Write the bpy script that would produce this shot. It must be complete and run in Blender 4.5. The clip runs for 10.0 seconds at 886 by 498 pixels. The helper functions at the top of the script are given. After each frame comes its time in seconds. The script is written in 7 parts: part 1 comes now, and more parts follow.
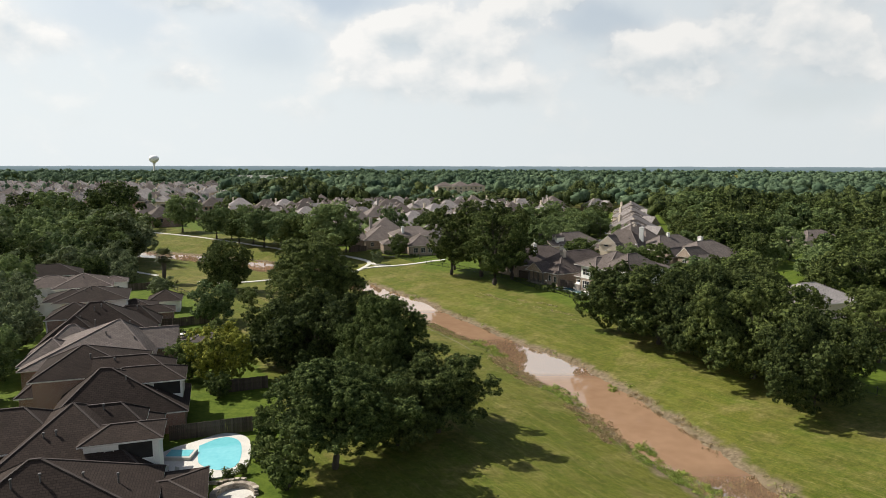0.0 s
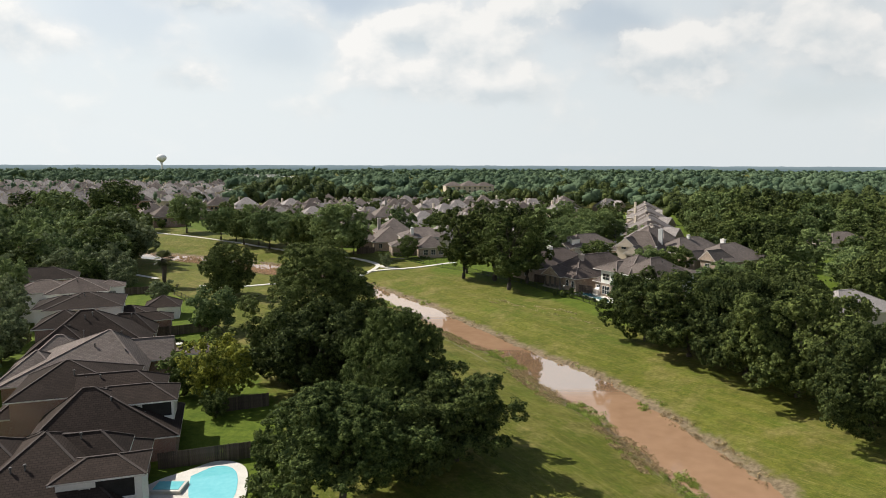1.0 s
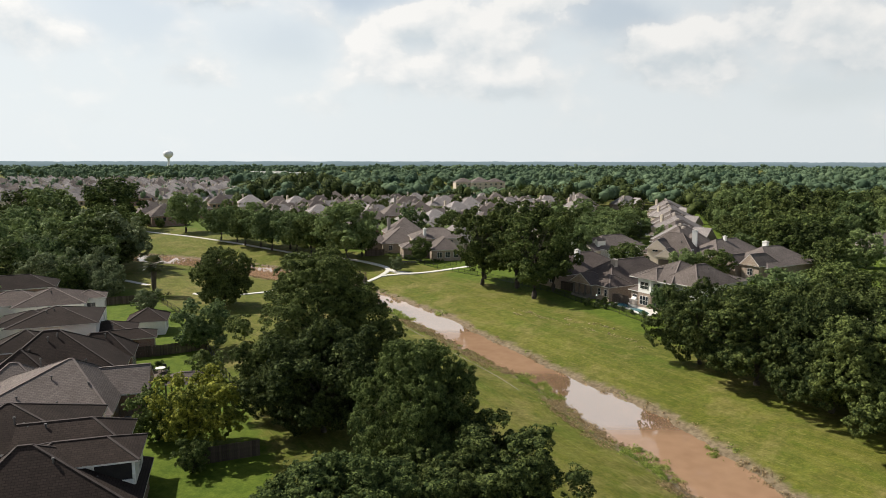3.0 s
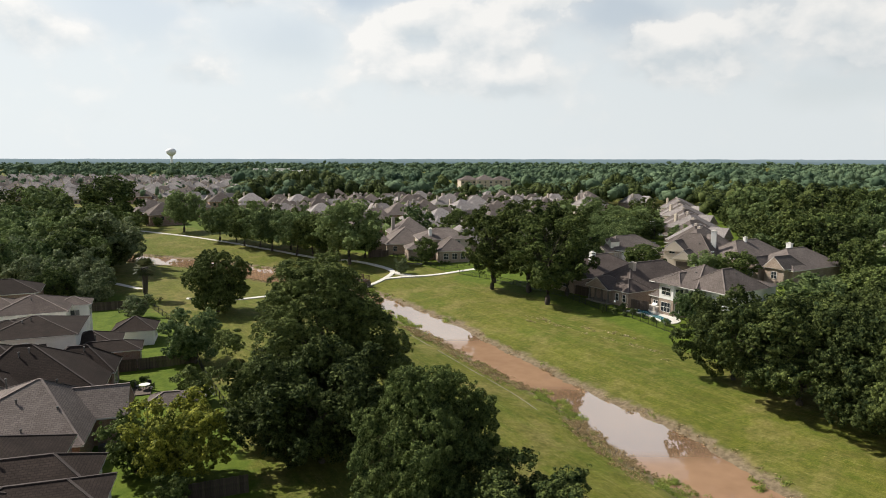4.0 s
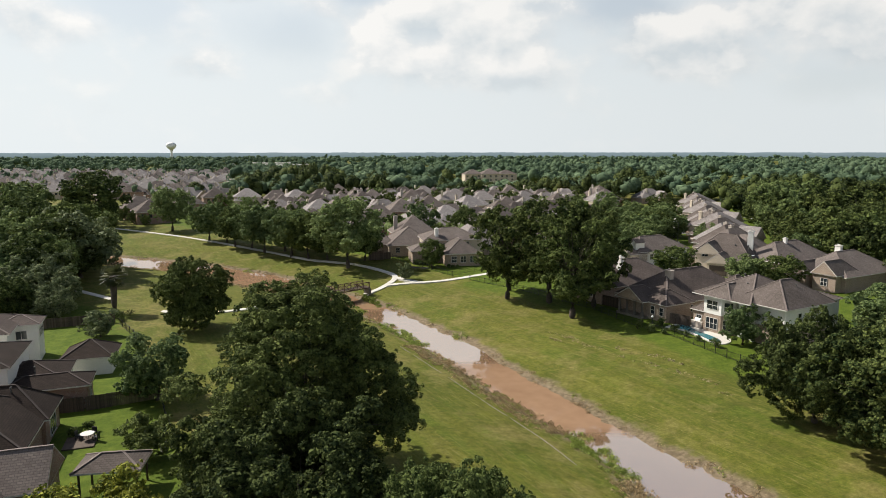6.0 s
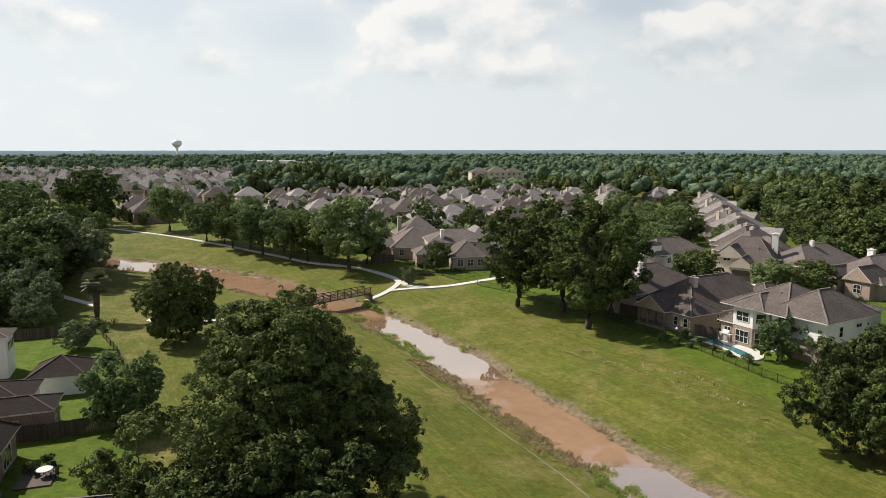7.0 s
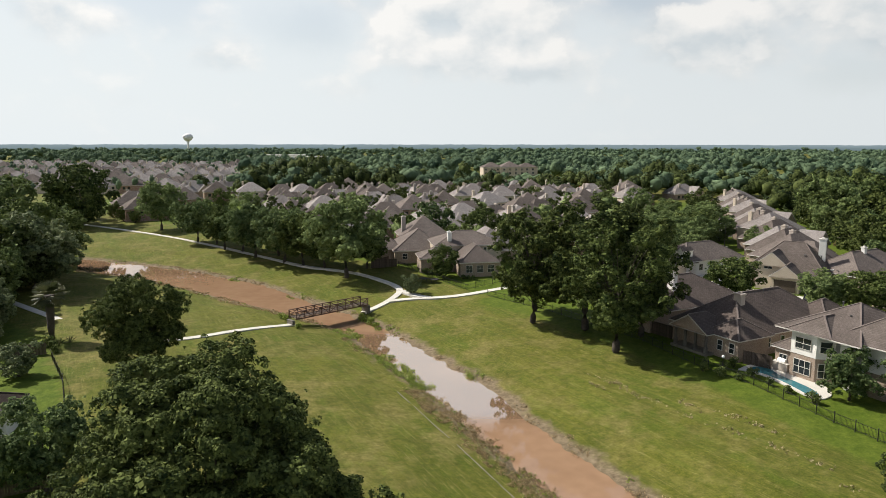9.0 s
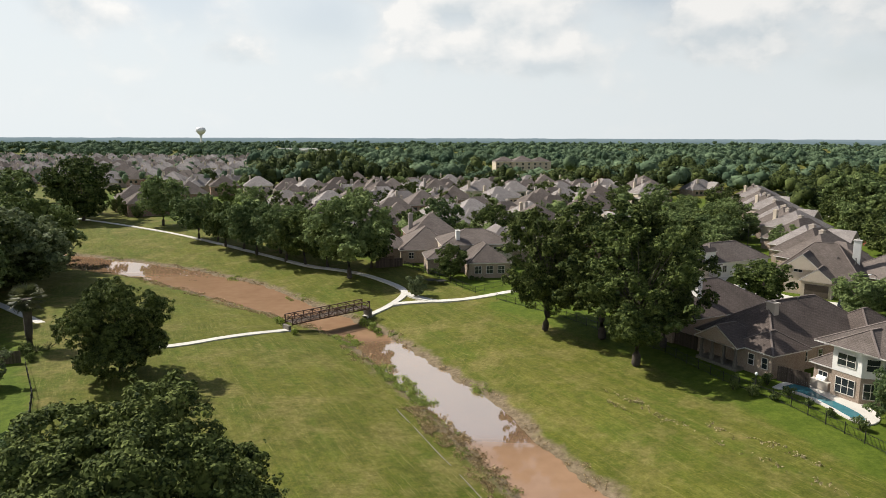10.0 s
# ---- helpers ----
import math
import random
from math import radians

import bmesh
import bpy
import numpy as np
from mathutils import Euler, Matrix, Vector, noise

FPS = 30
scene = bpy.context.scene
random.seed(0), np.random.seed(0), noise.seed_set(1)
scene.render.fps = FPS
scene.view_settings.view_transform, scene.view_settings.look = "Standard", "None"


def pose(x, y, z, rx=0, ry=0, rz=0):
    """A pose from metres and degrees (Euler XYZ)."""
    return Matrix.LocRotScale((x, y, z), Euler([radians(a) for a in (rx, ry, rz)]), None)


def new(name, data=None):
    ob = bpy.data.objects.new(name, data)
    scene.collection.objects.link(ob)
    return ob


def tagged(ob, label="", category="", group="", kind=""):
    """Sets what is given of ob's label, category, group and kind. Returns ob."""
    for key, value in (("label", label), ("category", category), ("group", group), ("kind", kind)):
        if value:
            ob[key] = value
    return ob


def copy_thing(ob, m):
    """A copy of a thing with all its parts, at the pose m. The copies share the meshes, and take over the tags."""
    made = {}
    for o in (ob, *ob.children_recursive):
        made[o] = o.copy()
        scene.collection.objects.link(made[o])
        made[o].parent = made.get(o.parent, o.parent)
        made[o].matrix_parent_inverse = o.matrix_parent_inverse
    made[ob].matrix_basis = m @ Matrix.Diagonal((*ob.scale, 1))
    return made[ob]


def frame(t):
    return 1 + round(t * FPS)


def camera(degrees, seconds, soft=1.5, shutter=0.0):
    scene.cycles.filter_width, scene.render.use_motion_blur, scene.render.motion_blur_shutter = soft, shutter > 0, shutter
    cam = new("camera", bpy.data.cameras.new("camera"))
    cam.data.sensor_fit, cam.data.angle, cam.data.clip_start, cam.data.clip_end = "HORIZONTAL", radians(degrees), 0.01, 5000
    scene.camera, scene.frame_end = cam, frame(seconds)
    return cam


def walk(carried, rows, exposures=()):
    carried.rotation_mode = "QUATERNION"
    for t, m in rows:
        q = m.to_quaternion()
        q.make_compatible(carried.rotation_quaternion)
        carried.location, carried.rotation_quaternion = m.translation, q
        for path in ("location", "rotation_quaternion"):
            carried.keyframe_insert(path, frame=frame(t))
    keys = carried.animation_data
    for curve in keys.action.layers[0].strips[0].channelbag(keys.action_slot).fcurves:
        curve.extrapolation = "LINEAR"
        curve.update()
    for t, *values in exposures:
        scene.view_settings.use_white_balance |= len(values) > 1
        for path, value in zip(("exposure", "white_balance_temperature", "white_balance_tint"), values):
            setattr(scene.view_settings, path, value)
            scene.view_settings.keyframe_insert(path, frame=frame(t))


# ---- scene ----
cam = camera(66.9, 10.0, soft=0.5)
# seconds, eye x y z, yaw, pitch, roll
PATH = [
    (0.0, -0.68, -1.76, 34.21, -0.52, -7.21, 0.10),
    (0.5, -1.28, 2.20, 34.16, -0.17, -7.20, 0.12),
    (1.0, -1.86, 6.10, 34.12, 0.09, -7.27, 0.15),
    (1.5, -2.49, 10.10, 34.08, 0.28, -7.35, 0.16),
    (2.0, -3.09, 13.93, 34.04, 0.41, -7.44, 0.13),
    (2.5, -3.69, 17.96, 34.00, 0.56, -7.52, 0.11),
    (4.0, -5.30, 30.64, 33.89, 1.01, -7.81, 0.07),
    (4.5, -5.79, 34.93, 33.86, 1.12, -7.94, 0.08),
    (5.0, -6.32, 39.49, 33.83, 1.12, -8.07, 0.04),
    (5.5, -6.73, 43.89, 33.79, 1.12, -8.23, -0.01),
    (7.0, -7.18, 57.30, 33.70, 1.73, -8.55, -0.05),
    (7.5, -7.09, 61.56, 33.67, 2.11, -8.65, -0.01),
    (8.0, -6.95, 65.56, 33.64, 2.40, -8.73, 0.04),
    (8.5, -6.74, 69.57, 33.62, 2.62, -8.86, 0.02),
    (9.0, -6.49, 73.33, 33.59, 2.77, -9.02, 0.06),
    (9.5, -6.18, 77.32, 33.57, 3.07, -9.24, 0.11),
    (10.0, -5.86, 81.33, 33.54, 3.85, -9.54, 0.17),
]
walk(cam, [(t, pose(x, y, z, 90 + pitch, 0, yaw) @ pose(0, 0, 0, 0, 0, roll)) for t, x, y, z, yaw, pitch, roll in PATH],
     exposures=((0.0, 0.44), (10.0, 0.44)))

# ---- world and sun ----
SUN_EL, SUN_AZ = 45.0, -67.0          # degrees above the horizon, degrees from +y towards +x
world = bpy.data.worlds.new("sky")
scene.world = world
world.use_nodes = True
wn, wl = world.node_tree.nodes, world.node_tree.links
wn.clear()


def wnode(kind, **given):
    n = wn.new(kind)
    for key, value in given.items():
        if key in n.inputs:
            n.inputs[key].default_value = value
    return n


def wmath(op, a, b=None):
    n = wn.new("ShaderNodeMath")
    n.operation = op
    for k, v in ((0, a), (1, b)):
        if v is None:
            continue
        if isinstance(v, (int, float)):
            n.inputs[k].default_value = v
        else:
            wl.new(v, n.inputs[k])
    return n.outputs[0]


sky = wn.new("ShaderNodeTexSky")
sky.sky_type = "NISHITA"
sky.sun_disc = False
sky.sun_elevation, sky.sun_rotation = radians(SUN_EL), radians(SUN_AZ)
sky.air_density, sky.dust_density, sky.ozone_density = 1.0, 2.0, 1.0
bg_sky = wnode("ShaderNodeBackground", Strength=0.078)
wl.new(sky.outputs[0], bg_sky.inputs["Color"])
tc = wn.new("ShaderNodeTexCoord")
sep = wn.new("ShaderNodeSeparateXYZ")
wl.new(tc.outputs["Generated"], sep.inputs[0])
# heaped clouds: soft ellipses at their places in the sky (degrees from +y towards +x, degrees up, half width, half height, weight), frayed by a noise
CLOUDS = [(-0.5, 9.4, 11.0, 4.6, 0.50), (-3.5, 11.4, 5.5, 2.4, 0.30), (5.5, 10.4, 6.0, 3.0, 0.25), (21.0, 7.9, 12.5, 3.6, 0.44), (16.8, 8.4, 3.8, 3.4, 0.34), (27.0, 11.4, 9.0, 3.2, 0.46),
          (-19.5, 12.9, 6.5, 2.5, 0.46), (-30.0, 9.2, 6.0, 2.2, 0.34), (-21.0, 6.6, 4.2, 1.8, 0.34), (31.5, 7.8, 5.0, 2.8, 0.42), (9.0, 13.6, 7.0, 2.2, 0.44), (-12.8, 4.6, 5.0, 1.4, 0.22),
          (-11.5, 12.0, 4.5, 2.4, 0.30), (-33.0, 12.8, 5.0, 2.4, 0.34), (4.0, 6.2, 9.0, 1.6, 0.24)]
CLEARINGS = [(-8.0, 13.4, 5.0, 1.8, 0.36), (13.5, 11.2, 5.5, 2.6, 0.30), (-25.0, 10.6, 5.0, 2.4, 0.20), (-14.0, 8.8, 5.0, 2.4, 0.20), (29.0, 5.0, 6.0, 2.0, 0.12)]
fray = wnode("ShaderNodeTexNoise", Scale=9.0, Detail=7.0, Roughness=0.55)
wl.new(tc.outputs["Generated"], fray.inputs["Vector"])
bend_ = wn.new("ShaderNodeVectorMath")
bend_.operation = "MULTIPLY_ADD"
bend_.inputs[1].default_value, bend_.inputs[2].default_value = (0.11, 0.11, 0.07), (-0.055, -0.055, -0.035)
wl.new(fray.outputs["Color"], bend_.inputs[0])
bent = wn.new("ShaderNodeVectorMath")
bent.operation = "ADD"
wl.new(tc.outputs["Generated"], bent.inputs[0])
wl.new(bend_.outputs[0], bent.inputs[1])


def heap(az, el, wide, high):
    """1 in the middle of an ellipse of the sky, 0 beyond it; and how far up in it."""
    c = (math.sin(radians(az)) * math.cos(radians(el)), math.cos(radians(az)) * math.cos(radians(el)), math.sin(radians(el)))
    off, flat_, size = wn.new("ShaderNodeVectorMath"), wn.new("ShaderNodeVectorMath"), wn.new("ShaderNodeVectorMath")
    off.operation, flat_.operation, size.operation = "SUBTRACT", "MULTIPLY", "LENGTH"
    off.inputs[1].default_value = c
    flat_.inputs[1].default_value = (1 / radians(wide), 1 / radians(wide), 1 / radians(high))
    wl.new(bent.outputs[0], off.inputs[0])
    wl.new(off.outputs[0], flat_.inputs[0])
    wl.new(flat_.outputs[0], size.inputs[0])
    fall = wn.new("ShaderNodeMapRange")
    fall.interpolation_type = "SMOOTHSTEP"
    fall.inputs["From Min"].default_value, fall.inputs["From Max"].default_value = 0.25, 1.15
    fall.inputs["To Min"].default_value, fall.inputs["To Max"].default_value = 1.0, 0.0
    wl.new(size.outputs["Value"], fall.inputs["Value"])
    parts_ = wn.new("ShaderNodeSeparateXYZ")
    wl.new(flat_.outputs[0], parts_.inputs[0])
    return fall.outputs[0], parts_.outputs[2]


grain = wnode("ShaderNodeTexNoise", Scale=9.0, Detail=9.0, Roughness=0.52, Distortion=0.1)
flat_co = wn.new("ShaderNodeMapping")
flat_co.inputs["Scale"].default_value = (1.0, 1.0, 1.45)
wl.new(tc.outputs["Generated"], flat_co.inputs[0])
wl.new(flat_co.outputs[0], grain.inputs["Vector"])
field, height_, open_sky = wmath("ADD", wmath("MULTIPLY", wmath("SUBTRACT", grain.outputs[0], 0.5), 1.9), 0.38), None, None
for az, el, wide, high, weight in CLOUDS:
    g_, up = heap(az, el, wide, high)
    field = wmath("ADD", field, wmath("MULTIPLY", g_, weight))
    tilt_ = wmath("MULTIPLY", wmath("MULTIPLY", g_, up), weight)
    height_ = tilt_ if height_ is None else wmath("ADD", height_, tilt_)
for az, el, wide, high, weight in CLEARINGS:
    g_, up = heap(az, el, wide, high)
    g_ = wmath("MULTIPLY", g_, weight)
    field = wmath("SUBTRACT", field, wmath("MULTIPLY", g_, 0.5))
    open_sky = g_ if open_sky is None else wmath("ADD", open_sky, g_)


def wrange(value, a, b, c, d, smooth=True):
    r = wn.new("ShaderNodeMapRange")
    r.interpolation_type = "SMOOTHSTEP" if smooth else "LINEAR"
    for key, v in (("From Min", a), ("From Max", b), ("To Min", c), ("To Max", d)):
        r.inputs[key].default_value = v
    wl.new(value, r.inputs["Value"])
    return r.outputs[0]


dense = wrange(field, 0.36, 0.86, 0.0, 1.0)
# a thin white veil, closer towards the horizon and open high overhead
veil = wmath("MULTIPLY", wrange(sep.outputs[2], 0.0, 0.27, 0.97, 0.84), wrange(sep.outputs[2], 0.28, 0.60, 1.0, 0.0))
veil = wmath("SUBTRACT", veil, open_sky)
amount = wmath("MAXIMUM", wmath("MULTIPLY", dense, wrange(sep.outputs[2], 0.25, 0.7, 1.0, 0.25)), veil)
lifted = wnode("ShaderNodeTexNoise", Scale=9.0, Detail=9.0, Roughness=0.52, Distortion=0.1)
up_co = wn.new("ShaderNodeVectorMath")
up_co.operation = "ADD"
up_co.inputs[1].default_value = (-0.012, 0.0, 0.035)
wl.new(flat_co.outputs[0], up_co.inputs[0])
wl.new(up_co.outputs[0], lifted.inputs["Vector"])
# heaps are bright at their tops and grey at their bases
shade_ = wmath("ADD", wmath("MULTIPLY", height_, -1.0), wmath("MULTIPLY", wmath("SUBTRACT", grain.outputs[0], lifted.outputs[0]), -3.0))
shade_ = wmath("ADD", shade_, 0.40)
lit_ = wn.new("ShaderNodeValToRGB")
lit_.color_ramp.elements[0].position, lit_.color_ramp.elements[0].color = 0.10, (0.965, 0.955, 0.93, 1)
lit_.color_ramp.elements[1].position, lit_.color_ramp.elements[1].color = 0.90, (0.69, 0.745, 0.775, 1)
wl.new(shade_, lit_.inputs[0])
tone = wn.new("ShaderNodeMix")
tone.data_type = "RGBA"
tone.inputs[6].default_value = (0.825, 0.875, 0.895, 1)
wl.new(wmath("MULTIPLY", dense, wrange(sep.outputs[2], 0.0, 0.14, 0.3, 1.0)), tone.inputs[0])
wl.new(lit_.outputs[0], tone.inputs[7])
bg_cloud = wnode("ShaderNodeBackground", Strength=0.725)
wl.new(tone.outputs[2], bg_cloud.inputs["Color"])
# the sun stands to the west, so that side of the sky is brighter
wl.new(wmath("MULTIPLY", wrange(sep.outputs[0], -0.6, 0.6, 1.02, 0.90), 0.735), bg_cloud.inputs["Strength"])
mix_sky = wn.new("ShaderNodeMixShader")
wl.new(amount, mix_sky.inputs[0])
wl.new(bg_sky.outputs[0], mix_sky.inputs[1])
wl.new(bg_cloud.outputs[0], mix_sky.inputs[2])
wout = wn.new("ShaderNodeOutputWorld")
wl.new(mix_sky.outputs[0], wout.inputs[0])

sun = new("sun", bpy.data.lights.new("sun", "SUN"))
sun.data.energy, sun.data.angle, sun.data.color = 5.0, radians(0.6), (1.0, 0.95, 0.87)
SUN_DIR = Vector((math.sin(radians(SUN_AZ)) * math.cos(radians(SUN_EL)), math.cos(radians(SUN_AZ)) * math.cos(radians(SUN_EL)), math.sin(radians(SUN_EL))))
sun.matrix_world = Matrix.Translation((0, 0, 200)) @ SUN_DIR.to_track_quat("Z", "Y").to_matrix().to_4x4()


# ---- materials ----
def material(name, dark, light, scale=1.0, cut=(0.30, 0.70), rough=0.8, fine=12.0, bump=0.3, spec=0.3, metal=0.0, per_object=0.0, per_island=0.0, translucent=0.0):
    """Two tones mixed by a broad and a fine noise in metres, with a fine relief."""
    m = bpy.data.materials.new(name)
    m.use_nodes = True
    n, l = m.node_tree.nodes, m.node_tree.links
    b = n["Principled BSDF"]
    b.inputs["Roughness"].default_value = rough
    b.inputs["Specular IOR Level"].default_value = spec
    b.inputs["Metallic"].default_value = metal
    co = n.new("ShaderNodeTexCoord")
    wide, small = n.new("ShaderNodeTexNoise"), n.new("ShaderNodeTexNoise")
    for tex, s in ((wide, scale), (small, fine)):
        tex.inputs["Scale"].default_value, tex.inputs["Detail"].default_value = s, 5.0
        l.new(co.outputs["Object"], tex.inputs["Vector"])
    add = n.new("ShaderNodeMath")
    add.operation = "MULTIPLY_ADD"
    add.inputs[1].default_value = 0.5
    half = n.new("ShaderNodeMath")
    half.operation = "MULTIPLY"
    half.inputs[1].default_value = 0.5
    l.new(small.outputs[0], half.inputs[0])
    l.new(wide.outputs[0], add.inputs[0])
    l.new(half.outputs[0], add.inputs[2])
    value = add.outputs[0]
    for given, node, socket in ((per_object, "ShaderNodeObjectInfo", "Random"), (per_island, "ShaderNodeNewGeometry", "Random Per Island")):
        if not given:
            continue
        rnd = n.new(node)
        more = n.new("ShaderNodeMath")
        more.operation = "MULTIPLY_ADD"
        more.inputs[1].default_value = given
        l.new(rnd.outputs[socket], more.inputs[0])
        l.new(value, more.inputs[2])
        less = n.new("ShaderNodeMath")
        less.operation = "SUBTRACT"
        less.inputs[1].default_value = 0.5 * given
        l.new(more.outputs[0], less.inputs[0])
        value = less.outputs[0]
    ramp = n.new("ShaderNodeValToRGB")
    ramp.color_ramp.elements[0].position, ramp.color_ramp.elements[0].color = cut[0], (*dark, 1)
    ramp.color_ramp.elements[1].position, ramp.color_ramp.elements[1].color = cut[1], (*light, 1)
    l.new(value, ramp.inputs[0])
    l.new(ramp.outputs[0], b.inputs["Base Color"])
    if bump:
        bm = n.new("ShaderNodeBump")
        bm.inputs["Strength"].default_value, bm.inputs["Distance"].default_value = bump, 0.03
        l.new(small.outputs[0], bm.inputs["Height"])
        l.new(bm.outputs[0], b.inputs["Normal"])
    if translucent:
        tr, mx = n.new("ShaderNodeBsdfTranslucent"), n.new("ShaderNodeMixShader")
        l.new(ramp.outputs[0], tr.inputs["Color"])
        mx.inputs[0].default_value = translucent
        l.new(b.outputs[0], mx.inputs[1])
        l.new(tr.outputs[0], mx.inputs[2])
        l.new(mx.outputs[0], n["Material Output"].inputs[0])
    return m


def shingle_material(name, dark, light):
    """Asphalt shingles: courses and tabs laid by the roof's own u, v in metres."""
    m = material(name, dark, light, scale=0.35, fine=9.0, rough=0.95, bump=0.0, spec=0.1, per_object=0.25)
    n, l = m.node_tree.nodes, m.node_tree.links
    b = n["Principled BSDF"]
    uv, brick = n.new("ShaderNodeUVMap"), n.new("ShaderNodeTexBrick")
    brick.inputs["Scale"].default_value = 1.0
    brick.inputs["Brick Width"].default_value, brick.inputs["Row Height"].default_value = 0.45, 0.24
    brick.inputs["Mortar Size"].default_value = 0.022
    brick.inputs["Color1"].default_value, brick.inputs["Color2"].default_value = (1, 1, 1, 1), (0.72, 0.72, 0.72, 1)
    brick.inputs["Mortar"].default_value = (0.45, 0.45, 0.45, 1)
    l.new(uv.outputs[0], brick.inputs["Vector"])
    mul = n.new("ShaderNodeMix")
    mul.data_type, mul.blend_type = "RGBA", "MULTIPLY"
    mul.inputs[0].default_value = 0.8
    l.new(b.inputs["Base Color"].links[0].from_socket, mul.inputs[6])
    l.new(brick.outputs[0], mul.inputs[7])
    l.new(mul.outputs[2], b.inputs["Base Color"])
    bm = n.new("ShaderNodeBump")
    bm.inputs["Strength"].default_value, bm.inputs["Distance"].default_value = 0.5, 0.02
    l.new(brick.outputs[0], bm.inputs["Height"])
    l.new(bm.outputs[0], b.inputs["Normal"])
    return m


def brick_material(name, a, b2, mortar):
    """Brick walls by each wall's u, v in metres."""
    m = material(name, a, b2, scale=0.6, fine=14.0, rough=0.85, bump=0.0)
    n, l = m.node_tree.nodes, m.node_tree.links
    b = n["Principled BSDF"]
    uv, brick = n.new("ShaderNodeUVMap"), n.new("ShaderNodeTexBrick")
    brick.inputs["Scale"].default_value = 1.0
    brick.inputs["Brick Width"].default_value, brick.inputs["Row Height"].default_value = 0.24, 0.085
    brick.inputs["Mortar Size"].default_value = 0.008
    brick.inputs["Mortar"].default_value = (*mortar, 1)
    l.new(uv.outputs[0], brick.inputs["Vector"])
    socket = b.inputs["Base Color"].links[0].from_socket
    l.new(socket, brick.inputs["Color1"])
    l.new(socket, brick.inputs["Color2"])
    l.new(brick.outputs[0], b.inputs["Base Color"])
    return m


LEAF = material("oak_leaves", (0.025, 0.042, 0.013), (0.145, 0.180, 0.052), scale=0.6, cut=(0.34, 0.66), fine=1.6, rough=0.75, bump=0.0, spec=0.06, per_object=0.12, per_island=0.3, translucent=0.14)
LEAF_D = material("dark_oak_leaves", (0.018, 0.031, 0.010), (0.134, 0.161, 0.045), scale=0.6, cut=(0.34, 0.66), fine=1.6, rough=0.75, bump=0.0, spec=0.06, per_object=0.12, per_island=0.3, translucent=0.09)
# darker leaf copy; on oaks and east woods shade is put into its colour
LEAF_E = material("dark_shaded_oak_leaves", (0.014, 0.024, 0.008), (0.096, 0.118, 0.035), scale=0.6, cut=(0.34, 0.66), fine=1.6, rough=0.75, bump=0.0, spec=0.06, per_object=0.12, per_island=0.3, translucent=0.10)
LEAF_B = material("pecan_leaves", (0.037, 0.058, 0.018), (0.180, 0.212, 0.062), scale=0.6, cut=(0.34, 0.66), fine=1.6, rough=0.75, bump=0.0, spec=0.12, per_object=0.15, per_island=0.3, translucent=0.16)
LEAF_Y = material("golden_leaves", (0.055, 0.075, 0.014), (0.36, 0.36, 0.055), scale=0.35, fine=1.4, rough=0.75, bump=0.0, spec=0.12, per_island=0.35, translucent=0.25)
LEAF_M = material("shade_tree_leaves", (0.050, 0.082, 0.030), (0.220, 0.275, 0.098), scale=0.25, fine=1.4, rough=0.75, bump=0.0, spec=0.12, per_object=0.2, per_island=0.3, translucent=0.25)
LEAF_G = material("greyish_leaves", (0.068, 0.092, 0.043), (0.235, 0.270, 0.125), scale=0.35, fine=1.4, rough=0.7, bump=0.0, spec=0.12, per_island=0.4, translucent=0.2)
# bluer green than near leaves: the distance's haze put into the base colour
LEAF_FAR = material("hazed_woodland_leaves", (0.038, 0.066, 0.040), (0.140, 0.192, 0.106), scale=0.013, cut=(0.34, 0.66), fine=0.085, rough=0.8, bump=0.0, spec=0.05, per_island=0.06, translucent=0.10)
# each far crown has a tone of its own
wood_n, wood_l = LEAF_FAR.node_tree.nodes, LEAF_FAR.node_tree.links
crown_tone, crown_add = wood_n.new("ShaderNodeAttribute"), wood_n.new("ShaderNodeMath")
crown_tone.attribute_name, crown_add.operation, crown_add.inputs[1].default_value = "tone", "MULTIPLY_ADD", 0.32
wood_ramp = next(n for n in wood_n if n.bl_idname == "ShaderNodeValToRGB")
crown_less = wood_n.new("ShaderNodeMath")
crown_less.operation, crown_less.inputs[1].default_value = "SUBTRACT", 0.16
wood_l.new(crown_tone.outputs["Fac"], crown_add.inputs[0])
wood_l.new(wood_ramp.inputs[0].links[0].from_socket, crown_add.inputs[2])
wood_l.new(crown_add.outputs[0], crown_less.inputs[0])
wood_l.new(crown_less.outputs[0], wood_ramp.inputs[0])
BARK = material("bark", (0.034, 0.027, 0.020), (0.096, 0.080, 0.063), scale=1.2, fine=9.0, rough=0.95, bump=0.6)
ROOF = [shingle_material("shingle_brown", (0.070, 0.055, 0.048), (0.134, 0.108, 0.094)),
        shingle_material("shingle_dark", (0.023, 0.017, 0.014), (0.051, 0.038, 0.031)),
        shingle_material("shingle_grey", (0.106, 0.087, 0.076), (0.200, 0.167, 0.148)),
        shingle_material("shingle_tan", (0.21, 0.185, 0.170), (0.345, 0.312, 0.292))]
CAP = [material("cap_brown", (0.115, 0.092, 0.080), (0.19, 0.155, 0.135), fine=8.0, rough=0.9),
       material("cap_dark", (0.036, 0.028, 0.024), (0.070, 0.055, 0.048), fine=8.0, rough=0.9),
       material("cap_grey", (0.125, 0.100, 0.087), (0.205, 0.168, 0.148), fine=8.0, rough=0.9),
       material("cap_tan", (0.24, 0.21, 0.19), (0.34, 0.31, 0.28), fine=8.0, rough=0.9)]
SIDING = material("cream_siding", (0.62, 0.60, 0.55), (0.76, 0.74, 0.70), scale=0.4, fine=6.0, rough=0.7, bump=0.15)
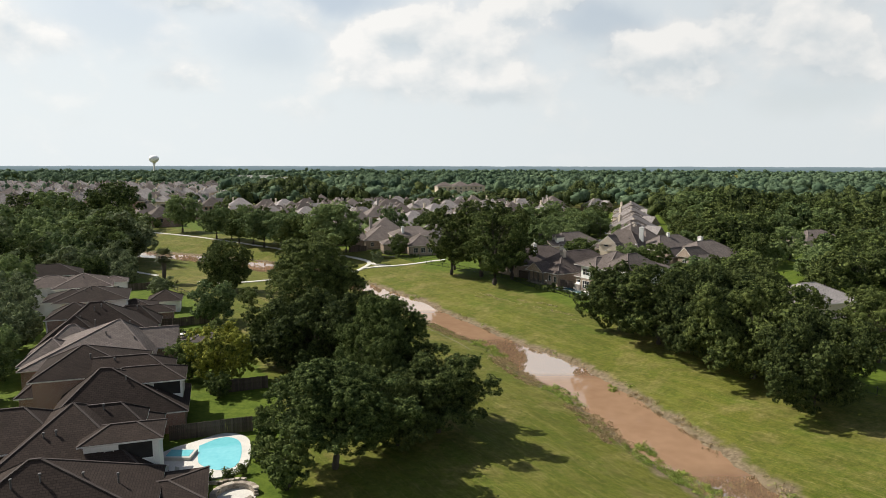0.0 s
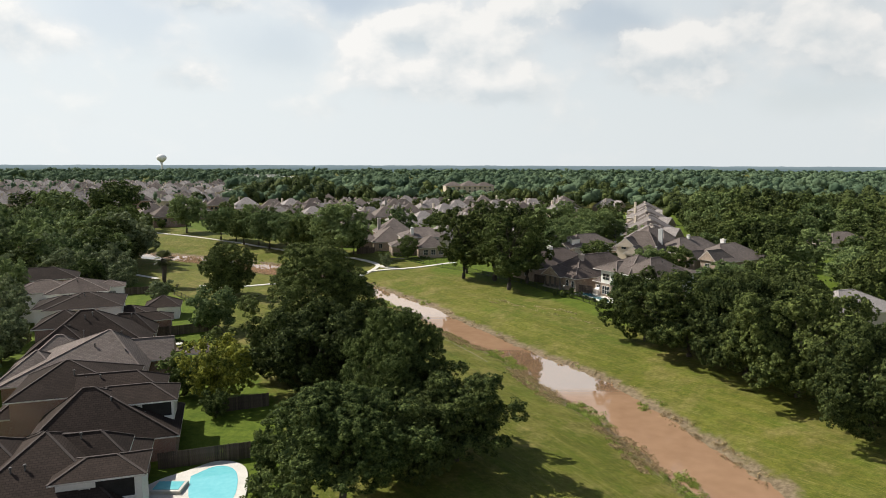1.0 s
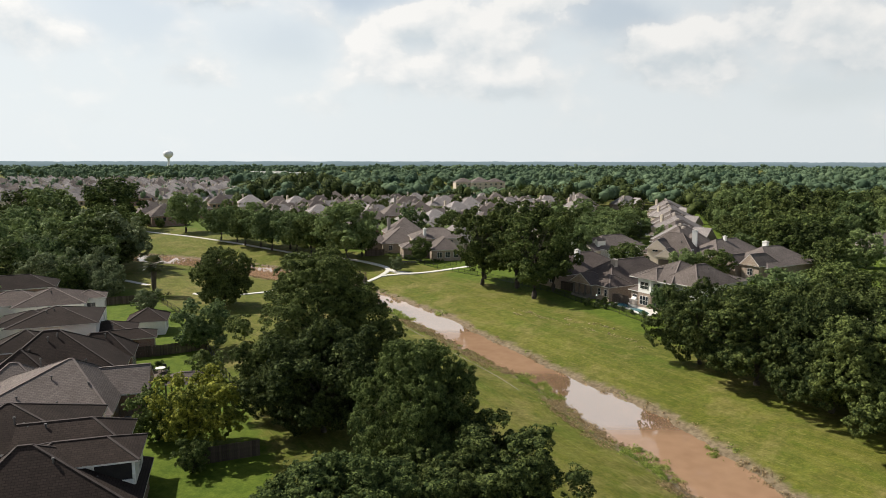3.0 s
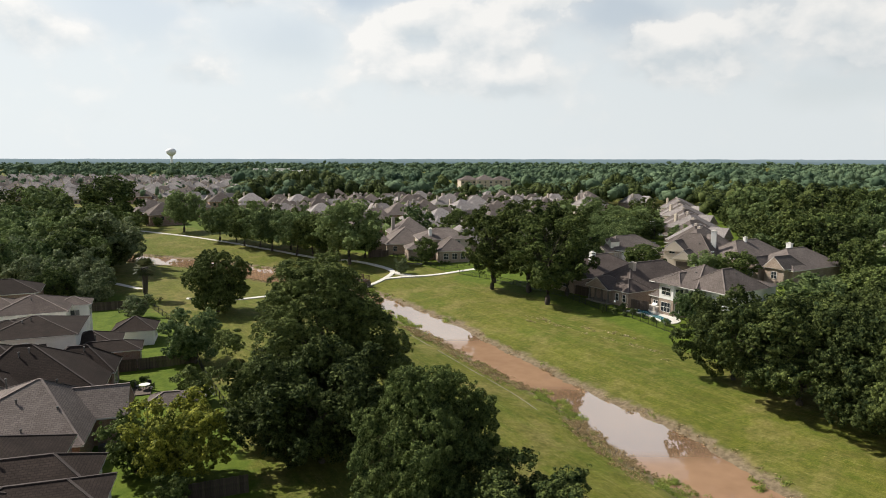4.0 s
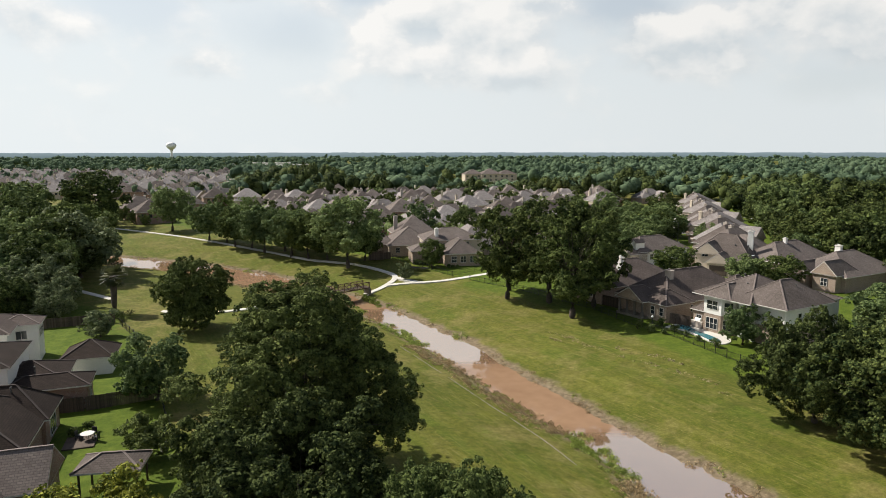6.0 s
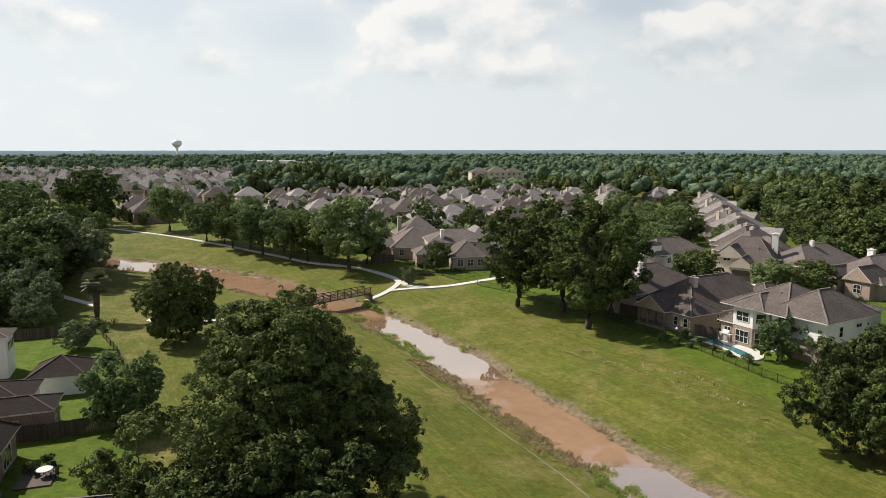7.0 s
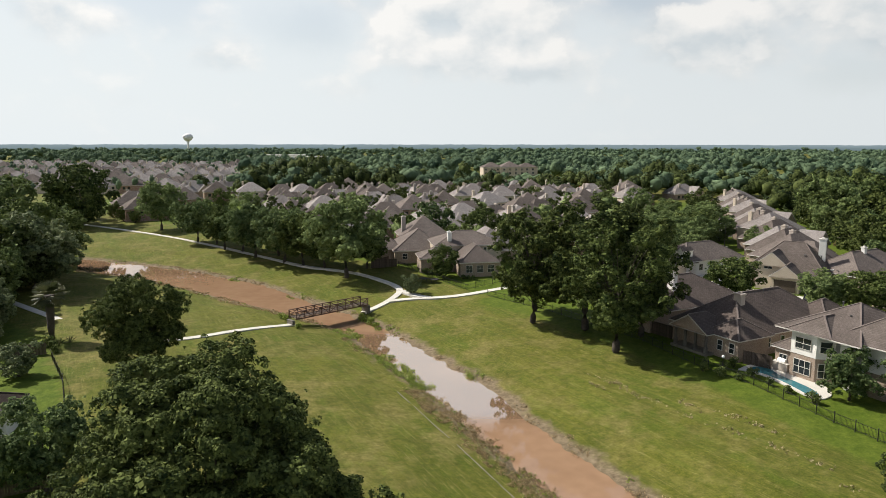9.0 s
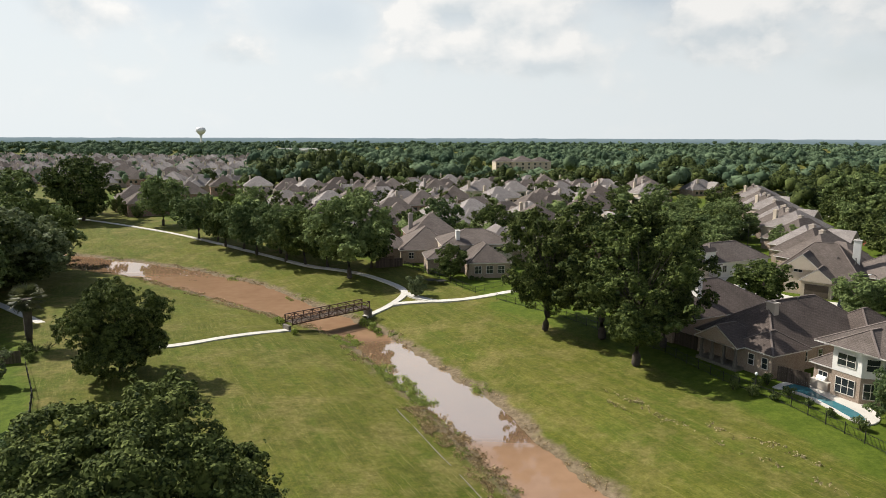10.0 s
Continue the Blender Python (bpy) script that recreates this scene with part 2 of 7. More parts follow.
STUCCO = material("tan_stucco", (0.42, 0.35, 0.27), (0.56, 0.48, 0.38), scale=0.4, fine=6.0, rough=0.9)
BRICK_R = brick_material("red_brown_brick", (0.19, 0.105, 0.075), (0.30, 0.18, 0.13), (0.36, 0.32, 0.28))
BRICK_T = brick_material("tan_brick", (0.20, 0.145, 0.105), (0.33, 0.25, 0.185), (0.38, 0.33, 0.28))
TRIM = material("white_trim", (0.50, 0.47, 0.43), (0.66, 0.63, 0.58), fine=5.0, rough=0.5, bump=0.1)
GLASS = material("window_glass", (0.012, 0.016, 0.018), (0.035, 0.042, 0.046), scale=0.3, fine=1.0, rough=0.06, bump=0.0, spec=0.6)
DARK = material("recess_shade_and_tabletop", (0.012, 0.011, 0.010), (0.03, 0.028, 0.026), rough=0.8, bump=0.0)
WOOD = material("fence_wood", (0.050, 0.037, 0.028), (0.115, 0.088, 0.068), scale=0.8, fine=7.0, rough=0.9, per_object=0.3)
IRON = material("black_iron", (0.010, 0.010, 0.010), (0.03, 0.03, 0.028), rough=0.5, bump=0.1, spec=0.4)
STEEL = material("rusted_steel", (0.055, 0.030, 0.022), (0.12, 0.065, 0.045), scale=1.5, fine=12.0, rough=0.75, spec=0.35)
CONCRETE = material("concrete", (0.42, 0.40, 0.35), (0.60, 0.57, 0.51), scale=0.5, fine=8.0, rough=0.9)
CREAM = material("tank_paint", (0.70, 0.69, 0.66), (0.80, 0.79, 0.77), scale=0.05, fine=0.6, rough=0.5, bump=0.0)
EDGING = material("weathered_shaded_edging", (0.11, 0.097, 0.072), (0.23, 0.205, 0.165), scale=0.5, fine=6.0, rough=0.95)
STONE_DARK = material("stained_shaded_concrete", (0.085, 0.075, 0.062), (0.20, 0.18, 0.15), scale=0.8, fine=8.0, rough=0.9)
PIPE = material("vent_metal", (0.05, 0.048, 0.045), (0.16, 0.15, 0.14), fine=9.0, rough=0.6, metal=0.3)


def part(name, bm, mat, parent=None, label=""):
    """One bmesh as ONE mesh object under a thing or under a part."""
    me = bpy.data.meshes.new(name)
    bm.to_mesh(me)
    bm.free()
    me.materials.append(mat)
    ob = new(name, me)
    if parent:
        ob.parent = parent
    return tagged(ob, label)


def raw(name, verts, faces, mat, parent=None, label="", smooth=False):
    me = bpy.data.meshes.new(name)
    me.from_pydata(verts, [], faces)
    me.materials.append(mat)
    if smooth:
        me.shade_smooth()
    ob = new(name, me)
    if parent:
        ob.parent = parent
    return tagged(ob, label)


def thing(name, m, label, category, group=""):
    ob = new(name)
    ob.empty_display_size = 0.3
    ob.matrix_world = m
    return tagged(ob, label, category, group)


def box(bm, x0, x1, y0, y1, z0, z1, m=None, bevel=0.0):
    r = bmesh.ops.create_cube(bm, size=1.0, matrix=Matrix.Translation(((x0 + x1) / 2, (y0 + y1) / 2, (z0 + z1) / 2)) @ Matrix.Diagonal((abs(x1 - x0), abs(y1 - y0), abs(z1 - z0), 1)))
    if bevel:
        edges = list({e for v in r["verts"] for e in v.link_edges})
        made = bmesh.ops.bevel(bm, geom=edges, offset=bevel, segments=1, affect="EDGES")
        verts = [v for v in made["verts"]]
        if m:
            bmesh.ops.transform(bm, matrix=m, verts=list({v for f in made["faces"] for v in f.verts} | set(verts)))
    elif m:
        bmesh.ops.transform(bm, matrix=m, verts=r["verts"])
    return r["verts"]


def tube(bm, points, radii, seg=7):
    """A tapered pipe along points."""
    rings = []
    for i, p in enumerate(points):
        a = points[max(i - 1, 0)]
        b = points[min(i + 1, len(points) - 1)]
        q = (Vector(b) - Vector(a)).to_track_quat("Z", "Y")
        rings.append([bm.verts.new(Vector(p) + q @ Vector((math.cos(k * math.tau / seg) * radii[i], math.sin(k * math.tau / seg) * radii[i], 0))) for k in range(seg)])
    for r0, r1 in zip(rings, rings[1:]):
        for k in range(seg):
            bm.faces.new((r0[k], r0[(k + 1) % seg], r1[(k + 1) % seg], r1[k]))
    bm.faces.new(rings[-1])
    bm.faces.new(rings[0][::-1])


# ---- ground, stream ----
WATER = 0.4
LEFT_EDGE = [(44, -60), (40, 10), (32, 48), (27.4, 62.8), (25, 67.4), (22.6, 75.5), (20.9, 83.6), (18.6, 92.3), (14.8, 99.0), (12, 109), (8.4, 119.7), (2.4, 130.2), (-4.2, 143.0), (-10, 154), (-16.3, 165.4),
             (-22, 175), (-25.3, 181.4), (-31.8, 190.1), (-38.2, 194.8), (-46.8, 202.4), (-55.8, 207.4), (-66.0, 216.0), (-77.0, 223.4), (-89.0, 232.2), (-100, 235.6), (-113.4, 242.5), (-150, 262), (-240, 290)]
RIGHT_EDGE = [(52, -60), (48, 10), (39, 48), (34.5, 64.2), (33, 71.6), (31.2, 78.9), (29, 87.7), (26.8, 96), (24.3, 105.8), (18.4, 115.9), (12.2, 126.5), (6.0, 139.5), (0.5, 148.8), (-2.1, 155.8), (-5.1, 162.4),
              (-10.5, 170), (-16.2, 179.4), (-23.2, 190.8), (-32, 200), (-42.3, 210.3), (-50.5, 219.7), (-59.8, 228.3), (-68.5, 233.2), (-77.7, 240.0), (-87, 244.2), (-96, 249), (-108, 253.2), (-150, 270), (-240, 299)]


def smooth_line(pts, step=2.0):
    """Points every step metres along a rounded line."""
    p = np.array(pts, float)
    for _ in range(2):
        q = np.empty((2 * len(p) - 2, 2))
        q[0::2] = 0.75 * p[:-1] + 0.25 * p[1:]
        q[1::2] = 0.25 * p[:-1] + 0.75 * p[1:]
        p = np.vstack((p[:1], q, p[-1:]))
    s = np.r_[0, np.cumsum(np.hypot(*np.diff(p, axis=0).T))]
    k = np.linspace(0, s[-1], max(2, int(s[-1] / step)))
    return np.c_[np.interp(k, s, p[:, 0]), np.interp(k, s, p[:, 1])]


left_line, right_line = smooth_line(LEFT_EDGE, 1.5), smooth_line(RIGHT_EDGE, 1.5)


def near_line(xy, line):
    """Distance of points from a line, and on which side (+ right of its run)."""
    best, side = np.full(len(xy), 1e9), np.zeros(len(xy))
    for a, b in zip(line[:-1], line[1:]):
        d = b - a
        k = np.clip(((xy - a) @ d) / (d @ d), 0, 1)
        away = xy - (a + k[:, None] * d)
        r = np.hypot(away[:, 0], away[:, 1])
        better = r < best
        best[better] = r[better]
        side[better] = (d[1] * away[:, 0] - d[0] * away[:, 1])[better]
    return best, np.sign(side)


def wobble(xy, size, seed):
    return np.array([noise.noise((x / size, y / size, seed)) for x, y in xy])


def terrain(xy, rough=True):
    """Height of the ground, and the signed way from the water's edge (- in the stream)."""
    xy = np.atleast_2d(np.asarray(xy, float))
    dl, sl = near_line(xy, left_line)
    dr, sr = near_line(xy, right_line)
    inside = (sl > 0) & (sr < 0)
    d = np.where(inside, -np.minimum(dl, dr), np.minimum(dl, dr))
    if rough:
        d = d + 0.9 * wobble(xy, 3.0, 1.0) + 0.5 * wobble(xy, 1.2, 2.0)
    right = sr > 0
    z = np.interp(d, [-4, 0, 1.5, 4, 10, 20, 30, 45], [-0.5, WATER - 0.02, 0.85, 1.25, 2.35, 3.3, 3.75, 3.8])
    z = np.where(right, z, np.where(d > 4, 1.25 + (z - 1.25) * 0.9, z))
    return z, d


HX, HY = np.arange(-300, 201, 2.0), np.arange(-100, 431, 2.0)
hx, hy = np.meshgrid(HX, HY)
HEIGHTS = terrain(np.c_[hx.ravel(), hy.ravel()], False)[0].reshape(hx.shape)


def ground_z(x, y):
    """Height of the smooth ground, between the knots of a two-metre net."""
    if not (-299 < x < 198 and -99 < y < 428):
        return 3.8
    i, j = (x + 300) / 2, (y + 100) / 2
    a, b = int(i), int(j)
    i, j = i - a, j - b
    h = HEIGHTS
    return float((h[b, a] * (1 - i) + h[b, a + 1] * i) * (1 - j) + (h[b + 1, a] * (1 - i) + h[b + 1, a + 1] * i) * j)


def steps(*legs):
    out = []
    for a, b, s in legs:
        out += list(np.arange(a, b, s))
    return np.array(out)


xs = np.r_[steps((-4900, -1900, 1000), (-1900, -500, 350), (-500, -260, 40), (-260, -130, 5), (-130, -62, 2.2), (-62, 62, 1.0), (62, 180, 6), (180, 500, 40), (500, 1900, 350)), np.arange(1900, 4901, 1000)]
ys = np.r_[steps((-1500, -300, 300), (-300, -60, 40), (-60, 44, 4), (44, 216, 1.0), (216, 268, 1.4), (268, 420, 7), (420, 900, 48), (900, 1900, 250)), np.arange(1900, 4901, 1000)]
gx, gy = np.meshgrid(xs, ys)
flat = np.c_[gx.ravel(), gy.ravel()]
close = (np.abs(flat[:, 0]) < 300) & (flat[:, 1] < 430) & (flat[:, 1] > -100)
gz, gd = np.full(len(flat), 3.8), np.full(len(flat), 200.0)
gz[close], gd[close] = terrain(flat[close])
# the stream's ends run out under the far lawns
gz = gz + np.where(gd > 6, 0.12 * np.sin(flat[:, 0] * 0.11) * np.cos(flat[:, 1] * 0.09), 0)
nx, ny = len(xs), len(ys)
quad = np.array([(j * nx + i, j * nx + i + 1, (j + 1) * nx + i + 1, (j + 1) * nx + i) for j in range(ny - 1) for i in range(nx - 1)])
gme = bpy.data.meshes.new("ground")
gme.from_pydata(np.c_[flat, gz].tolist(), [], quad.tolist())
att = gme.attributes.new("shore", "FLOAT", "POINT")
att.data.foreach_set("value", gd.astype(np.float32))
lawn_w = np.array([(-4, -60), (-8, 40), (-17, 70), (-22, 86), (-30, 103), (-39.4, 119), (-49.8, 138.8), (-58.2, 151.7), (-66.4, 162), (-75, 172), (-100, 190), (-160, 215)])
lawn_e = np.array([(75, 40), (62, 70), (55, 95), (45, 118), (32.6, 144.3), (28.4, 155.2), (23.6, 163.1), (19.3, 173.9), (6, 193), (-4, 204), (-8, 209), (-25, 234), (-60, 262), (-110, 305)])
(dw, sw), (de, se) = near_line(flat, lawn_w), near_line(flat, lawn_e)
yard = np.where((sw < 0) | (se > 0), 1.0, 0.0) * (np.abs(flat[:, 0]) < 400) * (flat[:, 1] < 420)
# a greener mown strip outside the pool fence
yard = np.maximum(yard, np.clip((5.2 - de) / 0.8, 0, 0.85) * (flat[:, 0] > -6) * (flat[:, 1] > 118) * (flat[:, 1] < 203))
yatt = gme.attributes.new("yard", "FLOAT", "POINT")
yatt.data.foreach_set("value", yard.astype(np.float32))
gme.shade_smooth()
ground = tagged(new("ground", gme), "mown green grass field with worn tan patches", "ground", kind="structure")


def grass_material():
    m = bpy.data.materials.new("mown_grass")
    m.use_nodes = True
    n, l = m.node_tree.nodes, m.node_tree.links
    b = n["Principled BSDF"]
    b.inputs["Roughness"].default_value, b.inputs["Specular IOR Level"].default_value = 0.9, 0.1
    co = n.new("ShaderNodeTexCoord")

    def tex(scale, detail=6.0, rough=0.6, stretch=None):
        t = n.new("ShaderNodeTexNoise")
        t.inputs["Scale"].default_value, t.inputs["Detail"].default_value, t.inputs["Roughness"].default_value = scale, detail, rough
        if stretch:
            turn, mp = n.new("ShaderNodeMapping"), n.new("ShaderNodeMapping")
            turn.inputs["Rotation"].default_value = (0, 0, stretch[0])
            mp.inputs["Scale"].default_value = (stretch[1], stretch[2], 1)
            l.new(co.outputs["Object"], turn.inputs[0])
            l.new(turn.outputs[0], mp.inputs[0])
            l.new(mp.outputs[0], t.inputs["Vector"])
        else:
            l.new(co.outputs["Object"], t.inputs["Vector"])
        return t.outputs[0]

    def ramp(v, a, b_, ca, cb):
        r = n.new("ShaderNodeValToRGB")
        r.color_ramp.elements[0].position, r.color_ramp.elements[0].color = a, (*ca, 1)
        r.color_ramp.elements[1].position, r.color_ramp.elements[1].color = b_, (*cb, 1)
        l.new(v, r.inputs[0])
        return r.outputs[0]

    def mix(f, a, b_):
        x = n.new("ShaderNodeMix")
        x.data_type = "RGBA"
        l.new(f, x.inputs[0])
        l.new(a, x.inputs[6])
        l.new(b_, x.inputs[7])
        return x.outputs[2]

    one = (1, 1, 1)
    lawn = ramp(tex(0.06), 0.35, 0.68, (0.060, 0.088, 0.010), (0.165, 0.160, 0.032))
    blades = ramp(tex(7.0, 8.0, 0.75), 0.36, 0.66, (0.026, 0.042, 0.006), (0.205, 0.195, 0.045))
    lawn = mix(ramp(tex(0.8), 0.3, 0.7, (0.35,) * 3, (0.75,) * 3), lawn, blades)
    # mower's tracks along the stream, and dry patches
    tracks = ramp(tex(1.0, 7.0, 0.72, (radians(-31), 0.75, 0.07)), 0.46, 0.64, (0, 0, 0), (0.42,) * 3)
    lawn = mix(tracks, lawn, ramp(tex(3.0), 0.3, 0.7, (0.165, 0.150, 0.048), (0.270, 0.225, 0.092)))
    fresh = ramp(tex(1.0, 7.0, 0.7, (radians(-31), 0.33, 0.045)), 0.46, 0.64, (0, 0, 0), (0.48,) * 3)
    lawn = mix(fresh, lawn, ramp(tex(2.5), 0.3, 0.7, (0.052, 0.094, 0.011), (0.112, 0.156, 0.026)))
    dry = ramp(tex(0.13, 7.0, 0.7), 0.50, 0.63, (0, 0, 0), (0.80,) * 3)
    lawn = mix(dry, lawn, ramp(tex(2.0), 0.3, 0.7, (0.16, 0.135, 0.055), (0.26, 0.21, 0.10)))
    # olive mottling and thin lines of dry clippings
    mottle = ramp(tex(0.33, 8.0, 0.75), 0.47, 0.64, (0, 0, 0), (0.70,) * 3)
    lawn = mix(mottle, lawn, ramp(tex(5.0, 8.0, 0.8), 0.3, 0.7, (0.048, 0.058, 0.012), (0.138, 0.128, 0.036)))
    straw = ramp(tex(1.0, 6.0, 0.75, (radians(-31), 4.2, 0.26)), 0.55, 0.70, (0, 0, 0), (0.75,) * 3)
    lawn = mix(straw, lawn, ramp(tex(6.0), 0.3, 0.7, (0.17, 0.15, 0.06), (0.33, 0.28, 0.14)))
    # scattered pale specks of cut grass
    specks = ramp(tex(3.2, 5.0, 0.65), 0.60, 0.72, (0, 0, 0), (0.6,) * 3)
    where = ramp(tex(0.045, 4.0, 0.6), 0.48, 0.60, (0, 0, 0), one)
    both_ = n.new("ShaderNodeMix")
    both_.data_type, both_.blend_type = "RGBA", "MULTIPLY"
    both_.inputs[0].default_value = 1.0
    l.new(specks, both_.inputs[6])
    l.new(where, both_.inputs[7])
    lawn = mix(both_.outputs[2], lawn, ramp(tex(8.0), 0.3, 0.7, (0.24, 0.20, 0.10), (0.40, 0.34, 0.20)))
    # watered lawns behind the fences
    ya = n.new("ShaderNodeAttribute")
    ya.attribute_name = "yard"
    lawn = mix(ya.outputs["Fac"], lawn, ramp(tex(0.5, 7.0, 0.7), 0.3, 0.7, (0.060, 0.098, 0.011), (0.125, 0.160, 0.026)))
    clumps = ramp(tex(1.3, 10.0, 0.82), 0.36, 0.64, (0.52, 0.58, 0.38), (1.02, 1.0, 0.80))
    deep = n.new("ShaderNodeMix")
    deep.data_type, deep.blend_type = "RGBA", "MULTIPLY"
    deep.inputs[0].default_value = 1.0
    l.new(lawn, deep.inputs[6])
    l.new(clumps, deep.inputs[7])
    lawn = deep.outputs[2]
    # mud and drift at the water's edge
    at = n.new("ShaderNodeAttribute")
    at.attribute_name = "shore"
    sh = n.new("ShaderNodeMath")
    sh.operation = "MULTIPLY_ADD"
    sh.inputs[1].default_value = -4.0
    l.new(tex(0.45, 6.0, 0.7), sh.inputs[0])
    l.new(at.outputs["Fac"], sh.inputs[2])
    edge = n.new("ShaderNodeMapRange")
    edge.interpolation_type = "SMOOTHSTEP"
    edge.inputs["From Min"].default_value, edge.inputs["From Max"].default_value = -1.3, 0.3
    l.new(sh.outputs[0], edge.inputs["Value"])
    mud = ramp(tex(1.4, 8.0, 0.75), 0.35, 0.66, (0.088, 0.066, 0.039), (0.225, 0.176, 0.112))
    l.new(mix(edge.outputs[0], mud, lawn), b.inputs["Base Color"])
    bm = n.new("ShaderNodeBump")
    bm.inputs["Strength"].default_value, bm.inputs["Distance"].default_value = 0.55, 0.12
    l.new(tex(5.0, 8.0, 0.8), bm.inputs["Height"])
    l.new(bm.outputs[0], b.inputs["Normal"])
    return m


GRASS = grass_material()
gme.materials.append(GRASS)

# the water, a strip laid into the channel
mid = []
for a in left_line[::2]:
    b = right_line[np.argmin(np.hypot(*(right_line - a).T))]
    mid.append((a, b))
wv, wf = [], []
for a, b in mid:
    d = (b - a) / max(np.hypot(*(b - a)), 0.1)
    for k in np.linspace(-1.6, np.hypot(*(b - a)) + 1.6, 5):
        wv.append((*(a + d * k), WATER))
for i in range(len(mid) - 1):
    for k in range(4):
        wf.append((i * 5 + k, i * 5 + k + 1, i * 5 + k + 6, i * 5 + k + 5))
MUDDY = material("muddy_water", (0.235, 0.142, 0.084), (0.30, 0.188, 0.115), scale=0.12, fine=0.6, rough=0.03, bump=0.0, spec=0.5)
mb = MUDDY.node_tree.nodes["Principled BSDF"]
mb.inputs["IOR"].default_value = 3.2
mb.inputs["Specular Tint"].default_value = (1.0, 0.95, 0.90, 1)
ripple, ripple_bump = MUDDY.node_tree.nodes.new("ShaderNodeTexNoise"), MUDDY.node_tree.nodes.new("ShaderNodeBump")
ripple.inputs["Scale"].default_value, ripple.inputs["Detail"].default_value = 1.3, 4.0
ripple_bump.inputs["Strength"].default_value, ripple_bump.inputs["Distance"].default_value = 0.12, 0.02
MUDDY.node_tree.links.new(ripple.outputs[0], ripple_bump.inputs["Height"])
MUDDY.node_tree.links.new(ripple_bump.outputs[0], mb.inputs["Normal"])
# gloss bands set by hand: bright for mirrored sky, muddy for mirrored trees
wm_n, wm_l = MUDDY.node_tree.nodes, MUDDY.node_tree.links
gloss, gloss_ramp, gloss_xyz, gloss_co = wm_n.new("ShaderNodeTexNoise"), wm_n.new("ShaderNodeValToRGB"), wm_n.new("ShaderNodeSeparateXYZ"), wm_n.new("ShaderNodeTexCoord")
gloss.inputs["Scale"].default_value, gloss.inputs["Detail"].default_value = 0.35, 4.0
wm_l.new(gloss_co.outputs["Object"], gloss_xyz.inputs[0])
gloss_add, gloss_div = wm_n.new("ShaderNodeMath"), wm_n.new("ShaderNodeMath")
gloss_add.operation, gloss_div.operation = "MULTIPLY_ADD", "DIVIDE"
gloss_add.inputs[1].default_value, gloss_div.inputs[1].default_value = 26.0, 300.0
wm_l.new(gloss.outputs[0], gloss_add.inputs[0])
wm_l.new(gloss_xyz.outputs[1], gloss_add.inputs[2])
wm_l.new(gloss_add.outputs[0], gloss_div.inputs[0])
stops = gloss_ramp.color_ramp.elements
TREE_MIRROR, SKY_MIRROR = (0.06, 0.06, 0.06, 1), (1.0, 1.0, 1.0, 1)
for y_, c_ in ((62, SKY_MIRROR), (66, TREE_MIRROR), (97, TREE_MIRROR), (100, SKY_MIRROR), (120, SKY_MIRROR), (123, TREE_MIRROR), (146, TREE_MIRROR), (149, SKY_MIRROR), (183, SKY_MIRROR), (186, TREE_MIRROR), (233, TREE_MIRROR), (235, SKY_MIRROR), (253, SKY_MIRROR), (255, TREE_MIRROR)):
    at_ = (y_ + 13.0) / 300.0
    e_ = stops[0] if y_ == 62 else stops[-1] if y_ == 255 else stops.new(at_)
    e_.position, e_.color = at_, c_
wm_l.new(gloss_div.outputs[0], gloss_ramp.inputs[0])
wm_l.new(gloss_ramp.outputs[0], mb.inputs["Specular IOR Level"])
water = raw("water", wv, wf, MUDDY)
tagged(water, "muddy brown water of a slow bayou stream", "stream", kind="structure")


# ---- houses ----
def uv_faces(ob, uvs):
    layer = ob.data.uv_layers.new(name="UVMap")
    k = 0
    for poly, face in zip(ob.data.polygons, uvs):
        for li, uv in zip(poly.loop_indices, face):
            layer.data[li].uv = uv


def face_uv(pts):
    """u along the level direction of a face, v up its slope, in metres."""
    p = [Vector(q) for q in pts]
    nrm = (p[1] - p[0]).cross(p[2] - p[0])
    nrm = nrm.normalized() if nrm.length > 1e-9 else Vector((0, 0, 1))
    u = Vector((-nrm.y, nrm.x, 0))
    u = u.normalized() if u.length > 1e-4 else Vector((1, 0, 0))
    v = nrm.cross(u)
    return [(q.dot(u), q.dot(v)) for q in p]


def planes(name, faces, mat, parent, label=""):
    """Loose polygons joined into one part, with metre uvs."""
    verts, idx = [], []
    for f in faces:
        idx.append(tuple(range(len(verts), len(verts) + len(f))))
        verts += [tuple(q) for q in f]
    ob = raw(name, verts, idx, mat, parent, label)
    uv_faces(ob, [face_uv(f) for f in faces])
    return ob


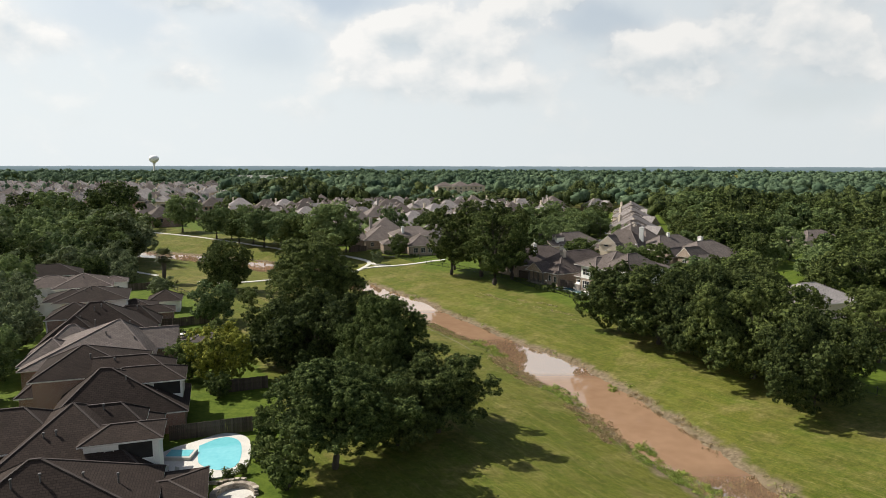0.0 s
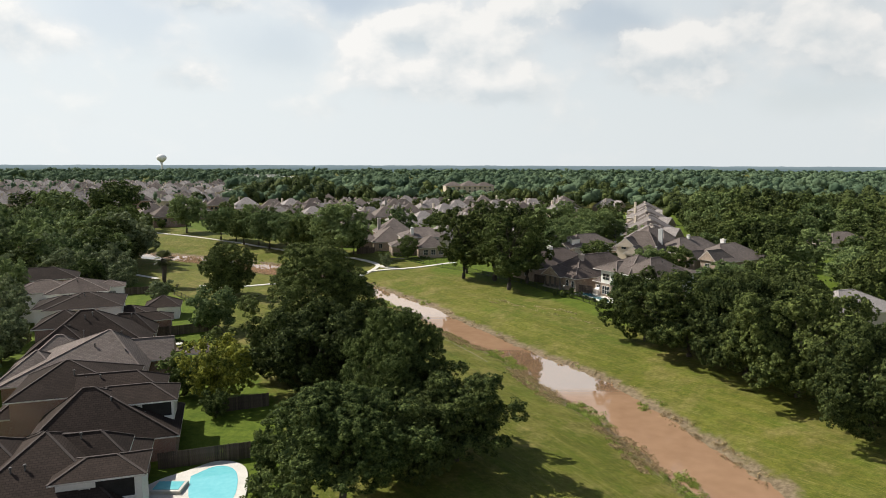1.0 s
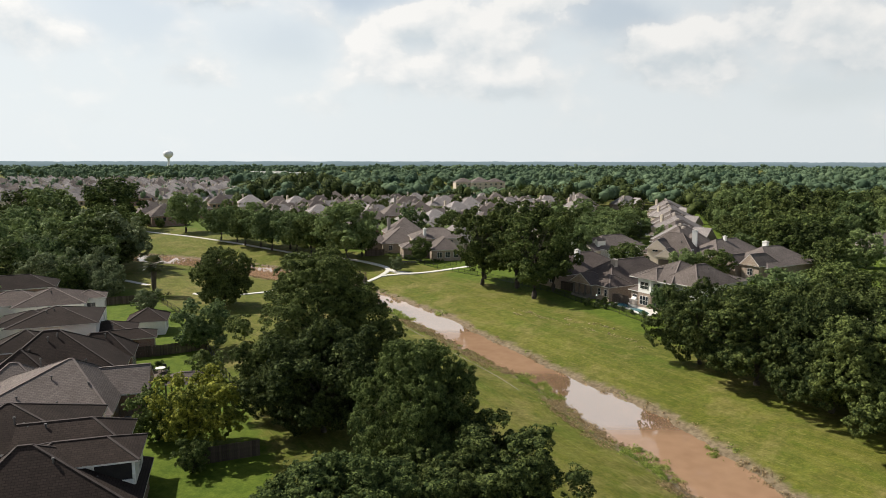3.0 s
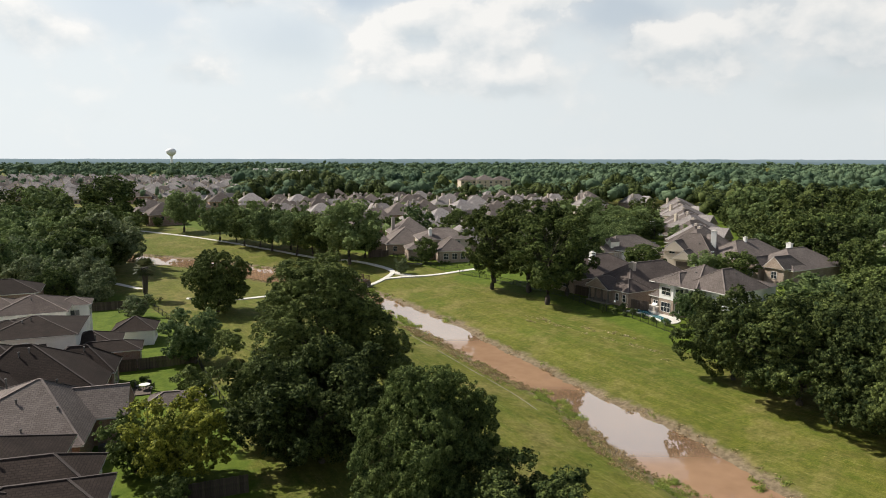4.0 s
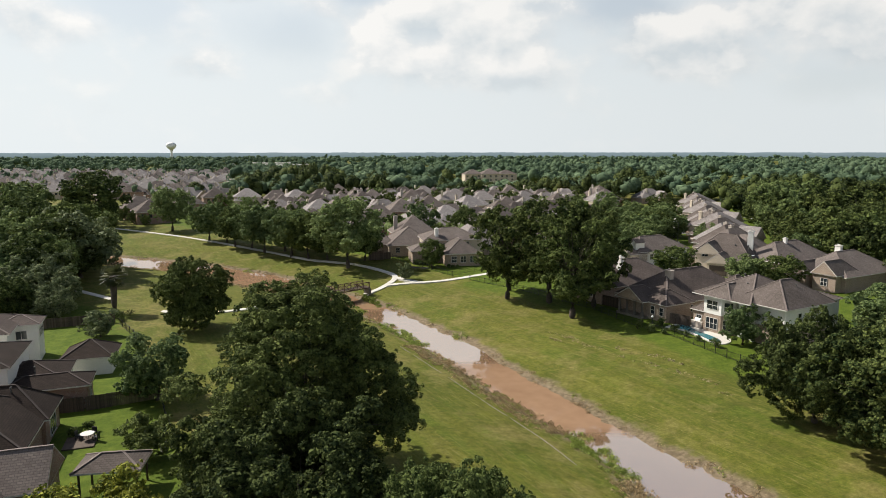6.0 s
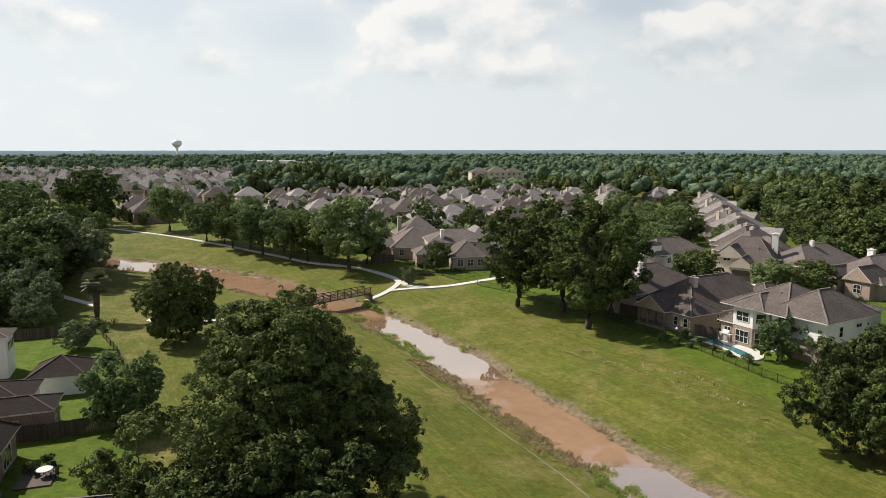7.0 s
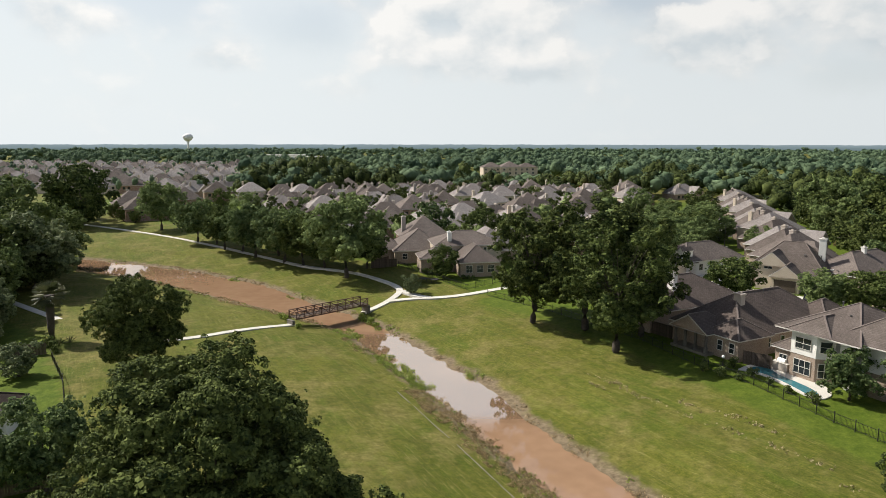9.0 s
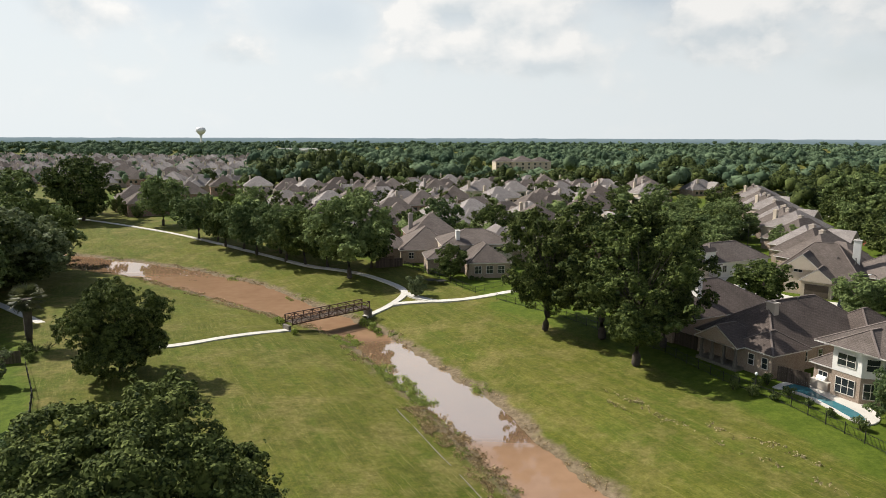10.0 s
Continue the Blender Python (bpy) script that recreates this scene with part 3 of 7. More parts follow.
def wing(parent, u0, u1, v0, v1, eave, ridge, wall, roof, axis="u", hips=(1.0, 1.0), over=0.45, base=-0.3, detail=True, body=None):
    """A block of walls with a hipped or gabled roof. hips: how far each ridge end draws in, of half the span (0: gable)."""
    def P(a, b, z):
        return Vector((a, b, z)) if axis == "u" else Vector((b, a, z))
    a0, a1, b0, b1 = (u0, u1, v0, v1) if axis == "u" else (v0, v1, u0, u1)
    c0, c1, e0, e1 = body or (u0, u1, v0, v1)
    corners = [(c0, e0), (c1, e0), (c1, e1), (c0, e1)]
    walls = []
    for (x0, y0), (x1, y1) in zip(corners, corners[1:] + corners[:1]):
        walls.append([(x0, y0, base), (x1, y1, base), (x1, y1, eave - 0.02), (x0, y0, eave - 0.02)])
    # roof: level eave line, fascia, slopes
    A0, A1, B0, B1 = a0 - over, a1 + over, b0 - over, b1 + over
    half = (B1 - B0) / 2
    bm_ = (B0 + B1) / 2
    r0, r1 = A0 + half * hips[0], A1 - half * hips[1]
    if r0 > r1:
        r0 = r1 = (r0 + r1) / 2
    lip = 0.15
    z0, z1 = eave, eave + lip
    R0, R1 = P(r0, bm_, ridge), P(r1, bm_, ridge)
    c = [P(A0, B0, z1), P(A1, B0, z1), P(A1, B1, z1), P(A0, B1, z1)]
    slopes = [[c[0], c[1], R1, R0] if r1 - r0 > 0.05 else [c[0], c[1], R1], [c[2], c[3], R0, R1] if r1 - r0 > 0.05 else [c[2], c[3], R0]]
    ends = [[c[1], c[2], R1], [c[3], c[0], R0]]
    for k, e in enumerate(ends):
        if hips[1 - k] > 0.01:
            slopes.append(e)
        else:
            walls.append([q - Vector((0, 0, lip)) if i < 2 else q - Vector((0, 0, 0.05)) for i, q in enumerate(e)])
    if axis == "v":
        slopes = [f[::-1] for f in slopes]
    planes("roof", slopes, roof[0], parent)
    d = [Vector((q.x, q.y, z0)) for q in c]
    trim = [[d[i], d[(i + 1) % 4], c[(i + 1) % 4], c[i]] for i in range(4)] + [d[::-1]]
    for k, e in enumerate(ends):
        if hips[1 - k] <= 0.01:
            trim += [[e[0], e[2], e[2] - Vector((0, 0, 0.25)), e[0] - Vector((0, 0, 0.2))], [e[2], e[1], e[1] - Vector((0, 0, 0.2)), e[2] - Vector((0, 0, 0.25))]]
    planes("fascia", trim, TRIM, parent)
    planes("wall", walls, wall, parent)
    if detail:
        bm = bmesh.new()
        lines = [(R0, R1)] if r1 - r0 > 0.2 else []
        for k, (p, q, r) in enumerate(((c[1], c[2], R1), (c[3], c[0], R0))):
            if hips[1 - k] > 0.01:
                lines += [(p, r), (q, r)]
        for p, q in lines:
            way = q - p
            m = Matrix.Translation((p + q) / 2 + Vector((0, 0, 0.03))) @ way.to_track_quat("X", "Z").to_matrix().to_4x4()
            box(bm, -way.length / 2, way.length / 2, -0.11, 0.11, -0.05, 0.03, m)
        part("ridge_cap", bm, roof[1], parent)


def window(parent, x, y, z, w, h, yaw, grid=(2, 2)):
    """A framed window, standing proud of a wall that faces local -y at yaw 0."""
    m = pose(x, y, z, 0, 0, yaw)
    t = 0.065
    # the frame, one ring
    bm = bmesh.new()
    rings = []
    for k, y_ in ((0.0, 0.02), (0.0, -0.09), (t, -0.09), (t, 0.02)):
        rings.append([bm.verts.new(m @ Vector((sx * (w / 2 - k), y_, h / 2 + sz * (h / 2 - k)))) for sx, sz in ((-1, -1), (1, -1), (1, 1), (-1, 1))])
    for p, q in zip(rings, rings[1:]):
        for i in range(4):
            bm.faces.new((p[i], p[(i + 1) % 4], q[(i + 1) % 4], q[i]))
    bmesh.ops.recalc_face_normals(bm, faces=bm.faces)
    win = part("window", bm, TRIM, parent)
    for name, k, n in [("mullion", k, grid[0]) for k in range(1, grid[0])] + [("transom", k, grid[1]) for k in range(1, grid[1])]:
        bm = bmesh.new()
        if name == "mullion":
            xk = -w / 2 + w * k / n
            box(bm, xk - 0.03, xk + 0.03, -0.075, 0.0, t, h - t, m)
        else:
            zk = h * k / n
            box(bm, -w / 2 + t, w / 2 - t, -0.07, 0.0, zk - 0.03, zk + 0.03, m)
        part(name, bm, TRIM, win)
    bm = bmesh.new()
    box(bm, -w / 2 + 0.05, w / 2 - 0.05, -0.045, 0.01, 0.05, h - 0.05, m)
    part("pane", bm, GLASS, win)


def chimney(parent, u, v, top, w=0.9, d=1.3, mat=None, bottom=2.0):
    bm = bmesh.new()
    box(bm, u - w / 2, u + w / 2, v - d / 2, v + d / 2, bottom, top - 0.2, bevel=0.02)
    ch = part("chimney", bm, mat or SIDING, parent)
    bm = bmesh.new()
    box(bm, u - w / 2 - 0.1, u + w / 2 + 0.1, v - d / 2 - 0.1, v + d / 2 + 0.1, top - 0.2, top, bevel=0.03)
    box(bm, u - w / 5, u + w / 5, v - d / 5, v + d / 5, top, top + 0.25)
    part("chimney_cap", bm, mat or TRIM, ch)


def vent_pipe(parent, u, v, z, h=0.9, r=0.09):
    bm = bmesh.new()
    tube(bm, [(u, v, z - 0.8), (u, v, z + h)], [r, r], 8)
    tube(bm, [(u, v, z + h), (u, v, z + h + 0.12)], [r * 1.9, r * 1.5], 8)
    part("vent_pipe", bm, PIPE, parent)


def house(x, y, yaw, label, wings, wall, roof, base=None, group=""):
    """A house from its wings: (u0, u1, v0, v1, eave, ridge, axis, hips[, wall])."""
    z = ground_z(x, y) if base is None else base
    h = thing("house", pose(x, y, z, 0, 0, yaw), label, "house", group)
    for w in wings:
        wing(h, *w[:6], w[8] if len(w) > 8 else wall, (ROOF[roof], CAP[roof]), w[6], w[7], body=w[9] if len(w) > 9 else None)
    return h


HIP, GAB = (1.0, 1.0), (0.0, 0.0)
LEFT_ROW, RIGHT_ROW = "houses along the west bank", "houses along the east bank"
# west bank row, from the near end; u runs towards the yards, v up the street
h1 = house(-26.5, 47.5, 17, "brown brick house with dark hipped shingle roof", [(-12, 3.2, 0.5, 9, 2.8, 6.9, "u", (1.35, 1.9)), (-14, 2, -9, 4, 2.8, 5.7, "v", HIP), (-24, -8, 0, 8, 2.8, 6.0, "u", HIP), (2.5, 7, 3, 8.8, 2.3, 3.1, "u", (0.0, 1.0))], BRICK_R, 1, 3.5, LEFT_ROW)
h2 = house(-27.0, 58.5, 18, "two-storey house with dark hipped roof and cream upper wall", [(-14.7, -0.5, -3, 12.5, 2.8, 7.9, "u", HIP), (-6, 0.3, -0.5, 3.5, 5.4, 6.5, "u", HIP, SIDING), (-8, -1.6, 3.6, 7.4, 5.4, 7.2, "u", (0.0, 1.0), SIDING), (-26, -8, 2, 10, 4.6, 7.5, "u", HIP)], BRICK_R, 1, 3.5, LEFT_ROW)
h3 = house(-31.0, 75.8, 18, "two-storey brick house with dark hipped roof and cream siding", [(-17, -5, 5.5, 15, 4.8, 7.8, "u", (1.0, 1.4)), (-13.5, 0.3, -3.6, 5.2, 2.6, 7.2, "u", (1.05, 1.75)), (-9, 0, -0.3, 4.5, 5.3, 6.7, "u", HIP, SIDING), (-10, -1.5, 3.8, 9.4, 5.0, 6.95, "u", (0.0, 1.0), SIDING), (-18.6, -13, 6, 13, 2.8, 5.2, "u", HIP), (-14.5, -9, -6.5, -1, 2.6, 4.6, "v", HIP)], BRICK_R, 1, 3.5, LEFT_ROW)
h4 = house(-42.6, 94.5, 19, "brick house with broad grey-brown shingle hipped roof", [(-16, 0.2, -3.5, 10.6, 2.9, 7.7, "u", (1.57, 0.66)), (-5, 3.2, 3.3, 8.8, 2.9, 5.6, "u", (0.0, 0.0)), (-15.5, -8, 6, 12.6, 2.9, 6.2, "u", HIP), (-16.6, -10, -1, 7, 2.9, 5.8, "u", HIP)], BRICK_R, 2, 3.5, LEFT_ROW)
h5 = house(-49.4, 112.3, 20, "brick house with dark brown hipped shingle roof", [(-15.5, 0, -7.0, 5.0, 2.9, 7.9, "u", (0.95, 1.3)), (-8, 0.4, 0.6, 6.8, 2.9, 6.0, "u", HIP), (-16, -7, -9, -2, 2.9, 6.8, "v", HIP), (-16.2, -9, -1, 6, 5.2, 7.4, "u", HIP)], BRICK_R, 1, 3.5, LEFT_ROW)
h6 = house(-58.5, 121.5, 22, "two-storey house with dark roof and cream siding", [(-11.6, 0, -0.7, 10.2, 5.7, 7.7, "u", HIP, SIDING), (-13.5, -5, 1, 9, 5.7, 7.3, "u", HIP, SIDING), (-3, 5, 2, 9.5, 2.8, 4.6, "u", HIP, SIDING), (-1, 8, -1, 3.5, 2.8, 4.0, "u", HIP)], BRICK_R, 1, 3.5, LEFT_ROW)
h7 = house(-70.0, 137.0, 24, "two-storey cream house with brown hipped roof and covered balcony", [(-9.2, 1.2, -2.6, 8.6, 5.6, 7.9, "u", HIP, SIDING), (-15, -5, 0, 8, 5.6, 7.6, "u", HIP, SIDING), (-1, 4, 3, 7.5, 5.4, 6.6, "u", HIP, SIDING)], SIDING, 0, 3.5, LEFT_ROW)
house(-83.0, 152.0, 26, "brown-roofed house among dark trees", [(-18, 0, 0, 9, 5.2, 7.5, "u", HIP)], BRICK_R, 1, 3.5, LEFT_ROW)
garage = house(-54.3, 136.2, 18, "detached cream garage with brown hipped roof", [(-6.0, 0, -0.4, 5.4, 2.4, 4.4, "u", HIP)], SIDING, 1, 3.5)
# east bank row; u runs away from the stream, v up the street
YR = 30
hw = house(35.0, 159.45, YR, "two-storey cream stucco house with brown hipped roof and bay tower", [(-1.0, 6, -5.2, 0, 5.9, 8.0, "u", HIP, SIDING, (2.5, 6, -4.8, 0)), (-1.0, 13.4, -8.8, 1.5, 5.9, 9.3, "u", (1.58, 1.2), SIDING, (2.5, 13.4, -8.6, 1.5)), (0.4, 12.0, -14.0, -5.2, 5.9, 9.5, "u", (1.0, 1.0), SIDING, (1.0, 11.6, -13.6, -5.4)), (9, 19, -11, 1, 5.2, 7.2, "u", HIP), (0, 5, 0, 2.6, 2.8, 4.2, "u", HIP, BRICK_T)], SIDING, 2, 4.0, RIGHT_ROW)
hc = house(29.8, 163.7, YR, "tan brick house with brown shingle hipped roof and gabled porch", [(0.5, 22, 0.5, 12.5, 2.8, 7.6, "u", HIP), (-0.3, 6, 0, 5.4, 2.8, 5.0, "u", HIP), (16, 25, -2, 6, 2.8, 6.2, "u", HIP)], BRICK_T, 0, 4.0, RIGHT_ROW)
hb = house(21.3, 178.0, YR, "tan brick house with brown hipped roof and tall white chimney", [(0, 22, 0, 13, 2.8, 7.0, "u", HIP)], BRICK_T, 0, 4.0, RIGHT_ROW)
chimney(hb, 8.2, 3.6, 8.1)
chimney(hc, 5.8, 5.2, 7.9, mat=BRICK_T)
hd = house(57.5, 211.0, 55, "tan brick house with steep grey-brown hipped roof and arched gable window", [(0.5, 13.5, -6.5, 8.5, 3.0, 9.0, "v", (0.8, 0.9)), (-1.2, 7, 0.2, 6.0, 4.6, 7.6, "u", (0.0, 1.0), STUCCO), (-3.2, 4, -2.6, 2.6, 2.8, 5.4, "u", (0.0, 1.0), STUCCO), (9, 18, -7, 2, 3.0, 7.2, "u", HIP)], BRICK_T, 2, 4.0)
chimney(hd, 8.5, -4.5, 9.9)
he = house(70.0, 208.0, YR, "house with brown hipped roof behind trees", [(0, 20, 0, 11, 3.0, 7.2, "u", HIP)], BRICK_T, 2, 4.0)
chimney(he, 9, 5, 8.0, w=0.8, d=0.8)
hg = house(75.0, 189.0, YR, "tan brick house with brown hipped roof and twin gables", [(0, 20, 0, 13, 3.0, 7.4, "u", HIP), (-2, 6, 1, 6, 3.4, 6.4, "u", (0.0, 1.0)), (-3, 6, 7, 11.5, 3.0, 5.6, "u", (0.0, 1.0))], BRICK_T, 2, 4.0)
chimney(hg, 10, 8, 8.4)
hf = house(41.0, 224.0, YR, "white house with brown roof and two small dormers", [(0, 18, 0, 10, 3.0, 6.6, "u", HIP, SIDING), (-4, 4, 5.5, 9.5, 3.4, 6.2, "u", (0.0, 1.0), SIDING), (-3, 3, 0, 5.0, 2.6, 4.6, "u", (0.0, 1.0), STUCCO)], SIDING, 2, 4.0)
house(70.0, 125.0, 20, "tan house with pale brown hipped roof among trees", [(0, 16, 0, 12, 2.9, 6.2, "u", HIP), (-3, 4, 2, 8, 2.9, 5.0, "u", HIP)], STUCCO, 3, 4.0)
house(132.0, 236.0, 15, "house with pale brown roof at the edge of the woods", [(0, 18, 0, 12, 2.9, 6.4, "u", HIP)], STUCCO, 2, 4.0)
ha = house(-26.3, 236.5, 12, "brick house with brown hipped roof", [(0, 13, 0, 15, 2.9, 7.6, "v", HIP), (-5, 2, 3, 11, 2.9, 6.0, "u", HIP)], BRICK_T, 2, 4.0)
ha2 = house(-15.0, 226.5, 12, "pale two-storey house with brown hipped roof and tall chimney", [(0, 16, 4, 16, 5.2, 8.2, "u", HIP, STUCCO), (4, 13, -6.5, 6, 2.9, 6.4, "v", HIP), (-4, 4, 0, 8, 2.9, 5.2, "u", HIP)], BRICK_T, 2, 4.0)
chimney(ha2, 3.6, 6.0, 8.4)


# the bay tower of the cream house: brick below, plaster above
def prism(name, pts, z0, z1, mat, parent):
    faces = []
    for (x0, y0), (x1, y1) in zip(pts, pts[1:] + pts[:1]):
        faces.append([(x0, y0, z0), (x1, y1, z0), (x1, y1, z1), (x0, y0, z1)])
    faces.append([(x, y, z1) for x, y in pts])
    return planes(name, faces, mat, parent)


for x0, x1, y0, y1 in ((1.0, 11.6, -13.6, -8.6), (2.5, 13.4, -8.62, 1.5)):
    prism("lower_wall", [(x0 - 0.05, y0 - 0.05), (x1 + 0.05, y0 - 0.05), (x1 + 0.05, y1 + 0.05), (x0 - 0.05, y1 + 0.05)], -0.3, 2.7, BRICK_T, hw)
BAY = [(-0.6, 0.0), (-0.6, -3.4), (0.9, -4.9), (3.0, -4.9), (3.0, 0.0)]
prism("bay_wall", BAY, -0.3, 2.9, BRICK_T, hw)
prism("bay_wall", [(x - 0.06 if x < 2 else x, y - (0.05 if y < -1 else 0)) for x, y in BAY], 2.9, 5.88, SIDING, hw)
window(hw, -0.68, -1.7, 3.7, 2.2, 1.5, -90, (2, 2))
window(hw, 0.10, -4.22, 3.7, 1.4, 1.5, -45, (1, 2))
window(hw, -0.62, -1.7, 0.4, 2.3, 1.9, -90, (3, 2))
window(hw, 0.16, -4.16, 0.4, 1.5, 1.9, -45, (2, 2))
bm = bmesh.new()
box(bm, 0.6, 2.5, -8.6, -4.9, 2.55, 2.8, bevel=0.03)
box(bm, 0.55, 0.65, -8.6, -4.9, 2.8, 3.7, bevel=0.02)
part("balcony", bm, SIDING, hw)
for v in (-8.5, -6.7):
    bm = bmesh.new()
    box(bm, 0.5, 0.8, v - 0.15, v + 0.15, -0.3, 5.85, bevel=0.02)
    part("pillar", bm, SIDING, hw)
window(hw, 2.48, -6.6, 3.0, 2.2, 2.1, -90, (3, 1))
window(hw, 2.48, -6.6, 0.1, 2.4, 2.2, -90, (3, 1))
window(hw, 4.4, -13.62, 3.5, 0.9, 1.5, 0, (1, 2))
window(hw, 8.6, -13.62, 4.4, 1.3, 0.6, 0, (2, 1))
window(hw, 0.0, 1.4, 0.8, 1.2, 1.3, -90, (2, 2))
for u, v, z in ((4, -4.5, 7.6), (8, -1.0, 8.2), (9, -7, 7.6), (7, -11, 8.2)):
    vent_pipe(hw, u, v, z, 0.55)
# gabled porch of the dark-roofed house
wing(hc, -1.7, 4.5, 4.2, 10.4, 2.8, 5.2, BRICK_T, (ROOF[0], CAP[0]), "u", (0.0, 1.0), body=(0.9, 4.4, 4.4, 10.2))
# columns and floor in dark materials: the porch's shade put into their colour
for v in (4.5, 6.4, 8.3, 10.1):
    bm = bmesh.new()
    box(bm, -1.62, -1.17, v - 0.22, v + 0.22, -0.3, 0.9, bevel=0.03)
    box(bm, -1.55, -1.24, v - 0.15, v + 0.15, 0.9, 2.82, bevel=0.02)
    part("porch_column", bm, STONE_DARK, hc)
bm = bmesh.new()
box(bm, -1.9, 1.0, 4.0, 10.6, -0.35, 0.08, bevel=0.04)
part("porch_floor", bm, EDGING, hc)
for v, w in ((1.0, 0.9), (3.0, 0.9)):
    window(hc, -0.32, v, 0.8, w, 1.5, -90, (1, 2))
window(hc, 0.88, 5.6, 0.6, 1.0, 1.7, -90, (1, 2))
window(hc, 0.88, 7.4, 0.05, 1.9, 2.1, -90, (2, 1))
window(hc, 0.88, 9.3, 0.6, 1.0, 1.7, -90, (1, 2))
for u in (6.5, 9.5):
    window(hc, u, 0.47, 0.9, 0.9, 1.4, 0, (1, 2))
for u, v, z in ((12, 6, 7.2), (15, 7, 7.0)):
    vent_pipe(hc, u, v, z, 0.5)
for v, w in ((3, 1.4), (7, 1.8), (10.5, 1.2)):
    window(hb, -0.02, v, 0.8, w, 1.5, -90, (2, 2))
# arched gable and garage of the brick house
window(hd, -1.22, 3.7, 4.0, 1.6, 1.9, -90, (2, 2))
bm = bmesh.new()
box(bm, -3.28, -3.16, -2.0, 2.0, 0, 2.3, bevel=0.02)
part("garage_door", bm, WOOD, hd)
for u, v in ((4, -2), (4.6, -3.2), (4.2, -5)):
    vent_pipe(hd, u, v, 6.4, 0.4)
for v in (3.5, 9.2):
    window(hg, -2.02 if v < 6 else -3.02, v, 1.0, 1.5, 1.7, -90, (2, 2))
for u in (4.5, 9.5):
    window(hf, u, -0.02, 0.9, 1.2, 1.5, 0, (2, 2))
window(hf, -4.02, 7.5, 1.0, 1.2, 1.6, -90, (2, 2))
for v in (1.6, 3.6):
    d_ = part("dormer", bmesh.new(), SIDING, hf)
    wing(d_, -0.4, 2.8, v - 0.6, v + 0.6, 5.3, 6.3, SIDING, (ROOF[2], CAP[2]), "u", (0.0, 0.0), over=0.15, base=3.6, detail=False)
for u in (2.5, 6.5, 10.5):
    window(ha, u, -0.02, 0.9, 1.2, 1.5, 0, (2, 2))
for u in (2.0, 3.6, 9, 12):
    window(ha2, u, 3.98, 3.4, 0.8, 1.4, 0, (1, 2))
for u in (6.0, 8.5, 11):
    window(ha2, u, -6.52, 0.7, 1.5, 1.7, 0, (2, 2))
# west row: windows, a balcony, gutters' pipes and roof vents
for h, v in ((h3, -0.32), (h2, -0.52)):
    window(h, -3.9, v, 3.3, 0.8, 1.5, 0, (1, 2))
    # flat dark panel painted as the shade inside the balcony recess
    bm = bmesh.new()
    box(bm, -3.1, -0.25, v - 0.03, v + 0.1, 3.7, 5.3)
    part("balcony_opening", bm, DARK, h)
    bm = bmesh.new()
    box(bm, -3.2, -0.1, v - 0.1, v + 0.02, 2.9, 3.7, bevel=0.02)
    part("balcony_wall", bm, SIDING, h)
    window(h, 0.02, 2.0, 3.4, 1.4, 1.4, 90, (2, 2))
for u in (-4.0, -8.0):
    window(h6, u, -0.72, 3.4, 1.0, 1.5, 0, (1, 2))
window(h6, 5.02, 5.5, 0.8, 2.4, 1.4, 90, (3, 1))
window(h6, 8.02, 1.2, 0.7, 1.2, 1.5, 90, (2, 2))
window(h6, 4.5, -1.02, 0.7, 1.0, 1.4, 0, (1, 2))
window(h7, 4.02, 5.2, 3.4, 3.4, 1.3, 90, (4, 1))
window(h7, 1.5, 2.98, 3.4, 2.2, 1.3, 0, (3, 1))
window(h5, 0.42, 3.5, 0.4, 2.6, 2.0, 90, (3, 1))
window(h4, 3.22, 5.2, 0.7, 1.4, 1.5, 90, (2, 2))
window(garage, 0.02, 2.5, 0.8, 0.9, 1.2, 90, (1, 2))
for h, spots in ((h1, ((-7, 3, 5.6), (-5, 3.2, 5.7), (-2, 3.6, 5.2), (0.5, 4, 4.6), (-9, 3, 5.0))), (h2, ((-9.5, 1.5, 5.8), (-8.5, 1.6, 5.9), (-5, 5, 6.8), (-16, 4.5, 6.6), (-19, 4.5, 6.6))), (h3, ((-11, 8, 6.6), (-10, 7, 6.3), (-9.5, 6.4, 6.2), (-8, 6, 6.4), (-6, -0.5, 5.8), (-3.6, -1.0, 4.3), (-2.8, -1.0, 4.0))),
                 (h4, ((-8, 5.5, 6.9), (-2.2, 0.0, 5.2), (-3.2, 5.0, 6.5), (-6, 1, 6.0), (-9, -1, 4.6), (-5, -2, 4.0))), (h5, ((-9, -2.5, 6.8), (-8, -2, 7.1), (-11, -3.5, 5.6), (-3, 3, 5.4))), (h6, ((-7, 3, 6.9), (-6, 3.4, 7.1), (2, 3, 4.0))), (h7, ((-4, 1, 7.0), (-2, 4, 6.6)))):
    for u, v, z in spots:
        vent_pipe(h, u, v, z, 0.5, 0.075)


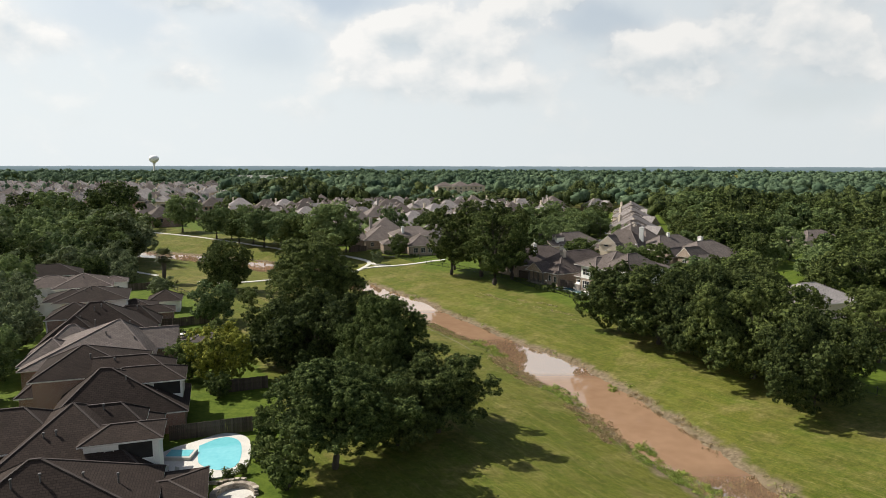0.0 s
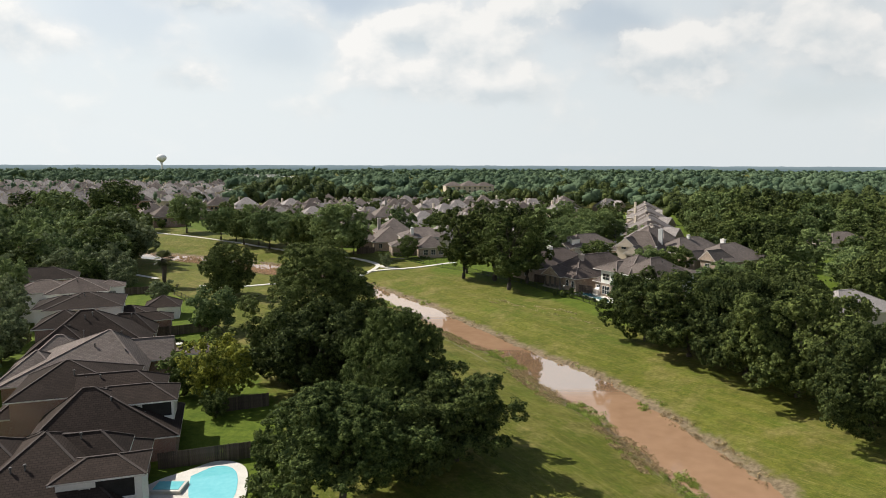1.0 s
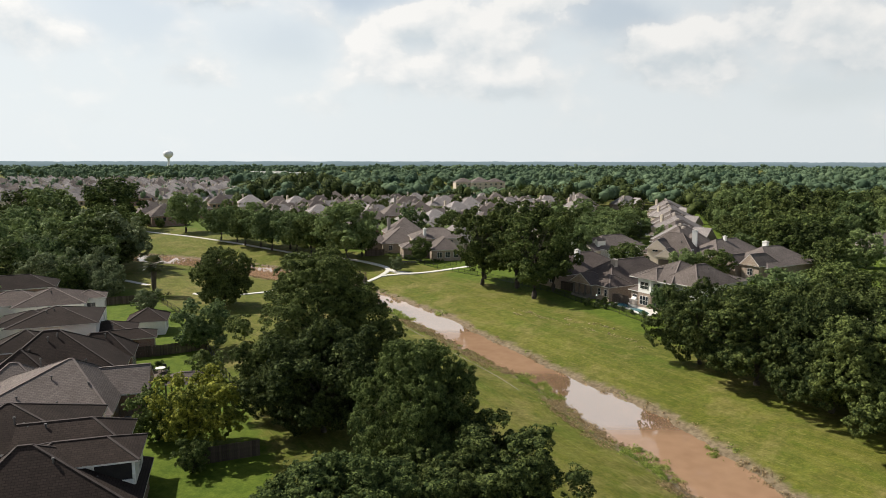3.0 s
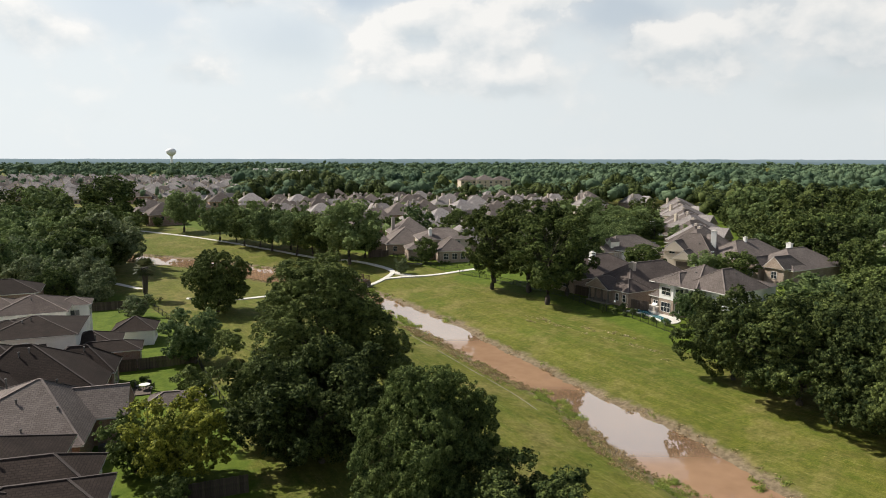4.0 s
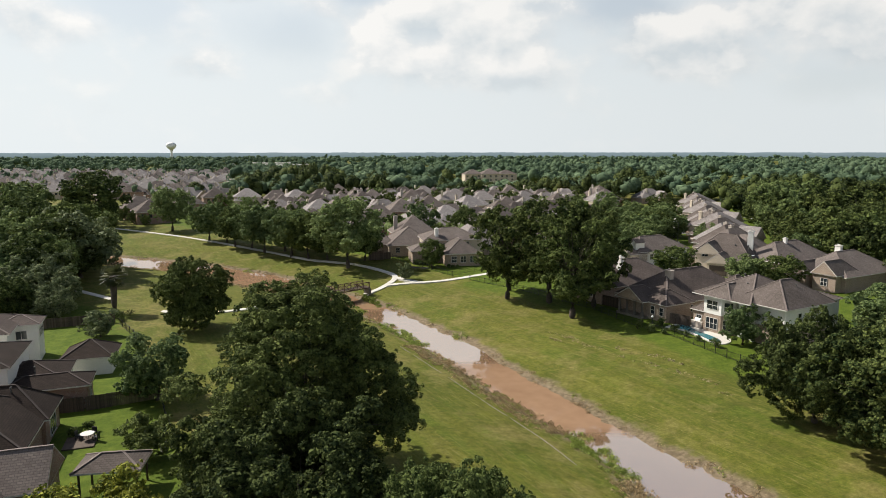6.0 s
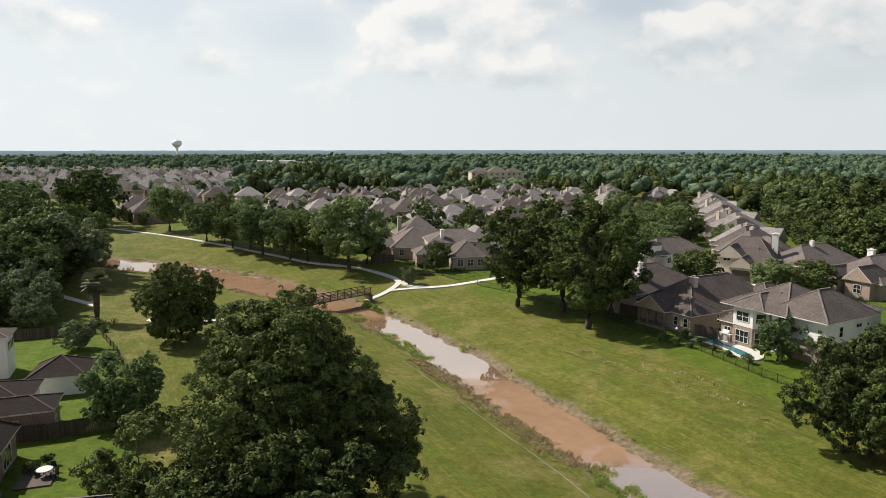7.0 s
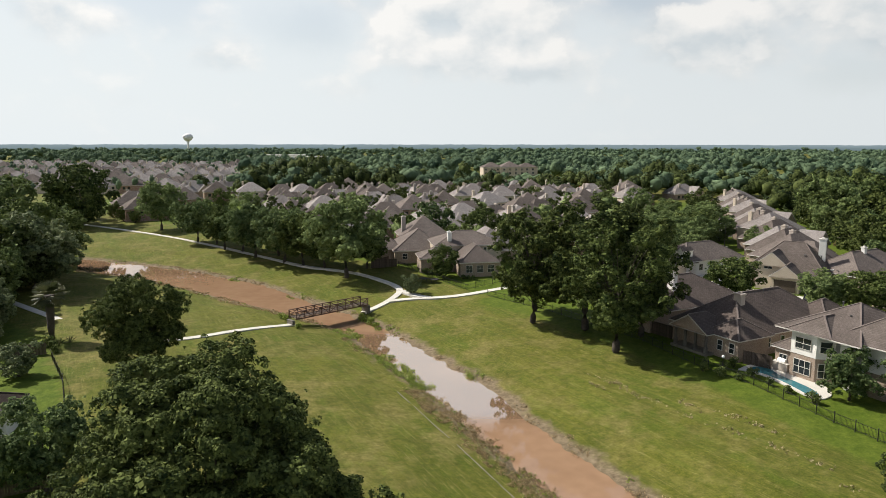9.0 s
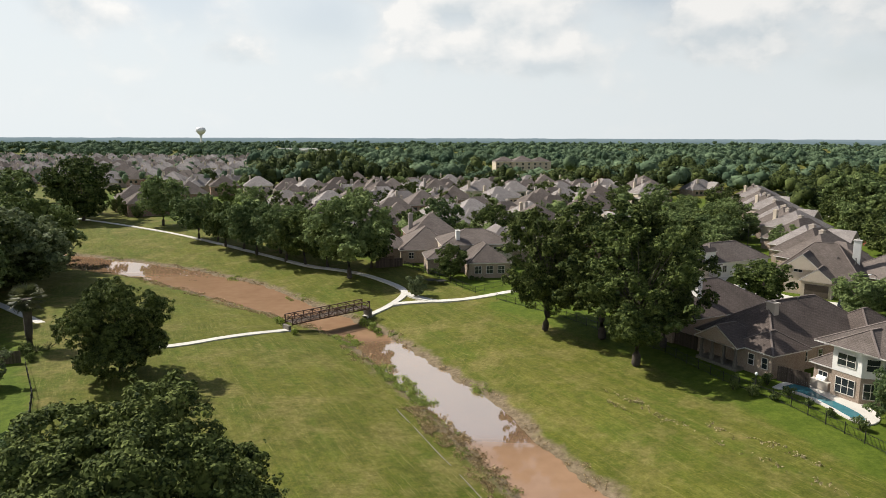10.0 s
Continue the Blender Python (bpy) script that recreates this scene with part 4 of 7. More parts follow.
# ---- trees ----
def leaf_mesh(name, rng, lumps, per_area, leaf, mat, flat=0.42):
    """Small bent leaf sprays, shingled over the outer caps of many tufts. A tuft: centre, radius, what it grows away from[, density, spray]."""
    P, N, size = [], [], []
    for c, r, *lobe in lumps:
        dense, big = lobe[1:] if len(lobe) == 3 else (per_area, leaf)
        k = max(6, int(dense * r * r))
        size.append(np.full((k, 1), big))
        n = rng.normal(size=(k, 3))
        n[:, 2] += 0.35
        if lobe:
            way = np.array(c) - np.array(lobe[0])
            way = way / (np.linalg.norm(way) + 1e-6)
            n /= np.linalg.norm(n, axis=1)[:, None]
            n += way * 0.75
        n /= np.linalg.norm(n, axis=1)[:, None]
        P.append(np.array(c) + n * (r * rng.uniform(0.62, 1.12, k))[:, None] * (1, 1, 0.9))
        N.append(n)
    P, N = np.vstack(P), np.vstack(N)
    k = len(P)
    N = N + rng.normal(size=(k, 3)) * flat
    N /= np.linalg.norm(N, axis=1)[:, None]
    T = np.cross(N, rng.normal(size=(k, 3)))
    T /= np.linalg.norm(T, axis=1)[:, None]
    B = np.cross(N, T)
    s = np.vstack(size) * rng.uniform(0.55, 1.35, (k, 1))
    w = s * rng.uniform(0.45, 0.75, (k, 1))
    V = np.stack((P - T * s, P + B * w + N * s * 0.15, P + T * s, P - B * w + N * s * 0.15), 1).reshape(-1, 3)
    me = bpy.data.meshes.new(name)
    me.vertices.add(4 * k)
    me.vertices.foreach_set("co", V.astype(np.float32).ravel())
    me.loops.add(4 * k)
    me.loops.foreach_set("vertex_index", np.arange(4 * k, dtype=np.int32))
    me.polygons.add(k)
    me.polygons.foreach_set("loop_start", np.arange(0, 4 * k, 4, dtype=np.int32))
    me.update(calc_edges=True)
    me.materials.append(mat)
    return me


def grow(seed, H, R, bare, lobes, tuft, cover, leaf, mat, dome=False, tuck=0.5, stray=0.33, plump=1.0, thick=1.15):
    """A tree: trunk with limbs, and a crown of lobes, each set with leafy tufts. H, R: height and crown radius; bare: height of the first limbs;
    tuft: a tuft's radius in metres; cover: how closely tufts stand on a lobe; thick: layers of leaves on a tuft."""
    rng = np.random.default_rng(seed)
    ch = (H - bare) / 2
    top = Vector((0, 0, bare + ch * 0.95))
    heads, lumps = [], []
    skirt = max(4, lobes // 3)
    for i in range(lobes + skirt):
        z = -0.72 + 1.55 * (i + rng.uniform(0.2, 0.8)) / lobes if i < lobes else rng.uniform(-0.86, -0.5)
        a = i * 2.39996 + rng.uniform(-0.5, 0.5)
        wide = (1 - tuck * abs(z) ** 1.5) if z < 0 else ((1 - z) ** 0.78 if dome else math.sqrt(max(0.03, 1 - z ** 2.1)))
        r = R * plump * rng.uniform(0.19, 0.36) * (1.0 if z < 0.55 else 0.85)
        if i < lobes and rng.random() < stray and (z < 0.45 or not dome):
            r *= 0.7
            out = (R - r * 0.5) * wide * rng.uniform(0.95, 1.24)
        else:
            out = (R - r) * wide * (rng.uniform(0.5, 1.12) if i < lobes else rng.uniform(0.3, 1.05))
        heads.append((Vector((math.cos(a) * out, math.sin(a) * out, bare + ch + z * (ch - r * 0.45))), r))
    C, CR = np.array([tuple(c) for c, _ in heads]), np.array([r for _, r in heads])
    axis = np.array((0, 0, bare + ch * 0.7))
    for i, (c, r) in enumerate(heads):
        # the dark inner leaves of the lobe
        lumps.append((tuple(c), r * 0.66, tuple(c - Vector((0, 0, r * 0.3))), 15.0 / (leaf * 2.2) ** 2, leaf * 2.2))
        out = C[i] - axis
        out = out / (np.linalg.norm(out) + 1e-6)
        n = int(cover * 4 * (r / tuft) ** 2)
        d = rng.normal(size=(n, 3)) + out * 0.55 + (0, 0, 0.25)
        d /= np.linalg.norm(d, axis=1)[:, None]
        # sub-lobes: bulges of the shell, so that tufts gather in heaps with hollows between
        knobs = rng.normal(size=(7, 3))
        knobs /= np.linalg.norm(knobs, axis=1)[:, None]
        bulge = np.clip((d @ knobs.T).max(1) - 0.45, 0, 1) / 0.55
        q = C[i] + d * (r * (0.62 + 0.48 * bulge ** 0.8 + rng.uniform(-0.08, 0.1, n)))[:, None] * (1, 1, 0.88)
        gap = np.linalg.norm(q[:, None] - C[None], axis=2) / CR[None]
        gap[:, i] = 9
        keep = (gap.min(1) > 0.72) & (q[:, 2] > bare * 0.5) & (rng.random(n) < 0.45 + 0.75 * bulge)
        for p, way in zip(q[keep], d[keep]):
            tr_ = tuft * rng.uniform(0.55, 1.3)
            root = tuple(C[i] - (0, 0, r * 0.35))
            lumps.append((tuple(p), tr_, root))
            # twigs that reach out past the rest
            if rng.random() < 0.22:
                lumps.append((tuple(p + (way + (0, 0, 0.35)) * tuft * rng.uniform(0.7, 1.6)), tr_ * rng.uniform(0.35, 0.6), root))
    crown = leaf_mesh("crown", rng, lumps, thick * 5.0 / (1.2 * leaf * leaf), leaf, mat)
    bm = bmesh.new()
    tr = 0.020 * H + 0.08
    bend = Vector((rng.uniform(-0.4, 0.4), rng.uniform(-0.4, 0.4), bare * 0.9))
    tube(bm, [(0, 0, -0.5), (0, 0, 0.25), tuple(bend * 0.5), tuple(bend), tuple(top)], [tr * 1.2, tr * 1.05, tr * 0.96, tr * 0.85, tr * 0.2], 8)
    for c, r in heads:
        k = bend.lerp(top, min(0.8, max(0.0, (c.z - bare) / (2 * ch) * 0.7)))
        m_ = k.lerp(c, 0.5) + Vector((0, 0, 0.03 * H))
        tube(bm, [tuple(k), tuple(m_), tuple(c)], [tr * 0.15, tr * 0.07, tr * 0.02], 5)
    trunk = bpy.data.meshes.new("trunk")
    bm.to_mesh(trunk)
    bm.free()
    trunk.materials.append(BARK)
    trunk.shade_smooth()
    return trunk, crown, H, R


def plant(kind, x, y, label, category="tree", scale=1.0, turn=None, wide=1.0, z=None, group="", tilt=0.0):
    trunk, crown, H, R = kind
    g = ground_z(x, y) if z is None else z
    a = (x * 37.7 + y * 91.3) % 360 if turn is None else turn
    t = new("tree")
    t.empty_display_size = 0.3
    t.matrix_world = pose(x, y, g, tilt, 0, a) @ Matrix.Diagonal((scale * wide, scale * wide, scale, 1))
    tagged(t, label, category, group)
    for name, me in (("trunk", trunk), ("crown", crown)):
        o = new(name, me)
        o.parent = t
    return t


# kinds: large by the stream, middling, small, and far
BIG = [grow(11, 19, 9.0, 1.8, 38, 0.46, 0.60, 0.092, LEAF_D, dome=True, tuck=0.12, stray=0.3), grow(12, 19, 9.0, 1.8, 38, 0.46, 0.60, 0.100, LEAF, dome=True, tuck=0.12, stray=0.3)]
# the oaks' shaded side is put into their darker leaf colours
OAK = [grow(21 + i, 16, 8.6, 1.5, 34, 0.48, 0.60, 0.14, (LEAF_D, LEAF_E)[i], tuck=0.2, stray=0.28) for i in range(2)]
TALL = [grow(31 + i, 22, 6.4, 3.4, 44, 0.50, 0.60, 0.17, (LEAF_D, LEAF)[i], tuck=0.45, stray=0.5, plump=0.92) for i in range(2)]
MID = [grow(51 + i, 13, 6.2, 1.4, 22, 0.52, 0.62, 0.22, (LEAF, LEAF_M, LEAF_M, LEAF_G)[i], stray=0.25, plump=1.15) for i in range(4)]
ROW = [grow(56 + i, 13, 6.2, 3.0, 22, 0.52, 0.62, 0.22, (LEAF_M, LEAF, LEAF_M)[i], stray=0.25, plump=1.08, tuck=0.35) for i in range(3)]
LONE = grow(44, 12.6, 6.3, 0.3, 24, 0.42, 0.70, 0.125, LEAF_D, stray=0.3, plump=1.12, tuck=0.4)
GOLD = grow(61, 9, 4.6, 1.0, 22, 0.36, 0.62, 0.14, LEAF_Y, stray=0.25, plump=1.15)
SMALL = [grow(71 + i, 6.0, 2.9, 0.5, 15, 0.28, 0.62, 0.12, (LEAF, LEAF_B, LEAF_G)[i], stray=0.25, plump=1.15) for i in range(3)]
HIGH = grow(13, 19, 9.0, 5.0, 34, 0.50, 0.62, 0.13, LEAF, stray=0.35, dome=True, tuck=0.25)
# darker leaves among these put the east woods' cloud shadow into the colour
FAR = [grow(81 + i, 13, 6.2, 1.0, 14, 0.66, 0.66, 0.28, (LEAF_M, LEAF, LEAF_D, LEAF_E, LEAF_D)[i], stray=0.25) for i in range(5)]

# the large trees on the west bank
plant(BIG[0], -21.0, 107, "large dark green oak on the grass bank", scale=1.0, turn=20, wide=1.14)
plant(HIGH, -11.0, 63.2, "large dark green oak with a bare lower trunk", scale=0.60, turn=140, wide=1.25)
plant(BIG[1], -7.2, 80, "large dark green oak with low spreading limbs", scale=0.80, turn=290, wide=0.86)
plant(OAK[1], -18.5, 94, "dark oak crowded between larger ones", scale=0.78, turn=30, wide=1.1)
plant(OAK[0], -24.5, 99, "dark oak crowded between larger ones", scale=0.6, turn=200, wide=1.0)
plant(OAK[0], -0.5, 73, "spreading lower oak beside the larger ones", scale=0.62, turn=120, wide=1.15)
plant(OAK[1], -5.0, 69.0, "spreading lower oak beside the larger ones", scale=0.52, turn=250, wide=1.1)
plant(LONE, -52.0, 159.5, "round dark oak standing alone by the path", turn=10)
# the oaks along the east side of the field
for k, (x, y, s, w) in enumerate([(33.8, 122.0, 0.82, 0.98), (38.2, 112.5, 0.92, 1.12), (42.6, 102, 0.93, 1.0), (45.6, 93, 0.95, 1.02), (52, 111, 0.95, 1.0), (56, 106, 0.7, 1.0), (47.2, 80, 0.84, 0.92), (68, 99, 0.75, 1.0)]):
    plant(OAK[(k + 1) % 2], x, y, "broad dark oak at the edge of the field", scale=s, wide=w, turn=k * 67, group="oaks along the field")
for k, (x, y, s, w) in enumerate([(3.4, 184.6, 0.92, 1.05), (14.2, 169, 0.92, 1.2), (11.5, 180, 1.0, 1.2), (4.5, 192, 0.80, 0.9), (19.5, 176, 0.9, 1.0)]):
    plant(TALL[k % 2], x, y, "tall pecan tree in front of the houses", scale=s, wide=w, turn=k * 80, group="pecans by the houses")

# row along the far path, and the wood on the west side
for k, (x, y, s) in enumerate([(-114.6, 297, 1.15), (-91, 271, 0.95), (-78.6, 260, 0.9), (-66, 249, 1.0), (-56, 241.5, 1.0), (-50, 237.5, 0.95), (-36.3, 223.5, 1.3), (-72, 256, 0.9), (-44, 235, 0.85), (-60, 250, 0.9), (-84, 268, 0.7), (-33, 232, 0.8)]):
    plant(ROW[(k * 2) % 3], x + 0.3, y + 0.4, "dark green shade tree beside the path", scale=s * 1.1, wide=1.05, group="trees along the path")
WOOD_GROUP = "trees of the west wood"
for x, y, s, kind in ((-83, 170.5, 0.72, 3), (-88, 176, 0.9, 3), (-92.5, 180.5, 1.05, 0), (-79, 164.5, 0.5, 3), (-94, 168, 0.8, 3), (-99, 177, 0.95, 1), (-87, 164, 0.6, 0)):
    plant(MID[kind], x, y, "greyish green tree at the edge of a small wood", scale=s, wide=1.1, group=WOOD_GROUP)
for k, (x, y, s) in enumerate([(-148, 307, 1.7), (-97.5, 205, 1.3), (-94, 184, 0.95), (-96, 189, 1.0), (-104, 216, 1.35), (-112, 226, 1.3), (-104, 200, 1.2), (-120, 210, 1.3), (-128, 232, 1.4), (-102, 184, 1.0), (-112, 190, 1.2), (-140, 222, 1.3), (-118, 176, 1.0),
                               (-132, 195, 1.2), (-150, 240, 1.3), (-160, 215, 1.3), (-94, 172, 0.8), (-104, 170, 0.9), (-100, 196, 1.15), (-110, 208, 1.3), (-120, 243, 1.3), (-135, 250, 1.3), (-160, 262, 1.3), (-142, 205, 1.2), (-155, 190, 1.2), (-97.5, 198, 1.15), (-101, 192, 1.15), (-112, 222, 1.25), (-110, 229, 1.25), (-117, 238, 1.2), (-94, 180, 0.95)]):
    plant((MID if k < 14 else FAR)[(k * 7) % 4], x, y, "dense dark green tree of a small wood", scale=s, wide=1.1, group=WOOD_GROUP)
for k, (x, y, s) in enumerate([(-175, 235, 1.2), (-185, 265, 1.3), (-172, 200, 1.1), (-190, 210, 1.2), (-150, 170, 1.1), (-138, 172, 1.0), (-168, 172, 1.1), (-200, 240, 1.2), (-172, 300, 1.5), (-185, 320, 1.4), (-205, 330, 1.3), (-160, 325, 1.2), (-215, 285, 1.2)]):
    plant(FAR[k % 4], x, y, "dense dark green tree of a small wood", scale=s, wide=1.15, group=WOOD_GROUP)
# street and yard trees of the west row
for k, (x, y, s, kind) in enumerate([(-60, 82, 0.55, 0), (-64, 92, 0.6, 1), (-70, 106, 0.7, 3), (-77, 116, 0.75, 3), (-72, 98, 0.7, 2), (-84, 128, 0.8, 3), (-92, 140, 0.9, 1), (-88, 118, 0.8, 3), (-100, 150, 0.9, 3), (-62, 66, 0.6, 1), (-104, 138, 0.9, 2)]):
    plant(MID[kind], x, y, "street tree in front of the brick houses", scale=s, group="street trees")
plant(GOLD, -31.0, 90.0, "yellow-green tree in a back yard", scale=0.95, wide=1.0)
plant(SMALL[0], -36.2, 91.6, "dark bushy tree beside the house wall", scale=1.05, wide=1.0)
plant(MID[1], -43.6, 126.0, "round shade tree on the yard lawn", scale=0.64, wide=1.12, turn=200)
plant(SMALL[1], -37.6, 110.6, "small leafy tree on the yard lawn", scale=0.8, wide=1.05)
plant(SMALL[2], -65.5, 154.0, "low spreading grey-green yard tree", scale=0.75, wide=1.35)
plant(SMALL[0], -15.0, 58.6, "tall dark shrub beside the oak", scale=0.98, wide=0.95)
plant(SMALL[0], -29.5, 84.0, "dark shrub by the lawn", scale=0.6)
plant(SMALL[0], -19.5, 69.5, "dark shrub by the pool", scale=0.55)
plant(SMALL[0], -20.6, 74.0, "dark shrub by the pool", scale=0.5)
# east yards
plant(MID[0], -13.6, 221.5, "round yard tree on the lawn", scale=0.55)
plant(SMALL[2], -19.6, 207.8, "thin young tree in the fork of the path", scale=0.72)
plant(MID[1], 37.5, 150.5, "bushy tree beside the cream house", scale=0.48, wide=1.1)
for k, (x, y, s, kind) in enumerate([(44.0, 203.5, 0.60, 0), (56.5, 194.5, 0.55, 1), (63, 192.5, 0.58, 0), (68, 160, 0.6, 2), (61.4, 297, 0.6, 1), (68, 280, 0.6, 2), (48, 256, 0.6, 1), (73, 262, 0.55, 2), (54, 276, 0.6, 0), (50, 290, 0.6, 1), (58, 312, 0.65, 2), (66, 330, 0.7, 1), (72, 152, 0.8, 0), (60, 150, 0.7, 1), (34, 226, 0.8, 1), (30, 238, 0.9, 0), (46, 246, 0.7, 2), (52, 258, 0.8, 1), (58, 270, 0.8, 0), (64, 282, 0.9, 1), (42, 262, 0.8, 2), (70, 300, 0.8, 0), (4, 262, 0.8, 1), (-4, 262, 0.9, 0)]):
    plant(MID[kind], x, y, "leafy street tree between the houses", scale=s, wide=1.35 if x > 40 else 1.0, group="street trees")
for k, (x, y, s) in enumerate([(-19, 268, 1.05), (-35, 272, 0.6), (-28, 285, 0.6), (-48, 300, 0.8), (12, 300, 0.7), (24, 290, 0.7), (30, 320, 0.8), (-8, 330, 0.7), (-55, 330, 0.9), (15, 345, 0.7), (-22, 350, 0.7), (48, 300, 0.8), (55, 330, 0.9), (44, 350, 0.8), (-70, 300, 0.8), (-84, 320, 0.8), (-100, 345, 0.8), (-118, 365, 0.8), (76, 325, 0.9), (84, 345, 0.9), (62, 360, 0.9), (20, 385, 0.8), (-40, 385, 0.8), (0, 395, 0.7)]):
    plant(FAR[k % 4], x, y, "leafy street tree between the houses", scale=s, group="street trees")


for k, (x, y, s) in enumerate([(118, 306, 1.5), (130, 318, 1.5), (142, 300, 1.4), (152, 322, 1.5), (128, 336, 1.4), (165, 306, 1.4), (112, 262, 0.9), (126, 268, 1.0), (150, 280, 1.2), (170, 285, 1.3), (96, 232, 0.8), (104, 222, 0.9), (112, 210, 0.9), (98, 200, 0.8)]):
    plant(FAR[k % 4], x, y, "tall dark tree at the edge of the woods", scale=s, wide=1.1, group="edge of the east woods")


# ---- the suburb beyond ----
def plain_house(label, wings, wall, roof, stack):
    """A far house, its wings and a chimney, to be copied."""
    h = thing("house", pose(0, 0, 3.9), label, "house", "houses of the far suburb")
    for w in wings:
        wing(h, *w[:6], wall, (ROOF[roof], CAP[roof]), w[6], w[7], detail=False)
    chimney(h, *stack, w=0.9, d=1.1, mat=wall)
    u0, v0 = wings[0][0], wings[0][2]
    for u in (u0 + 2.6, u0 + 5.2) if wings[1][0] > -2 else (u0 + 9.6, u0 + 12.0):
        bm = bmesh.new()
        box(bm, u - 0.7, u + 0.7, v0 - 0.04, v0 + 0.02, wings[0][4] - 2.2, wings[0][4] - 0.7)
        part("window", bm, GLASS, h)
    return h


FAR_HOUSES = [
    plain_house("brick suburban house with steep brown hipped roof", [(-8, 8, -6, 6, 2.8, 8.4, "u", HIP), (-4, 5, -9, 2, 2.8, 7.0, "v", HIP)], BRICK_T, 2, (3, 3, 8.6)),
    plain_house("tan two-storey suburban house with hipped roof", [(-7, 7, -6, 6, 4.8, 9.4, "u", HIP), (-7, 1, -9, 0, 2.9, 6.6, "v", HIP)], STUCCO, 3, (-4, 4, 9.4)),
    plain_house("suburban house with brown roof and front gable", [(-8, 8, -5.5, 5.5, 2.8, 8.0, "u", HIP), (1, 7, -9, 0, 3.2, 7.0, "v", (0.0, 1.0))], BRICK_T, 3, (-3, -2, 8.2)),
    plain_house("two-storey brick suburban house with brown roof", [(-6.5, 7, -7, 6, 4.8, 10.2, "v", HIP), (2, 9, -5, 3, 2.9, 6.4, "u", HIP)], BRICK_R, 2, (0, 5, 10.0))]
used = set()


def settle(x, y, yaw, kind):
    m = pose(x, y, 3.9, 0, 0, yaw)
    if kind not in used:
        used.add(kind)
        FAR_HOUSES[kind].matrix_world = m
    else:
        copy_thing(FAR_HOUSES[kind], m)


for k, (x, y, yaw) in enumerate([(-39, 316, 15), (-31, 331, 20), (-26, 368, 10), (-2, 359, 30), (0, 305, 35), (8, 282, 30), (26, 366, 20), (-8, 414, 10), (6, 418, 25), (23, 440, 10), (39, 402, 20), (-27, 445, 15), (-46, 432, 0), (-61, 408, 20), (-70, 385, 20), (-93, 405, 30)]):
    settle(x, y, yaw, (k * 3) % 4)
for k, (x, y, yaw) in enumerate([(-136, 327, 35), (-158, 364, 35), (-140, 414, 25), (-160, 436, 25), (-123, 417, 20), (-107, 418, 20), (-137, 368, 30), (-150, 345, 35), (-20, 300, 20), (18, 330, 25), (-60, 350, 15), (-52, 372, 15), (30, 258, 30), (40, 425, 15), (68, 396, 25), (104, 440, 20)]):
    settle(x, y, yaw, 3 if k in (0, 7) else (k * 3 + 1) % 4)
for k in range(17):
    settle(70 + 2.75 * k, 236 + 9.8 * k, 30 + (k % 3) * 4, (0, 0, 2, 0, 1)[k % 5])
for k in range(30):
    plant(FAR[k % 5], 88 + 1.75 * k + (k % 2) * 7, 232 + 6.0 * k, "dense green tree behind the row of houses", scale=0.62 + 0.06 * (k * 7 % 6), wide=1.15, group="trees of the east woods")
rng = np.random.default_rng(5)
taken = [tuple(o.matrix_world.translation[:2]) for o in scene.objects if o.parent is None and o.name.startswith("house")]
for j in range(9):
    for i in range(12):
        x = -118 + i * 19 + j * 5 + rng.uniform(-2, 2)
        y = 262 + j * 24 - i * 2 + rng.uniform(-3, 3)
        if x < -62 - (y - 262) * 0.5 or x > 20 + (y - 250) * 0.33 or min(math.hypot(x - a, y - b) for a, b in taken) < 15:
            continue
        taken.append((x, y))
        settle(x, y, (15, 25, 105)[int(rng.integers(0, 3))], int(rng.integers(0, 4)))
        plant(FAR[(i + j) % 4], x + 9.5, y + rng.uniform(-5, 5), "leafy street tree between the houses", scale=rng.uniform(0.5, 0.75), group="street trees")
far_spots = []
for row in range(17):
    y0 = 455 + row * 28 + (row // 2) * 10
    for col in range(20):
        x = -0.34 * (y0 - 81) - 26 - col * 18 + rng.uniform(-3, 3) + row * 3
        if x < -1.05 * y0 or len(far_spots) > 258:
            continue
        y = y0 + rng.uniform(-4, 4) + 8 * math.sin(x * 0.02)
        far_spots.append((x, y))
        settle(x, y, 10 * round(rng.uniform(-1, 2)) + 15 + 90 * int(rng.integers(0, 2)), (1, 2, 1, 2, 3, 0)[int(rng.integers(0, 6))])

for x, y, size in ((-140.5, 321.5, 1.0), (-133.5, 316.5, 0.8), (-152, 335, 1.15)):
    plant(SMALL[0], x, y, "small dark tree before the brick houses", scale=size, group="street trees")

# apartment block and sheds far off
block = thing("apartment_building", pose(20, 640, 3.9, 0, 0, 12), "long tan three-storey apartment building with brown roofs", "building")
for w in ((-22, -6, -7, 7, 9.5, 13.5, "u", HIP), (-8, 10, -9, 6, 9.5, 14.5, "v", HIP), (8, 24, -7, 7, 9.5, 13.0, "u", HIP)):
    wing(block, *w[:6], STUCCO, (ROOF[2], CAP[2]), w[6], w[7], detail=False)
for i in range(9):
    for j in range(3):
        window(block, -20 + i * 5, -7.02 if abs(-20 + i * 5 + -1) > 9 else -9.02, 1.0 + j * 3.0, 1.8, 1.6, 0)
